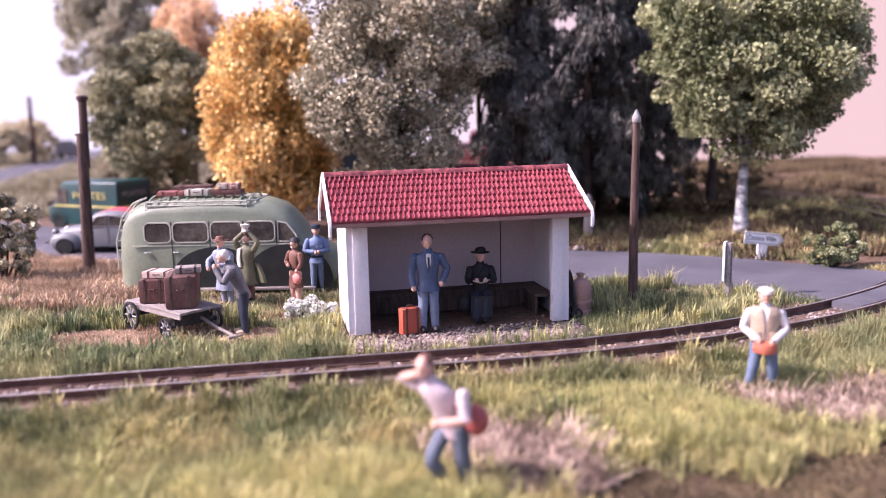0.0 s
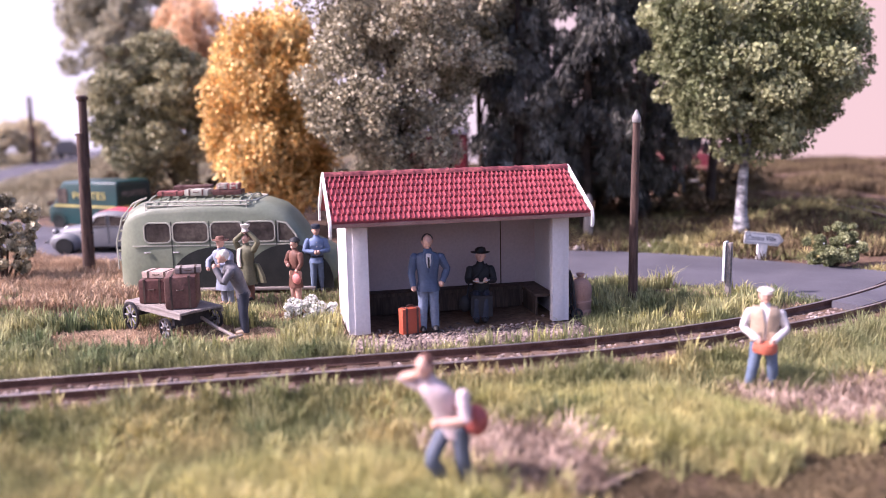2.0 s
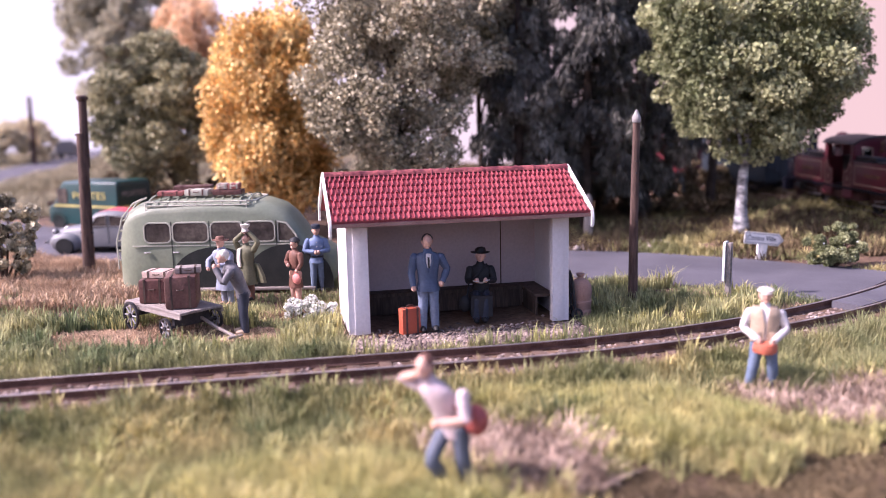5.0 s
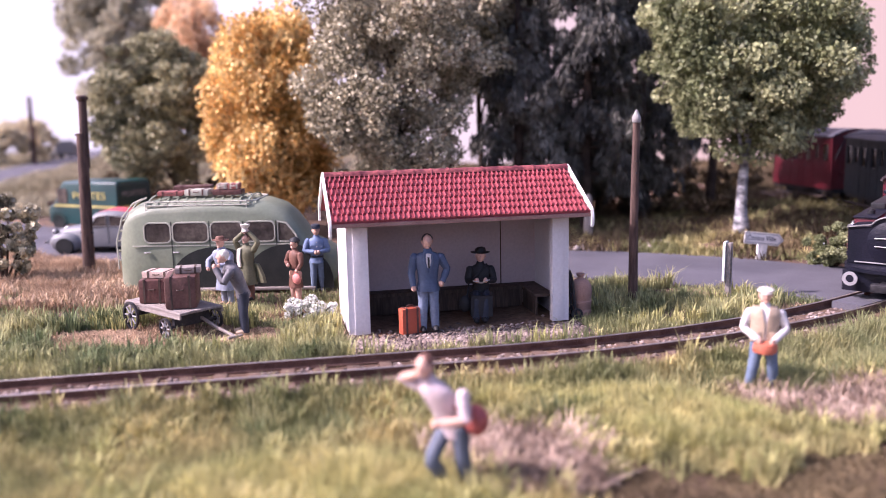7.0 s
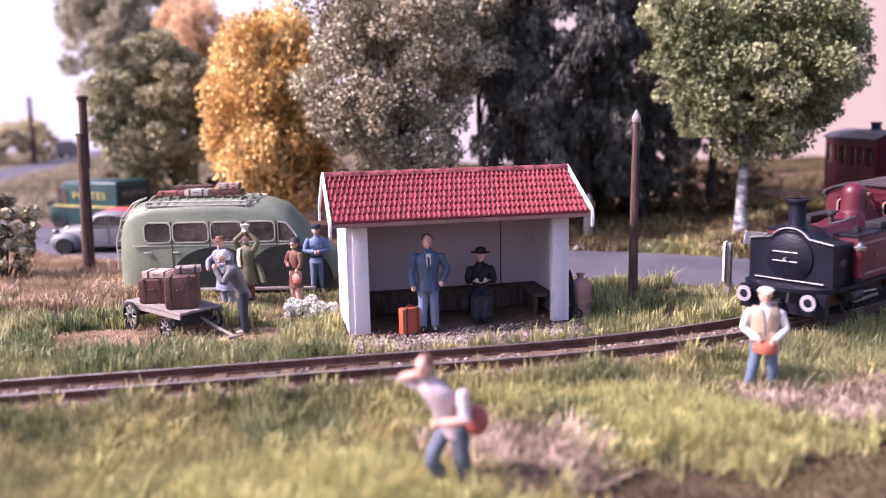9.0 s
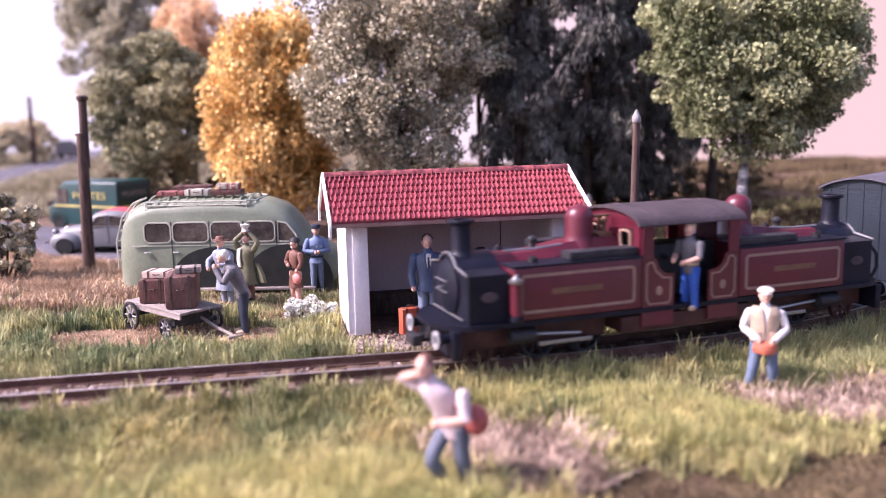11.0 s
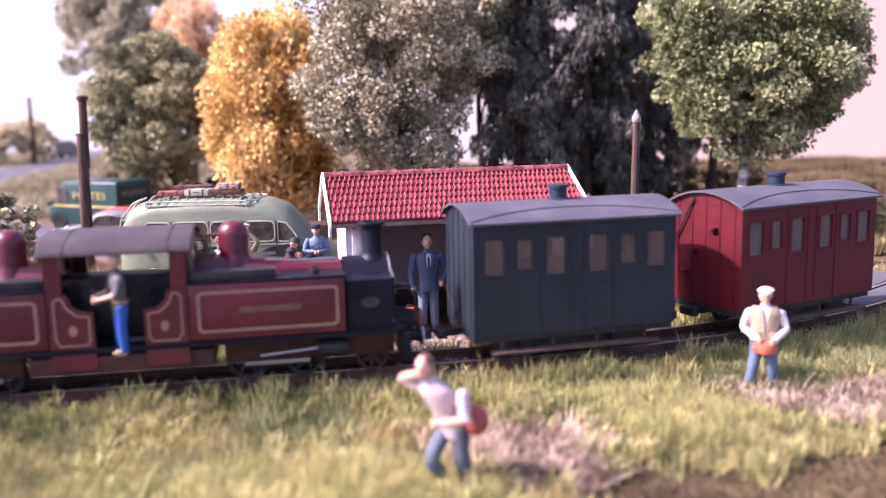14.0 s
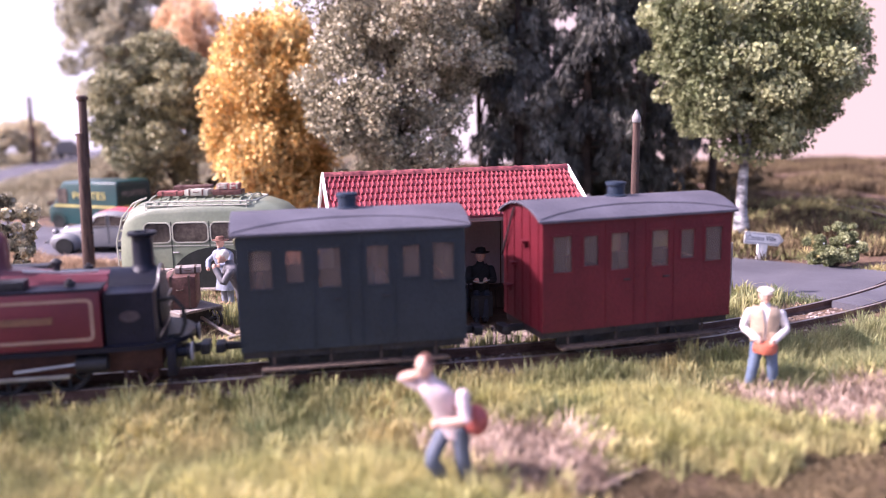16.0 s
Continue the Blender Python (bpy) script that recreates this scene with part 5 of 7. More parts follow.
# ---- vehicles on the road ----
def section(w, z0, z1, top_round, tumble=0.06, n=7):
    """Half cross-section points of a car body, from the sill over the roof to the other sill."""
    pts = [(w * 0.97, z0), (w, z0 + 0.12), (w, z0 + (z1 - z0) * 0.5), (w - tumble, z1 - top_round)]
    for k in range(1, n):
        a = math.pi / 2 * k / n
        pts.append(((w - tumble - top_round * 1.5) + top_round * 1.5 * math.cos(a), z1 - top_round + top_round * math.sin(a)))
    half = pts + [(0, z1)]
    return half + [(-y, z) for y, z in half[-2::-1]]


def side_panel(bm, pts, y, d=0.012):
    s = 1 if y > 0 else -1
    plate(bm, pts, y, y + s * d)


def road_wheel(parent, x, y, r, w=0.16):
    bm = nb()
    lathe(bm, (x, y, r), [(r * 0.6, -w / 2), (r * 0.95, -w / 2), (r, -w / 3), (r, w / 3), (r * 0.95, w / 2), (r * 0.6, w / 2)], n=18, axis="y")
    t = part("wheel", bm, M_RUBBER, parent, "black tyre")
    bm = nb()
    lathe(bm, (x, y, r), [(r * 0.62, -w * 0.4), (r * 0.3, -w * 0.5), (r * 0.3, w * 0.5), (r * 0.62, w * 0.4)], n=14, axis="y")
    part("hub", bm, M_STEEL, t)


def build_bus():
    bus = thing("minibus", P(-5.72, 22.32, ground_z(-5.7, 21.6) - 0.02, 0, 0, -1.5), "old sage green round-backed minibus with luggage rack", "bus")
    st = [(-2.38, 0.45, 0.36, 1.25, 0.25), (-2.34, 0.62, 0.26, 1.5, 0.3), (-2.22, 0.78, 0.17, 1.86, 0.36), (-2.05, 0.88, 0.13, 2.1, 0.38), (-1.8, 0.94, 0.11, 2.24, 0.36), (-1.4, 0.96, 0.11, 2.31, 0.33), (-0.5, 0.97, 0.11, 2.35, 0.32), (0.6, 0.97, 0.11, 2.34, 0.32),
          (1.3, 0.96, 0.11, 2.27, 0.34), (1.7, 0.94, 0.11, 2.14, 0.36), (1.95, 0.92, 0.11, 1.93, 0.36), (2.2, 0.89, 0.13, 1.58, 0.3), (2.42, 0.85, 0.15, 1.25, 0.25), (2.75, 0.78, 0.17, 1.12, 0.25), (3.0, 0.66, 0.23, 0.98, 0.22), (3.08, 0.5, 0.31, 0.86, 0.15)]
    bm = nb()
    loft(bm, [[(x, y, z) for y, z in section(w, a, b, r)] for x, w, a, b, r in st])
    body = part("body", bm, M_BUS, bus)
    for sd in (1, -1):
        y = sd * 0.93
        for x0, x1 in ((-1.56, -0.95), (-0.86, -0.02), (0.08, 0.82), (0.92, 1.62)):
            bm = nb()
            side_panel(bm, rounded(x0, x1, 1.32, 1.78, 0.12, 6), y, 0.05)
            win = part("window", bm, M_DARKGLASSPAINT, bus, "dark side window")
            bm = nb()
            frame_loop(bm, rounded(x0 - 0.035, x1 + 0.035, 1.29, 1.81, 0.14, 6), 0.03, 0.058, y)
            part("window_frame", bm, M_CREAM, win, "pale window frame")
        bm = nb()
        side_panel(bm, [(1.74, 1.32), (2.16, 1.32), (2.10, 1.46), (1.90, 1.72), (1.74, 1.76)], y * 0.985, 0.045)
        win = part("window", bm, M_DARKGLASSPAINT, bus)
        bm = nb()
        frame_loop(bm, [(1.70, 1.28), (2.22, 1.28), (2.15, 1.48), (1.94, 1.76), (1.70, 1.80)], 0.035, 0.055, y * 0.985)
        part("window_frame", bm, M_CREAM, win)
        # black swept wings over the wheels
        for cx, hw_, h in ((0.15, 1.15, 1.18), (1.95, 1.1, 1.22)):
            pts = [(cx - hw_ * math.cos(math.pi * k / 16), 0.11 + (h - 0.11) * math.sin(math.pi * k / 16) ** 0.8) for k in range(17)]
            bm = nb()
            side_panel(bm, pts, sd * 0.94, 0.05)
            part("wing_panel", bm, M_BLACK, bus, "black swept wheel wing")
        for x in (0.15, 2.05):
            road_wheel(bus, x, sd * 0.86, 0.32)
        bm = nb()
        box(bm, -1.2, 2.6, sd * 1.0 - 0.1, sd * 1.0 + 0.1, 0.10, 0.17, 0.02)
        part("running_board", bm, M_GREYWOOD, bus, "grey running board")
        for x in (-1.62, -0.9, 0.85):
            bm = nb()
            tube(bm, (x, sd * 0.985, 1.06), (x + 0.16, sd * 0.985, 1.06), 0.018, n=6)
            part("door_handle", bm, M_STEEL, bus)
        for x in (-0.91, 0.03, 0.87, 1.68):
            bm = nb()
            box(bm, x - 0.009, x + 0.009, sd * 0.968 - 0.01, sd * 0.968 + 0.01, 0.25, 1.82)
            part("door_gap", bm, M_BLACK, bus, "dark gap of a door")
        bm = nb()
        box(bm, -1.9, 2.1, sd * 0.965 - 0.012, sd * 0.965 + 0.012, 1.215, 1.24)
        part("waist_strip", bm, M_CREAM, bus, "thin pale waist strip")
    # rear ladder
    bm = nb()
    for y in (-0.62, -0.3):
        pipe(bm, [(-2.40, y, 0.6), (-2.42, y, 1.3), (-2.24, y, 1.9), (-1.95, y, 2.24), (-1.7, y, 2.36)], 0.022, 6)
    part("ladder", bm, M_CREAM, bus, "cream ladder rails up the rounded back")
    for x, z in ((-2.42, 0.8), (-2.43, 1.05), (-2.42, 1.3), (-2.35, 1.55), (-2.26, 1.82)):
        bm = nb()
        tube(bm, (x, -0.62, z), (x, -0.3, z), 0.018, n=6)
        part("rung", bm, M_CREAM, bus)
    # roof rack
    bm = nb()
    ring = [(-1.55, -0.84), (0.95, -0.84), (1.15, -0.66), (1.15, 0.66), (0.95, 0.84), (-1.55, 0.84), (-1.55, -0.84)]
    for z in (2.20, 2.29):
        pipe(bm, [(x, y, z) for x, y in ring], 0.02, 6)
    for x, y in ring[:-1] + [(-1.0, -0.84), (-0.3, -0.84), (0.35, -0.84), (-1.0, 0.84), (-0.3, 0.84), (0.35, 0.84)]:
        tube(bm, (x, y, 2.08), (x, y, 2.29), 0.014, n=5)
    rack = part("roof_rack", bm, M_CREAM, bus, "cream tubular roof rack")
    for k in range(12):
        bm = nb()
        x = -1.5 + k * 0.225
        arc = [(-0.84, 2.20), (-0.6, 2.33), (-0.3, 2.385), (0.3, 2.385), (0.6, 2.33), (0.84, 2.20)]
        loft(bm, [[(x - 0.025, y, z), (x + 0.025, y, z), (x + 0.025, y, z + 0.016), (x - 0.025, y, z + 0.016)] for y, z in arc], smooth=False)
        part("slat", bm, M_BUS, rack)
    base = bus.matrix_basis
    for nm, lb, x, y, sx, sy, sz, rz, m in (("suitcase", "red suitcase lying on the bus roof rack", -1.05, -0.3, 0.62, 0.42, 0.11, 3, M_LEATHER_RED), ("suitcase", "cream strapped suitcase on the bus roof rack", -0.36, -0.3, 0.6, 0.45, 0.15, -4, M_CREAM),
                                            ("suitcase", "dark trunk on the bus roof rack", 0.38, -0.28, 0.72, 0.46, 0.13, 2, M_LEATHER_DARK), ("bag", "brown soft bag on the bus roof rack", -0.66, 0.26, 0.95, 0.4, 0.2, 5, M_LEATHER)):
        suitcase(nm, lb, base @ P(x, y, 2.407, 0, 0, rz), sx, sy, sz, m, M_LEATHER)
    for x, m in ((0.24, M_SUITCASE), (0.54, M_LEATHER_RED)):
        suitcase("suitcase", "small pinkish suitcase on top of the dark trunk", base @ P(x, -0.26, 2.552, 0, 0, 4), 0.27, 0.36, 0.13, m, M_CREAM)


def suitcase(name, label, m, sx, sy, sz, material, straps, handle_up=False):
    t = thing(name, m, label, "luggage", "luggage")
    bm = nb()
    box(bm, -sx / 2, sx / 2, -sy / 2, sy / 2, 0, sz, min(sx, sy, sz) * 0.12)
    part("case", bm, material, t)
    for f in (-0.28, 0.28):
        bm = nb()
        box(bm, sx * f - 0.02, sx * f + 0.02, -sy / 2 - 0.008, sy / 2 + 0.008, 0.002, sz + 0.008)
        part("strap", bm, straps, t)
    bm = nb()
    if handle_up:
        pipe(bm, [(-0.07, 0, sz), (-0.06, 0, sz + 0.05), (0.06, 0, sz + 0.05), (0.07, 0, sz)], 0.012, 6)
    else:
        pipe(bm, [(-0.07, -sy / 2, sz * 0.6), (-0.05, -sy / 2 - 0.04, sz * 0.6), (0.05, -sy / 2 - 0.04, sz * 0.6), (0.07, -sy / 2, sz * 0.6)], 0.012, 6)
    part("handle", bm, straps, t)
    return t


def text_part(body, size, material, parent, m, depth=0.006, name="lettering", width=None):
    cu = bpy.data.curves.new("lettering", "FONT")
    cu.body, cu.size, cu.align_x, cu.align_y, cu.extrude, cu.resolution_u = body, size * S, "CENTER", "CENTER", depth * S, 3
    tmp = bpy.data.objects.new("lettering", cu)
    me = bpy.data.meshes.new_from_object(tmp)
    bpy.data.objects.remove(tmp)
    if width:
        xs = [v.co.x for v in me.vertices]
        k = width * S / (max(xs) - min(xs))
        for v in me.vertices:
            v.co.x *= k
    me.materials.clear()
    me.materials.append(material)
    ob = new(name, me)
    ob.parent = parent
    ob.matrix_basis = m
    return ob


def build_small_car():
    car = thing("small_car", P(-10.75, 28.5, ground_z(-10.8, 28) + 0.02, 0, 0, 176) @ Matrix.Diagonal((1, 1, 0.92, 1)), "pale grey small old car with a red roll-back roof", "car")
    st = [(1.95, 0.34, 0.35, 0.62, 0.1), (1.85, 0.42, 0.32, 0.8, 0.15), (1.4, 0.52, 0.3, 0.92, 0.2), (0.95, 0.62, 0.3, 0.98, 0.2), (0.72, 0.68, 0.28, 1.06, 0.2), (0.35, 0.72, 0.28, 1.42, 0.22), (-0.1, 0.74, 0.28, 1.52, 0.2), (-0.7, 0.74, 0.28, 1.46, 0.2), (-1.3, 0.7, 0.3, 1.2, 0.25), (-1.7, 0.62, 0.34, 0.85, 0.25), (-1.86, 0.5, 0.4, 0.62, 0.12)]
    bm = nb()
    loft(bm, [[(x, y, z) for y, z in section(w, a, b, r)] for x, w, a, b, r in st])
    part("body", bm, M_CARGREY, car)
    bm = nb()
    rf = [(0.32, 0.5, 1.43), (-0.1, 0.5, 1.545), (-0.7, 0.5, 1.485), (-1.3, 0.46, 1.225)]
    loft(bm, [[(x, -w, z - 0.05), (x, -w * 0.6, z), (x, 0, z + 0.012), (x, w * 0.6, z), (x, w, z - 0.05), (x, w, z - 0.08), (x, -w, z - 0.08)] for x, w, z in rf])
    part("roof", bm, M_CARRED, car, "red cloth roll-back roof")
    for sd in (1, -1):
        for pts in ([(0.42, 0.98), (0.42, 1.05), (0.2, 1.34), (-0.12, 1.38), (-0.12, 0.98)], [(-0.2, 0.98), (-0.2, 1.38), (-0.75, 1.3), (-0.98, 1.08), (-0.98, 0.98)]):
            bm = nb()
            side_panel(bm, pts, sd * 0.69, 0.045)
            w = part("window", bm, M_DARKGLASSPAINT, car)
            bm = nb()
            frame_loop(bm, pts, 0.03, 0.055, sd * 0.69)
            part("window_frame", bm, M_STEEL, w)
        bm = nb()
        ball(bm, (1.32, sd * 0.62, 0.42), 0.55, 0.2, 0.36, 14, 8)
        part("front_wing", bm, M_CARGREY, car)
        bm = nb()
        ball(bm, (-1.15, sd * 0.68, 0.45), 0.5, 0.1, 0.34, 14, 8)
        part("rear_wing", bm, M_CARGREY, car)
        bm = nb()
        ball(bm, (1.75, sd * 0.4, 0.78), 0.1, 0.1, 0.1, 10, 6)
        part("headlight", bm, M_STEEL, car)
        for x in (1.3, -1.1):
            road_wheel(car, x, sd * 0.72, 0.3, 0.2)
        bm = nb()
        box(bm, -0.165, -0.155, sd * 0.742 - 0.004, sd * 0.742 + 0.004, 0.35, 0.98)
        part("door_gap", bm, M_BLACK, car)
    for x in (2.0, -1.92):
        bm = nb()
        tube(bm, (x, -0.6, 0.42), (x, 0.6, 0.42), 0.035, n=8)
        part("bumper", bm, M_STEEL, car)


def build_van():
    van = thing("post_van", P(-13.58, 34.7, ground_z(-13.6, 34.5) - 0.02, 0, 0, 154) @ Matrix.Diagonal((0.97, 0.95, 0.9, 1)), "dark green post van with yellow lettering and stripe", "van")
    st = [(2.05, 0.7, 0.4, 0.95, 0.15), (1.95, 0.82, 0.34, 1.1, 0.18), (1.55, 0.88, 0.32, 1.3, 0.2), (1.2, 0.92, 0.3, 2.0, 0.2), (1.0, 0.94, 0.3, 2.15, 0.14), (-1.85, 0.95, 0.3, 2.2, 0.12), (-1.95, 0.93, 0.32, 2.16, 0.12)]
    bm = nb()
    loft(bm, [[(x, y, z) for y, z in section(w, a, b, r, 0.02)] for x, w, a, b, r in st], smooth=False)
    part("body", bm, M_TEAL, van)
    for sd in (1, -1):
        bm = nb()
        side_panel(bm, rounded(0.72, 1.28, 1.2, 1.85, 0.08), sd * 0.91, 0.05)
        part("window", bm, M_DARKGLASSPAINT, van)
        bm = nb()
        box(bm, -1.9, 1.5, min(sd * 0.94, sd * 0.962), max(sd * 0.94, sd * 0.962), 1.06, 1.15)
        part("stripe", bm, M_YELLOW, van, "yellow side stripe")
        for x in (1.3, -1.15):
            road_wheel(van, x, sd * 0.86, 0.36, 0.22)
            bm = nb()
            pts = [(x - 0.5 * math.cos(math.pi * k / 12), 0.34 + 0.5 * math.sin(math.pi * k / 12)) for k in range(13)]
            side_panel(bm, pts, sd * 0.94, 0.03)
            part("wheel_arch", bm, M_TEALDARK, van)
        text_part("POSTES", 0.42, M_YELLOW, van, P(-0.5, sd * 0.965, 1.55, 90, 0, 180 if sd > 0 else 0), width=1.75)
    bm = nb()
    box(bm, -1.975, -1.955, -0.85, 0.85, 0.45, 2.02, 0.008)
    part("rear_door", bm, M_TEALDARK, van, "dark rear doors")
    text_part("POSTES", 0.32, M_GREYWOOD, van, P(-1.985, 0, 1.62, 90, 0, 270), width=1.3)
    bm = nb()
    box(bm, -1.99, -1.977, -0.9, 0.9, 1.06, 1.14)
    part("stripe", bm, M_YELLOW, van)


def build_far_truck():
    t = thing("far_truck", P(-33.3, 78.5, ground_z(-33.3, 78.5) + 0.05, 0, 0, 60) @ Matrix.Diagonal((0.6, 0.6, 0.62, 1)), "small dark truck far along the road", "truck")
    bm = nb()
    box(bm, -2.4, 0.9, -1.0, 1.0, 0.6, 2.6, 0.1)
    part("body", bm, M_HAZE_GREY, t)
    bm = nb()
    box(bm, 0.92, 2.2, -0.95, 0.95, 0.5, 2.1, 0.15)
    part("cab", bm, M_GREYWOOD, t)
    for x in (1.5, -1.5):
        for y in (-0.9, 0.9):
            road_wheel(t, x, y, 0.42, 0.25)


# ---- luggage cart ----
def build_cart():
    cx, cy = -5.60, 17.75
    g = ground_z(cx, cy) + 0.02
    base = P(cx, cy, g, 0, 0, -42)
    cart = thing("luggage_cart", base, "grey wooden four-wheeled luggage cart with spoked wheels", "cart")
    for k in range(5):
        bm = nb()
        y = -0.5 + k * 0.2
        box(bm, -1.05 + random.uniform(-0.03, 0.03), 1.05 + random.uniform(-0.03, 0.03), y + 0.006, y + 0.194, 0.50, 0.55, 0.008)
        part("deck_board", bm, M_GREYWOOD, cart)
    for y in (-0.5, 0.46):
        bm = nb()
        box(bm, -1.06, 1.06, y, y + 0.04, 0.42, 0.498)
        part("side_beam", bm, M_GREYWOOD, cart)
    for x, r in ((-0.66, 0.29), (0.66, 0.21)):
        bm = nb()
        tube(bm, (x, -0.58, r), (x, 0.58, r), 0.03)
        box(bm, x - 0.05, x + 0.05, -0.4, 0.4, r, 0.42)
        part("axle", bm, M_IRON, cart)
        for y in (-0.58, 0.58):
            bm = nb()
            lathe(bm, (x, y, r), [(r * 0.84, -0.025), (r, -0.025), (r, 0.025), (r * 0.84, 0.025), (r * 0.84, -0.025)], n=18, axis="y")
            rim = part("wheel", bm, M_IRON, cart)
            bm = nb()
            lathe(bm, (x, y, r), [(0.05, -0.04), (0.05, 0.04)], n=8, axis="y")
            part("hub", bm, M_IRON, rim)
            for k in range(8):
                a = k * math.pi / 4
                bm = nb()
                tube(bm, (x, y, r), (x + r * 0.95 * math.cos(a), y, r + r * 0.95 * math.sin(a)), 0.018, n=5)
                part("spoke", bm, M_RING, rim)
    bm = nb()
    pipe(bm, [(0.7, 0.2, 0.3), (1.25, 0.22, 0.16), (1.8, 0.24, 0.06)], 0.035, 6)
    tube(bm, (1.8, 0.08, 0.06), (1.8, 0.4, 0.06), 0.028)
    part("draw_bar", bm, M_GREYWOOD, cart, "pale draw bar resting on the ground")
    for nm, lb, x, y, z, sx, sy, sz, rz, m in (("trunk_case", "large brown travelling trunk on the luggage cart", 0.42, 0.0, 0.552, 0.62, 0.86, 0.66, 52, M_LEATHER), ("trunk_case", "dark red-brown trunk on the luggage cart", -0.36, -0.16, 0.552, 0.56, 0.5, 0.5, 44, M_LEATHER_DARK),
                                               ("suitcase", "pale pinkish suitcase lying on a trunk", -0.34, 0.0, 1.062, 0.66, 0.46, 0.13, 30, M_SUITCASE), ("soft_bag", "grey-brown soft bag on top of a trunk", 0.48, 0.12, 1.222, 0.5, 0.34, 0.12, 55, M_GREYWOOD), ("trunk_case", "brown small case at the back of the cart", -0.5, 0.32, 0.552, 0.6, 0.26, 0.4, 0, M_LEATHER)):
        suitcase(nm, lb, base @ P(x, y, z, 0, 0, rz), sx, sy, sz, m, M_DARKWOOD)


# ---- posts, signs and clutter ----
def build_posts():
    g = ground_z(4.17, 19.0)
    t = thing("telegraph_pole", P(4.17, 19.0, g), "brown wooden telegraph pole with a grey cap", "pole")
    bm = nb()
    pipe(bm, [(0, 0, -0.1), (0.0, 0, 1.6), (0.03, 0, 4.02)], [0.105, 0.095, 0.075], 12)
    part("shaft", bm, M_POLE, t)
    bm = nb()
    lathe(bm, (0.03, 0, 0), [(0.08, 4.02), (0.095, 4.04), (0.095, 4.14), (0.08, 4.17), (0.03, 4.27), (0.005, 4.31)], n=12)
    part("cap", bm, M_GREYCAP, t, "pale grey pointed cap")
    for z in (3.2, 2.95, 1.9):
        bm = nb()
        tube(bm, (0.02, -0.12, z), (0.02, 0.12, z), 0.02, n=6)
        part("bolt", bm, M_IRON, t)
    g = ground_z(-10.0, 24.4)
    t = thing("telegraph_pole", P(-9.98, 24.4, g, 0, 1.6, 0), "dark wooden pole with a doubled upper half", "pole")
    bm = nb()
    pipe(bm, [(0, 0, -0.1), (0, 0, 3.95)], [0.17, 0.14], 12)
    part("shaft", bm, M_POLE, t)
    bm = nb()
    pipe(bm, [(0.06, 0.02, 3.0), (0.06, 0.02, 4.85)], [0.12, 0.11], 12)
    part("upper_shaft", bm, M_POLE, t)
    bm = nb()
    lathe(bm, (0.06, 0.02, 0), [(0.11, 4.82), (0.16, 4.86), (0.16, 4.94), (0.08, 4.98)], n=10)
    part("cap", bm, M_POLE, t)
    for z in (3.9, 3.35, 1.2):
        bm = nb()
        tube(bm, (-0.17, -0.05, z), (0.2, -0.05, z), 0.025, n=6)
        part("bracket", bm, M_IRON, t)
    t = thing("telegraph_pole", P(-32.2, 70, ground_z(-32.2, 70)), "thin far pole by the road", "pole")
    bm = nb()
    pipe(bm, [(0, 0, -0.1), (0, 0, 5.3)], [0.22, 0.16], 8)
    part("shaft", bm, M_POLE, t)
    # direction sign
    x, y = 8.85, 24.3
    g = ground_z(x, y)
    t = thing("direction_sign", P(x + 0.06, y, g - 0.12, 0, 4, 8), "white arrow-shaped direction sign with dark lettering", "road sign")
    bm = nb()
    box(bm, -0.14, 0.14, -0.04, 0.04, -0.1, 0.62, 0.015)
    part("post", bm, M_TRIM, t)
    bm = nb()
    pts = [(-0.58, 0.56), (0.44, 0.50), (0.60, 0.67), (0.44, 0.84), (-0.58, 0.90)]
    plate(bm, pts, -0.06, -0.042)
    board = part("board", bm, M_TRIM, t)
    bm = nb()
    frame_loop(bm, [(-0.55, 0.59), (0.43, 0.53), (0.56, 0.67), (0.43, 0.81), (-0.55, 0.87)], 0.018, 0.004, -0.062)
    part("border", bm, M_INK, board, "dark border line")
    text_part("Centre Ville", 0.2, M_INK, board, P(-0.07, -0.064, 0.705, 90, 2.5, 0), 0.003, width=0.86)
    # crossing sign seen edge on
    x, y = 6.3, 19.1
    g = ground_z(x, y)
    t = thing("crossing_sign", P(x, y, g, 0, 3, 62), "weathered white signboard on a double timber post", "road sign")
    for u in (-0.1, 0.1):
        bm = nb()
        box(bm, u - 0.04, u + 0.04, -0.05, 0.05, -0.1, 1.35, 0.012)
        part("post", bm, M_GREYWOOD, t)
    bm = nb()
    pts = [(-0.24, 0.52), (0.24, 0.52), (0.24, 1.28), (0.18, 1.38), (-0.18, 1.38), (-0.24, 1.28)]
    loft(bm, [[(u, y_, z) for u, z in pts] for y_ in (0.052, 0.10)], smooth=False)
    part("board", bm, M_TRIM, t, "white board with worn edges")
    # stone post behind the shelter
    x, y = 4.78, 28.6
    g = ground_z(x, y)
    t = thing("stone_post", P(x, y, g), "pale stone post with a rounded head", "post")
    bm = nb()
    lathe(bm, (0, 0, 0), [(0.16, -0.1), (0.15, 0.6), (0.13, 0.95), (0.17, 0.98), (0.17, 1.04), (0.1, 1.08), (0.11, 1.25), (0.13, 1.36), (0.09, 1.5), (0.03, 1.56)], n=12)
    part("shaft", bm, M_PALESTONE, t)
    # churn and tools beside the shelter
    p = SHELTER @ Vector((4.95, 0.38, 0))
    t = thing("clay_jar", P(p.x, p.y, ground_z(p.x, p.y)), "tall terracotta jar beside the shelter", "jar")
    bm = nb()
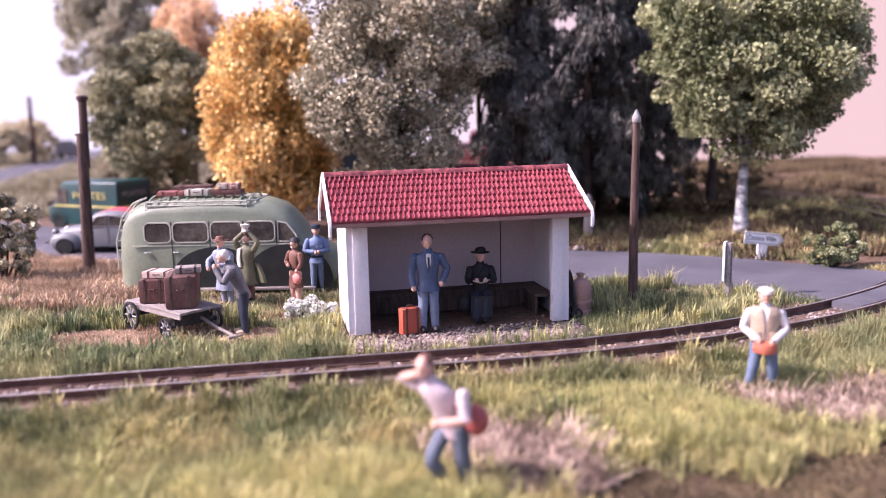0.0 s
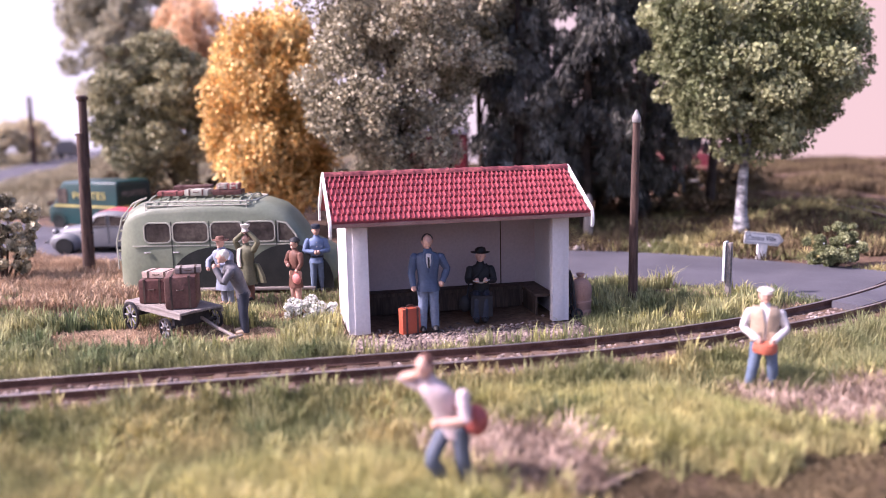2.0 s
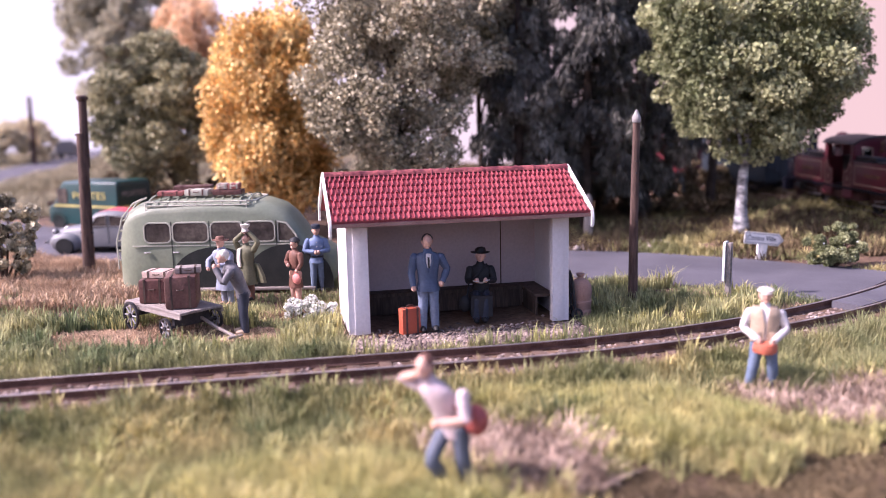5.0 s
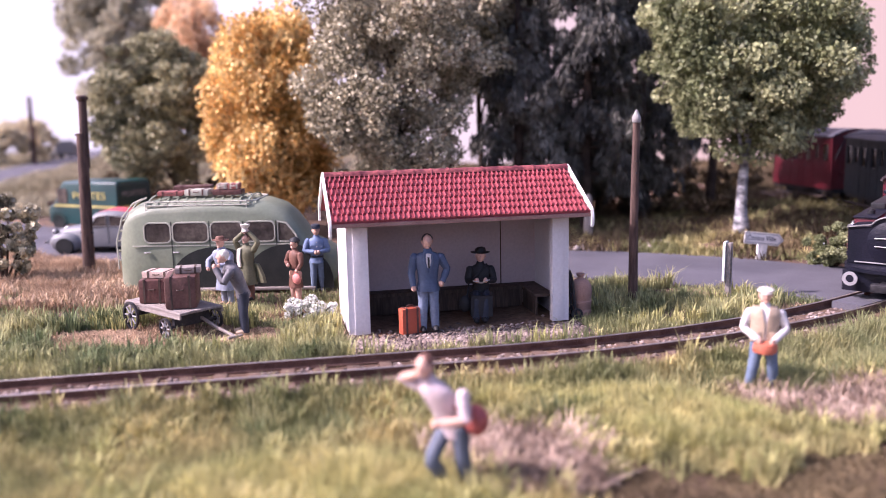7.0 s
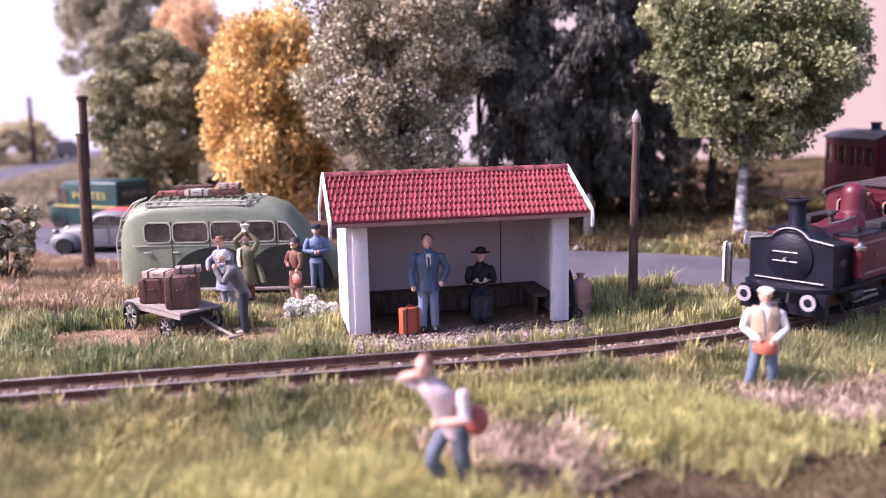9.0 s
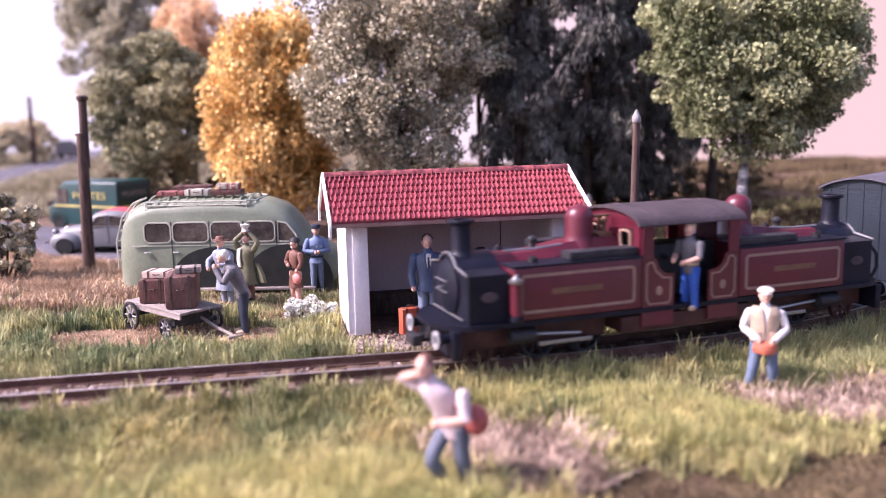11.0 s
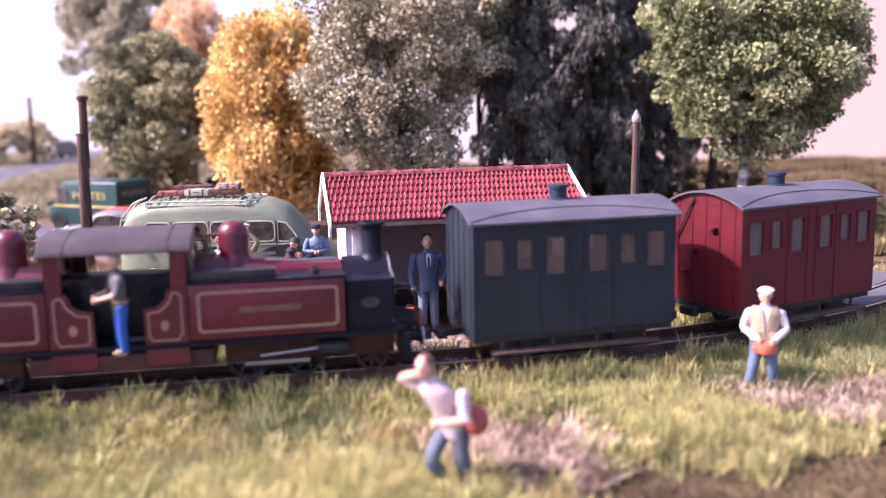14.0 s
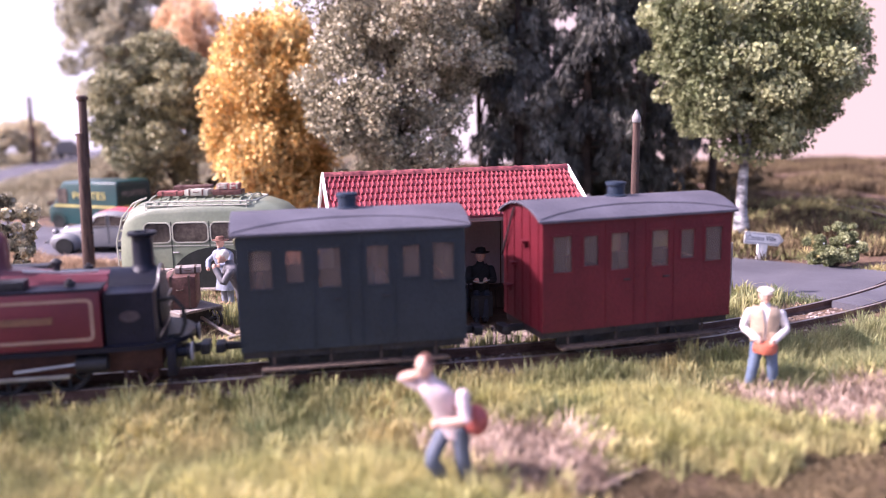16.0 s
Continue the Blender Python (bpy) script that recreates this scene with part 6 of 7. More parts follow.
    lathe(bm, (0, 0, 0), [(0.20, -0.02), (0.225, 0.06), (0.23, 0.14), (0.215, 0.16), (0.24, 0.34), (0.225, 0.36), (0.245, 0.54), (0.23, 0.66), (0.16, 0.77), (0.07, 0.82)], n=18)
    part("body", bm, M_TERRA, t)
    bm = nb()
    lathe(bm, (0, 0, 0), [(0.07, 0.81), (0.06, 0.86), (0.085, 0.88), (0.085, 0.92), (0.03, 0.94)], n=12)
    part("lid", bm, M_TERRA, t)
    p = SHELTER @ Vector((4.63, 0.22, 0))
    t = thing("hand_barrow", P(p.x, p.y, ground_z(p.x, p.y), 0, 0, 12), "black iron hand barrow leaning on the shelter wall", "barrow")
    for u in (-0.1, 0.1):
        bm = nb()
        pipe(bm, [(0.12, u, 0.08), (0.05, u, 0.8), (-0.02, u, 1.05)], 0.03, 6)
        part("rail", bm, M_IRON, t)
    for u in (-0.13, 0.13):
        bm = nb()
        lathe(bm, (0.14, u, 0.12), [(0.08, -0.025), (0.12, -0.025), (0.12, 0.025), (0.08, 0.025), (0.08, -0.025)], n=14, axis="y")
        part("wheel", bm, M_IRON, t)
    bm = nb()
    box(bm, 0.1, 0.3, -0.15, 0.15, 0.03, 0.05)
    for z in (0.3, 0.55, 0.8):
        tube(bm, (0.1 - z * 0.06, -0.1, z), (0.1 - z * 0.06, 0.1, z), 0.02, n=6)
    part("plate", bm, M_IRON, t)
    # orange suitcase before the shelter
    p = SHELTER @ Vector((1.2, -0.12, 0))
    suitcase("suitcase", "orange leather suitcase standing beside the waiting figurine", P(p.x, p.y, ground_z(p.x, p.y) + 0.02, 0, 0, 28), 0.42, 0.2, 0.52, M_ORANGE, M_LEATHER, True)


# ---- painted miniature figures, one plain mesh each ----
def limb(bm, pts, radii, n=10, mi=0, mi_end=None):
    """A rounded arm or leg through three joints, with a bend of several rings; the part past the middle may take another paint."""
    a, b, c = [Vector(p) for p in pts]
    r0, r1, r2 = radii
    line = [(a.lerp(b, u), r0 + (r1 - r0) * u) for u in (0, 0.35, 0.7, 0.92)] + [(b.lerp(c, u), r1 + (r2 - r1) * u) for u in (0.08, 0.35, 0.7, 1.0)]
    ps, rs = [tuple(p) for p, _ in line], [r for _, r in line]
    if mi_end is None:
        pipe(bm, ps, rs, n, mi)
    else:
        pipe(bm, ps[:5], rs[:5], n, mi)
        pipe(bm, ps[4:], [r * 0.86 for r in rs[4:]], n, mi_end)
    ball(bm, tuple(a), r0 * 1.04, r0 * 1.04, r0 * 1.04, n, 6, mi)


def figurine(label, m, coat, legs, skin, hat, shoe, arms, feet, skirt=None, hat_kind="cap", hair=None, tilt=(0, 0), hip=0.86, extra=None, width=1.0, extra_paint=(), size=1.0, flare=0.06, head=1.12, belt=None, nod=0.0):
    """A cast and painted figure that faces -y, one mesh; arms and feet as joint points. Arms: 0 bare, 1 long sleeves, 3 short sleeves."""
    bm = nb()
    tx, ty = tilt

    def at(z):
        f = max(0.0, z - hip) / 0.6
        return tx * f, ty * f
    rings = []
    for z, rx, ry in ((-0.10, 0.165, 0.125), (0.0, 0.175, 0.135), (0.1, 0.172, 0.13), (0.2, 0.178, 0.132), (0.3, 0.192, 0.14), (0.4, 0.212, 0.145), (0.48, 0.225, 0.14), (0.54, 0.215, 0.125), (0.585, 0.165, 0.105), (0.615, 0.09, 0.08), (0.68, 0.066, 0.068)):
        cx, cy = at(hip + z)
        rings.append([(cx + rx * width * math.cos(a), cy + ry * width * math.sin(a), hip + z) for a in (2 * math.pi * k / 18 for k in range(18))])
    loft(bm, rings, mi=0)
    if skirt:
        rr = []
        for f in (0, 0.2, 0.4, 0.6, 0.8, 1, 0.99):
            z = hip + 0.08 + (skirt - hip - 0.08) * f
            r = (0.172 + flare * f) * (0.9 if f == 0.99 else 1)
            rr.append([(r * (1 + 0.07 * f * math.cos(6 * a + 0.6)) * width * math.cos(a), r * 0.82 * (1 + 0.07 * f * math.cos(6 * a + 0.6)) * width * math.sin(a), z) for a in (2 * math.pi * k / 24 for k in range(24))])
        loft(bm, rr[::-1], mi=0)
    if belt is not None:
        loft(bm, [[(0.183 * width * math.cos(a), 0.143 * width * math.sin(a), hip + z) for a in (2 * math.pi * k / 18 for k in range(18))] for z in (0.08, 0.13)], mi=belt)
    cx, cy = at(hip + 0.79)
    cy -= nod
    hz = hip + 0.80 - nod * 0.5
    ball(bm, (cx, cy - 0.01, hz), 0.085 * head, 0.10 * head, 0.122 * head, 14, 10, mi=2)
    ball(bm, (cx, cy - 0.108 * head, hz - 0.01), 0.018, 0.026, 0.03, 7, 5, mi=2)
    ball(bm, (cx, cy - 0.075 * head, hz - 0.085 * head), 0.045, 0.035, 0.03, 8, 5, mi=2)
    for sd in (-1, 1):
        ball(bm, (cx + sd * 0.088 * head, cy + 0.005, hz - 0.005), 0.014, 0.025, 0.034, 6, 5, mi=2)
    if hair:
        ball(bm, (cx, cy + 0.02, hz + 0.035), 0.095 * head, 0.106 * head, 0.10 * head, 12, 8, mi=5)
    top = hz - 0.79 - 0.005
    k = head
    if hat_kind == "cap":
        lathe(bm, (cx, cy, top), [(0.09 * k, 0.84), (0.112 * k, 0.855), (0.122 * k, 0.885), (0.09 * k, 0.918), (0.02, 0.925)], n=14, mi=3)
        loft(bm, [[(cx + u * k, cy + v * k, top + z) for u, v in ((-0.075, -0.06), (-0.06, -0.125), (0, -0.145), (0.06, -0.125), (0.075, -0.06))] for z in (0.838, 0.854)], mi=3)
    elif hat_kind == "brim":
        lathe(bm, (cx, cy, top), [(0.10, 0.845), (0.185 * k, 0.86), (0.185 * k, 0.87), (0.105 * k, 0.878), (0.098 * k, 0.94), (0.075 * k, 0.965), (0.01, 0.955)], n=16, mi=3)
    elif hat_kind == "kepi":
        lathe(bm, (cx, cy, top), [(0.098 * k, 0.85), (0.10 * k, 0.87), (0.105 * k, 0.94), (0.095 * k, 0.955), (0.01, 0.955)], n=14, mi=3)
        box(bm, cx - 0.075, cx + 0.075, cy - 0.17, cy - 0.07, top + 0.85, top + 0.866, mi=3)
    for pts, sleeve in arms:
        limb(bm, pts, (0.082, 0.068, 0.056), 10, 0 if sleeve else 2, {0: None, 1: None, 3: 2}[sleeve])
        c = Vector(pts[2])
        d = (c - Vector(pts[1])).normalized()
        tip = c + d * 0.04
        ball(bm, tuple(tip), 0.05, 0.05, 0.058, 8, 6, mi=2)
    for pts in feet:
        limb(bm, pts, (0.112, 0.09, 0.075), 11, 1)
        c = Vector(pts[2])
        ball(bm, (c.x, c.y - 0.07, c.z + 0.0), 0.062, 0.145, 0.06, 10, 6, mi=4)
    if extra:
        extra(bm)
    for v in bm.verts:
        v.co += noise.noise_vector(v.co * 8.0) * 0.012 + noise.noise_vector(v.co * 21.0) * 0.005
    bmesh.ops.scale(bm, vec=(size, size, size), verts=bm.verts)
    return lone("figurine", bm, [coat, legs, skin, hat, shoe, hair or hat] + list(extra_paint), m, label, "figurine", "miniature figures")


STAND = [((-0.09, 0, 0.84), (-0.1, -0.02, 0.46), (-0.11, 0, 0.06)), ((0.09, 0, 0.84), (0.1, -0.02, 0.46), (0.12, 0, 0.06))]


def spot(x, y, rz=0.0, dz=0.0, k=1.0):
    return P(x, y, ground_z(x, y) + dz, 0, 0, rz) @ Matrix.Diagonal((k, k, k, 1))


def build_figures():
    paint = lambda n, c, v=0.12: mat(n, c, rough=0.6, var=v, scale=4, fine=25, bump=0.15)
    skin, blue, steel, navy = paint("flesh_paint", (0.60, 0.36, 0.28)), paint("blue_coat_paint", (0.065, 0.09, 0.15)), paint("pale_blue_paint", (0.15, 0.185, 0.26)), paint("navy_paint", (0.025, 0.03, 0.045))
    black, grey, denim, olive = paint("black_cloth_paint", (0.02, 0.02, 0.022)), paint("grey_jumper_paint", (0.12, 0.115, 0.125)), paint("denim_paint", (0.12, 0.16, 0.23)), paint("olive_paint", (0.13, 0.125, 0.075))
    brown, white, beige, bright = paint("brown_dress_paint", (0.15, 0.07, 0.05)), paint("white_shirt_paint", (0.58, 0.54, 0.53)), paint("beige_vest_paint", (0.38, 0.29, 0.21)), paint("uniform_blue_paint", (0.14, 0.19, 0.31))
    pink, hairw, hairb, silver = paint("pink_bag_paint", (0.55, 0.20, 0.17)), paint("white_hair_paint", (0.6, 0.56, 0.5)), paint("fair_hair_paint", (0.45, 0.33, 0.2)), paint("greyblue_coat_paint", (0.22, 0.24, 0.30))
    orange, deepblue = paint("orange_bag_paint", (0.42, 0.12, 0.07)), paint("bright_blue_paint", (0.03, 0.09, 0.36))
    down = lambda s, y=0.0: ((s * 0.235, 0, 1.37), (s * 0.30, 0.0 + y, 1.10), (s * 0.27, -0.06 + y, 0.86))
    fold = lambda s: ((s * 0.225, 0, 1.37), (s * 0.32, -0.04, 1.13), (s * 0.07, -0.2, 1.10))
    p = SHELTER @ Vector((1.58, -0.10, 0))

    def lapels(b):
        loft(b, [[(-0.045, -0.158, z), (0.045, -0.158, z), (0.02, -0.12, z), (-0.02, -0.12, z)] for z in (1.2, 1.38, 1.46)], mi=6)
        loft(b, [[(-0.017, -0.17, z), (0.017, -0.17, z), (0.012, -0.15, z), (-0.012, -0.15, z)] for z in (1.2, 1.40)], mi=3)
        for s in (-1, 1):
            pipe(b, [(s * 0.012, -0.16, 1.12), (s * 0.07, -0.162, 1.3), (s * 0.075, -0.12, 1.46)], [0.012, 0.028, 0.02], 6, mi=0)
    figurine("painted figurine of a waiting traveller in a blue coat", spot(p.x, p.y, 8, 0.03, 1.09), blue, steel, skin, black, black, [(down(-1), 1), (((0.235, 0, 1.37), (0.36, 0.02, 1.14), (0.25, -0.06, 0.92)), 1)], STAND, skirt=0.76, hat_kind="none", hair=black, extra=lapels, extra_paint=(white,), width=1.06, flare=0.03)
    p = SHELTER @ Vector((2.86, 0.72, 0))
    sit = [((-0.1, -0.05, 0.50), (-0.11, -0.42, 0.50), (-0.12, -0.46, 0.06)), ((0.1, -0.05, 0.50), (0.1, -0.42, 0.5), (0.06, -0.46, 0.06))]
    seat = thing("stool", P(p.x, p.y, ground_z(p.x, p.y) + 0.02), "dark low stool inside the shelter", "stool")
    bm = nb()
    box(bm, -0.2, 0.2, -0.16, 0.2, 0.36, 0.41, 0.01)
    part("seat", bm, M_DARKWOOD, seat)
    for u, v in ((-0.16, -0.12), (0.16, -0.12), (-0.16, 0.16), (0.16, 0.16)):
        bm = nb()
        tube(bm, (u, v, 0), (u, v, 0.36), 0.02, n=6)
        part("leg", bm, M_DARKWOOD, seat)

    def papers(b):
        loft(b, [[(-0.17, -0.40, 0.86), (0.0, -0.42, 0.82), (0.17, -0.40, 0.87), (0.17, -0.22, 0.80), (0.0, -0.24, 0.76), (-0.17, -0.22, 0.79)], [(-0.17, -0.40, 0.872), (0.0, -0.42, 0.832), (0.17, -0.40, 0.882), (0.17, -0.22, 0.812), (0.0, -0.24, 0.772), (-0.17, -0.22, 0.802)]], mi=6)
        ball(b, (-0.34, -0.3, 0.36), 0.14, 0.09, 0.17, 12, 8, mi=0)
        pipe(b, [(-0.3, -0.28, 0.5), (-0.24, -0.2, 0.8), (0.06, -0.16, 1.05), (0.12, -0.06, 1.15)], 0.018, 6, mi=0)
        loft(b, [[(-0.22, -0.50, z), (0.22, -0.50, z), (0.24, -0.05, z), (-0.24, -0.05, z)] for z in (0.12, 0.4, 0.56)], mi=0)
    figurine("painted figurine in black seated with a white paper", spot(p.x, p.y, 0, 0.03), black, navy, skin, black, black, [(((-0.22, 0, 1.02), (-0.28, -0.1, 0.8), (-0.12, -0.28, 0.84)), 1), (((0.22, 0, 1.02), (0.28, -0.1, 0.8), (0.12, -0.28, 0.84)), 1)], sit, hat_kind="brim", hip=0.52, extra=papers, extra_paint=(white,))
    # round the cart and the bus
    figurine("painted figurine of a white-haired porter bending to the cart", spot(-4.02, 17.25, -70), grey, navy, skin, hairw, beige, [(((-0.23, -0.26, 1.33), (-0.27, -0.38, 1.10), (-0.10, -0.48, 1.36)), 1), (((0.23, -0.26, 1.33), (0.24, -0.40, 1.12), (0.04, -0.52, 1.40)), 1)], STAND, hat_kind="none", hair=hairw, tilt=(0, -0.22), width=1.1, size=0.99, nod=0.07)
    figurine("painted figurine in a grey-blue coat and brimmed hat", spot(-5.0, 19.95, -30), silver, silver, skin, brown, skin, [(((-0.23, -0.1, 1.34), (-0.42, -0.2, 1.16), (-0.26, -0.38, 1.02)), 1), (((0.23, -0.1, 1.34), (0.36, -0.26, 1.16), (0.2, -0.42, 1.12)), 1)], STAND, skirt=0.44, hat_kind="brim", width=1.42, tilt=(0, -0.12), size=0.9, flare=0.05)

    def load(b):
        lathe(b, (0.06, -0.08, 1.84), [(0.05, 0), (0.10, 0.02), (0.075, 0.10), (0.12, 0.16), (0.13, 0.2), (0.05, 0.2)], n=12, mi=6)
        loft(b, [[(-0.20 + w, -0.17, z), (-0.09 + w, -0.19, z), (-0.09 + w, -0.13, z), (-0.2 + w, -0.11, z)] for z, w in ((0.92, 0.02), (1.15, 0.0), (1.4, 0.04))], mi=6)
        loft(b, [[(0.1, 0.1, z), (0.3 + w, 0.0, z), (0.34 + w, 0.06, z), (0.14, 0.16, z)] for z, w in ((0.5, 0.2), (0.7, 0.16), (1.0, 0.0))], mi=0)
    figurine("painted figurine in an olive coat lifting a pale cup", spot(-4.62, 20.4, -24), olive, brown, skin, brown, black, [(((0.23, 0, 1.37), (0.40, -0.02, 1.58), (0.14, -0.06, 1.84)), 1), (((-0.23, 0, 1.37), (-0.26, -0.12, 1.6), (0.0, -0.1, 1.82)), 1)], STAND, skirt=0.46, hat_kind="none", hair=brown, extra=load, extra_paint=(hairw,), width=1.08, size=0.9, flare=0.09)

    def bag(b):
        ball(b, (0.24, -0.16, 0.74), 0.16, 0.09, 0.15, 14, 8, mi=6)
        pipe(b, [(0.14, -0.16, 0.86), (0.22, -0.14, 1.02), (0.32, -0.16, 0.86)], 0.016, 6, mi=6)
        lathe(b, (0, 0.02, 1.71), [(0.12, 0.0), (0.15, 0.02), (0.12, 0.08), (0.06, 0.115), (0.01, 0.12)], n=12, mi=5)
    figurine("painted figurine in a brown dress carrying a pink bag", spot(-3.42, 20.0, -42, 0.0, 0.85), brown, skin, skin, black, brown, [(fold(-1), 1), (((0.23, 0, 1.37), (0.31, -0.04, 1.14), (0.26, -0.14, 0.98)), 1)], STAND, skirt=0.46, hat_kind="none", hair=black, extra=bag, extra_paint=(pink,), width=0.94, belt=5)

    def tunic(b):
        for z in (1.0, 1.12, 1.24, 1.36):
            ball(b, (0, -0.155, z), 0.014, 0.014, 0.014, 6, 5, mi=6)
        for s in (-1, 1):
            box(b, s * 0.11 - 0.045, s * 0.11 + 0.045, -0.158, -0.14, 1.2, 1.28, mi=0)
    figurine("painted figurine of a guard in a blue uniform and kepi", spot(-3.1, 21.3, 10, 0.0, 0.92), bright, denim, skin, navy, black, [(fold(-1), 1), (fold(1), 1)], STAND, skirt=0.8, hat_kind="kepi", extra=tunic, extra_paint=(hairw,), belt=3, flare=0.03)
    # in the field
    figurine("painted figurine in white shirt and beige vest with orange bag", spot(5.2, 13.9, -14, 0.02, 1.0), white, denim, skin, hairw, brown, [(((-0.24, 0, 1.36), (-0.33, -0.02, 1.12), (-0.12, -0.25, 0.98)), 1), (((0.24, 0, 1.36), (0.34, -0.02, 1.12), (0.12, -0.25, 0.96)), 1)],
             [((-0.1, 0, 0.84), (-0.16, -0.04, 0.46), (-0.24, 0.0, 0.06)), ((0.1, 0, 0.84), (0.14, -0.02, 0.46), (0.16, 0.04, 0.06))], width=0.98, hat_kind="cap", extra=vest, extra_paint=(beige, orange), size=1.0, head=1.12)

    def sack(b):
        ball(b, (0.27, 0.06, 0.98), 0.17, 0.14, 0.19, 14, 9, mi=6)
        pipe(b, [(0.22, 0.0, 1.1), (0.05, -0.2, 1.2), (-0.12, -0.16, 1.36)], 0.022, 6, mi=6)
    figurine("painted figurine striding with a red sack, one arm raised", P(0.08, 10.3, ground_z(0.05, 10.3), 0, 0, -32) @ Matrix.Diagonal((1.03, 1.03, 1.03, 1)), paint("pinkish_shirt_paint", (0.52, 0.42, 0.43)), paint("slate_trouser_paint", (0.09, 0.105, 0.14)), skin, brown, navy,
             [(((-0.23, -0.16, 1.34), (-0.56, -0.24, 1.46), (-0.24, -0.36, 1.58)), 3), (((0.22, -0.14, 1.32), (0.30, -0.2, 1.06), (0.02, -0.36, 1.02)), 3)],
             [((-0.1, 0, 0.84), (-0.16, -0.26, 0.52), (-0.1, -0.02, 0.12)), ((0.1, 0, 0.84), (0.12, 0.0, 0.46), (0.14, 0.14, 0.07))], hat_kind="none", hair=brown, tilt=(-0.15, -0.22), width=1.02, extra=sack, extra_paint=(paint("dark_red_sack_paint", (0.36, 0.09, 0.08)),))
    return figurine("painted driver figurine leaning in the cab doorway", Matrix(), grey, deepblue, skin, beige, beige, [(((-0.23, -0.03, 1.37), (-0.28, -0.1, 1.12), (-0.16, -0.36, 1.06)), 3), (((0.23, -0.03, 1.37), (0.28, -0.12, 1.12), (0.1, -0.4, 1.04)), 3)], STAND, hat_kind="none", hair=hairb, size=0.86, belt=3, tilt=(0, -0.04))


def vest(b):
    """A bag held in front, the two halves of a waistcoat and an open collar."""
    lathe(b, (0.0, -0.2, 0.74), [(0.10, 0.0), (0.18, 0.03), (0.20, 0.11), (0.18, 0.18), (0.1, 0.2)], n=16, mi=7)
    for s in (-1, 1):
        loft(b, [[(s * max(0.015, 0.2 * (z - 1.15)), -0.165 * k, z), (s * 0.14 * k, -0.155 * k, z), (s * 0.22 * k, -0.08 * k, z), (s * 0.225 * k, 0.08, z), (s * 0.13 * k, 0.1, z), (s * 0.06, -0.08, z)] for z, k in ((0.92, 1.0), (1.05, 1.0), (1.2, 1.02), (1.32, 1.04), (1.42, 1.0), (1.475, 0.8))], mi=6)
        box(b, s * 0.11 - 0.045, s * 0.11 + 0.045, -0.175, -0.15, 1.0, 1.09, 0.01, mi=6)
    loft(b, [[(-0.215, 0.06, z), (0.215, 0.06, z), (0.16, 0.16, z), (-0.16, 0.16, z)] for z in (0.92, 1.2, 1.42)], mi=6)


# leaves of the other far trees, lightened in colour to imitate haze
M_LEAF_HAZED = mat("hazed_autumn_leaf", (0.68, 0.46, 0.27), (0.86, 0.66, 0.44), rough=0.8, scale=0.5, fine=4, rnd="island", amount=0.3, through_light=0.3, bump=0)
M_LEAF_HAZED2 = mat("hazed_olive_leaf", (0.62, 0.54, 0.38), (0.8, 0.74, 0.56), rough=0.8, scale=0.5, fine=4, rnd="island", amount=0.3, through_light=0.3, bump=0)
M_DARKGLASSPAINT = mat("dark_window", (0.035, 0.03, 0.028), (0.09, 0.075, 0.065), rough=0.12, scale=2.5, fine=12, var=0.3, bump=0.0, spec=0.5)
M_GREYCAP = mat("grey_cap", (0.26, 0.25, 0.24), rough=0.7, var=0.15)
M_INK = mat("sign_ink", (0.03, 0.035, 0.06), rough=0.6, var=0.1)
M_PALESTONE = mat("pale_stone", (0.38, 0.32, 0.28), rough=0.8, var=0.12)

build_ground()
build_road()
build_backdrop()
build_bus()
build_small_car()
build_van()
build_far_truck()
build_cart()
build_posts()
DRIVER = build_figures()
DRIVER_SEAT = P(-0.02, 0.88, 0.645, 0, 0, 112)
LOCO = build_loco()
GREEN_CAR = build_carriage("green_carriage", "dark blue-green four-wheeled passenger carriage", M_BLUECAR, False)
RED_CAR = build_carriage("red_carriage", "carmine red four-wheeled passenger carriage", M_REDCAR)
build_plants()
build_grass()
build_ballast()
stones("roadside_rocks", [(random.uniform(3.4, 7.0), 27.2 + random.gauss(0, 0.35), -0.1 + random.uniform(-0.03, 0.06), random.uniform(0.07, 0.2)) for _ in range(220)], "pale rocks along the far side of the road", M_PALESTONE)
build_track()
build_shelter()

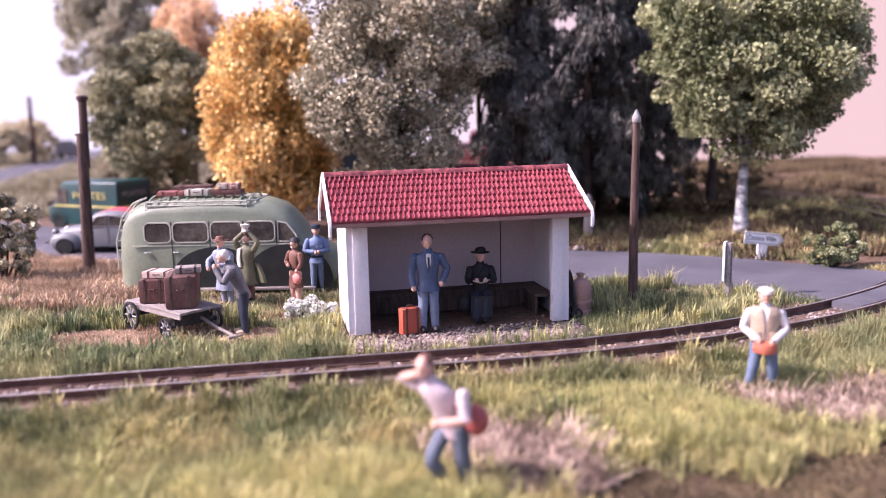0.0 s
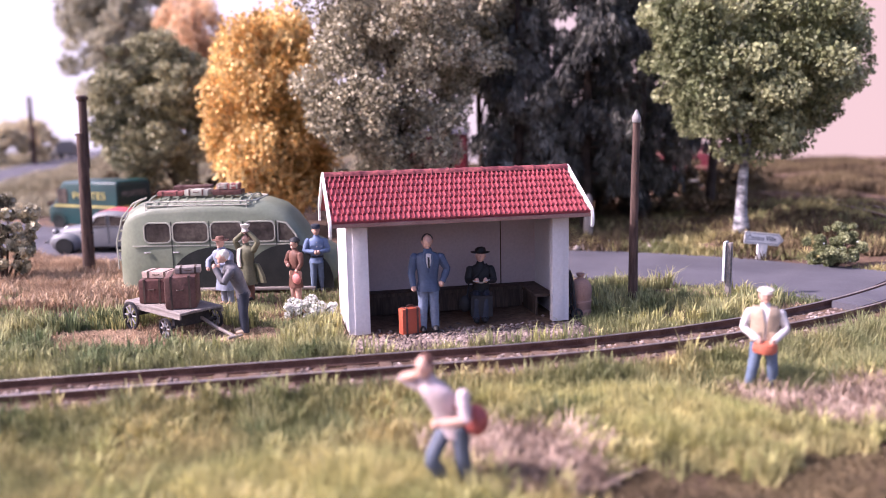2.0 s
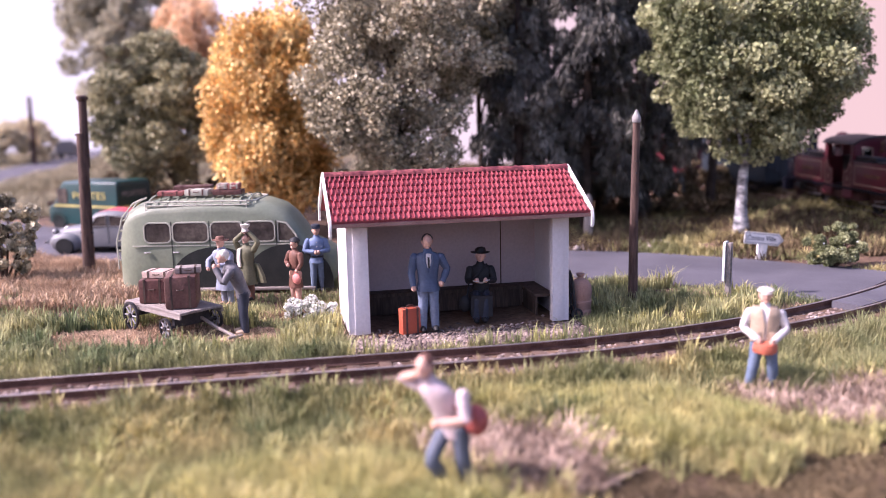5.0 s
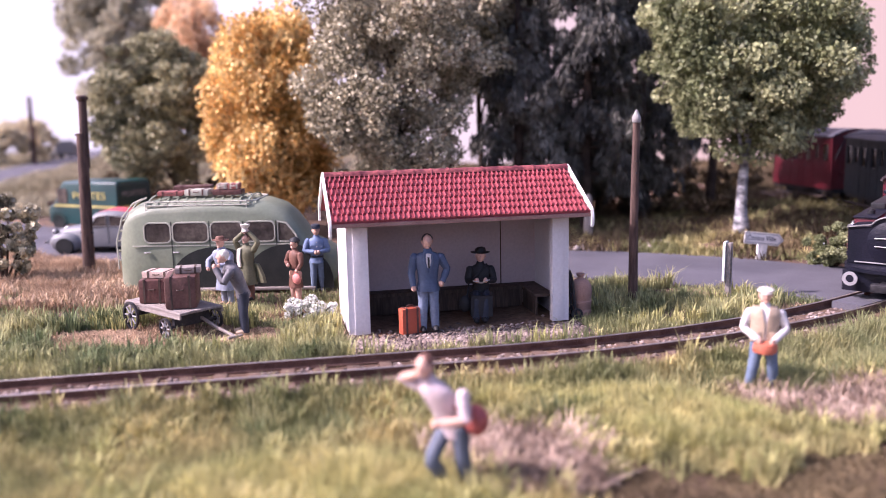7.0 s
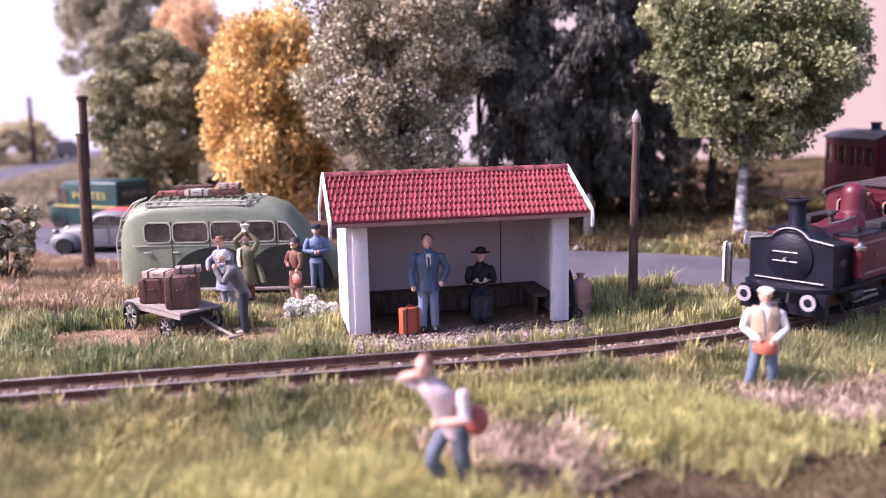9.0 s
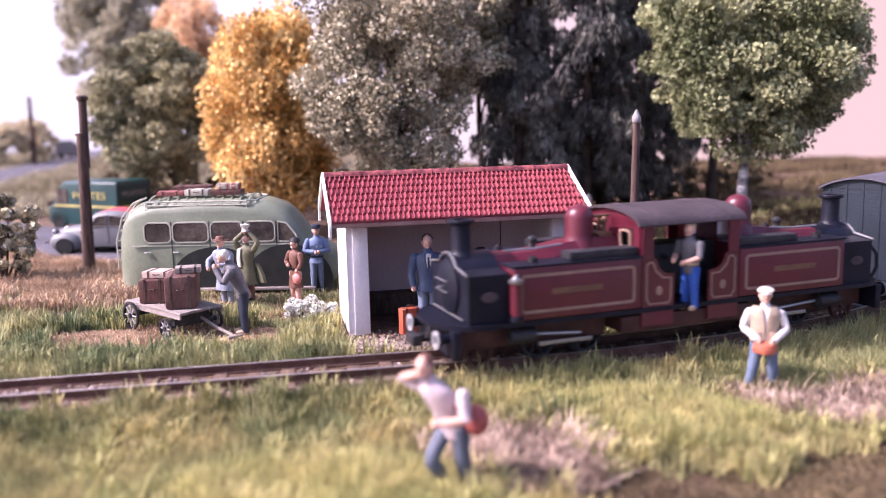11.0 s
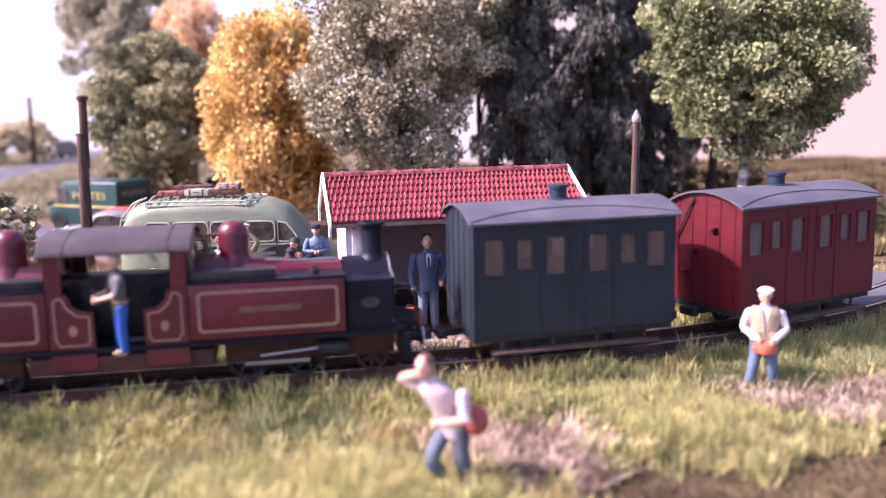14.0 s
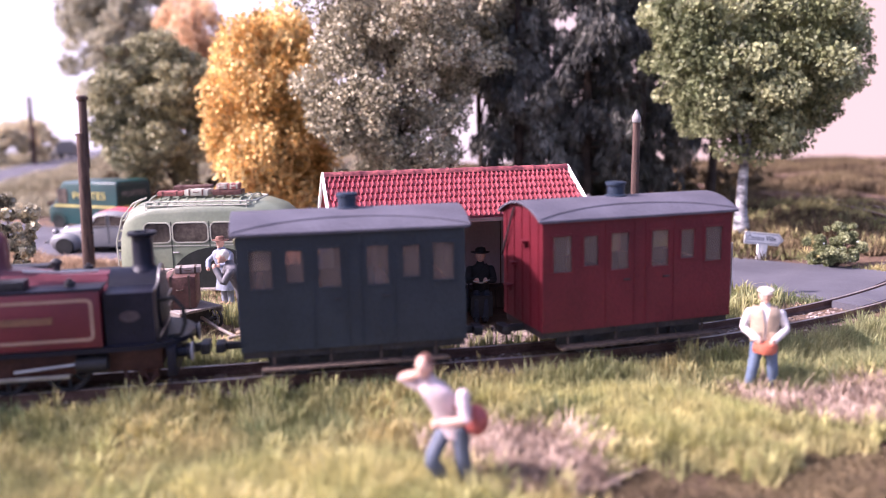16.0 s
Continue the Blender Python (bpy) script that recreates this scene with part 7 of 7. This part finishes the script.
TRAIN_RUN = [(0.0, -43.0), (1.0, -38.9), (2.0, -34.9), (3.0, -31.0), (3.5, -29.1), (4.0, -27.2), (4.5, -25.0), (5.5, -20.3), (6.5, -15.6), (7.0, -13.6), (7.5, -12.85), (8.0, -12.2), (8.5, -11.42), (9.0, -10.28), (9.5, -8.7),
             (10.5, -5.1), (11.5, -1.66), (12.0, -0.03), (12.5, 1.64), (13.0, 3.25), (13.5, 4.85), (14.0, 5.98), (14.5, 6.9), (15.0, 7.78), (15.5, 8.95), (16.0, 9.64)]


def train_at(t):
    ts, ss = zip(*TRAIN_RUN)
    i = max(1, min(len(ts) - 1, int(np.searchsorted(ts, t, "right"))))
    k0, k1 = i - 1, i
    h = ts[k1] - ts[k0]

    def slope(k):
        a, b = max(0, k - 1), min(len(ts) - 1, k + 1)
        return (ss[b] - ss[a]) / (ts[b] - ts[a])
    u = (t - ts[k0]) / h
    return ((2 * u ** 3 - 3 * u ** 2 + 1) * ss[k0] + (u ** 3 - 2 * u ** 2 + u) * h * slope(k0) + (-2 * u ** 3 + 3 * u ** 2) * ss[k1] + (u ** 3 - u ** 2) * h * slope(k1))


def on_rails(s, half):
    """The pose of a vehicle whose bogies stand half metres before and behind s."""
    f, r = on_track(s + half), on_track(s - half)
    d = (f - r).normalized()
    left = Vector((0, 0, 1)).cross(d).normalized()
    up = d.cross(left)
    m = Matrix((d, left, up)).transposed().to_4x4()
    m.translation = (f + r) / 2 * S
    return m


def motions():
    steps = [k * 0.1 for k in range(161)]
    for ob, back, half in ((LOCO, 0.0, 2.3), (DRIVER, 0.0, 2.3), (GREEN_CAR, -7.22, 0.85), (RED_CAR, -11.99, 0.85)):
        seat = DRIVER_SEAT if ob is DRIVER else Matrix()
        walk(ob, [(t, on_rails(train_at(t) + back, half) @ seat) for t in steps])
    for ob, x, y, r in WHEELS:
        walk(ob, [(t, P(x, y, r) @ Euler((0, (train_at(t) - train_at(0)) / r, 0)).to_matrix().to_4x4()) for t in steps])


motions()
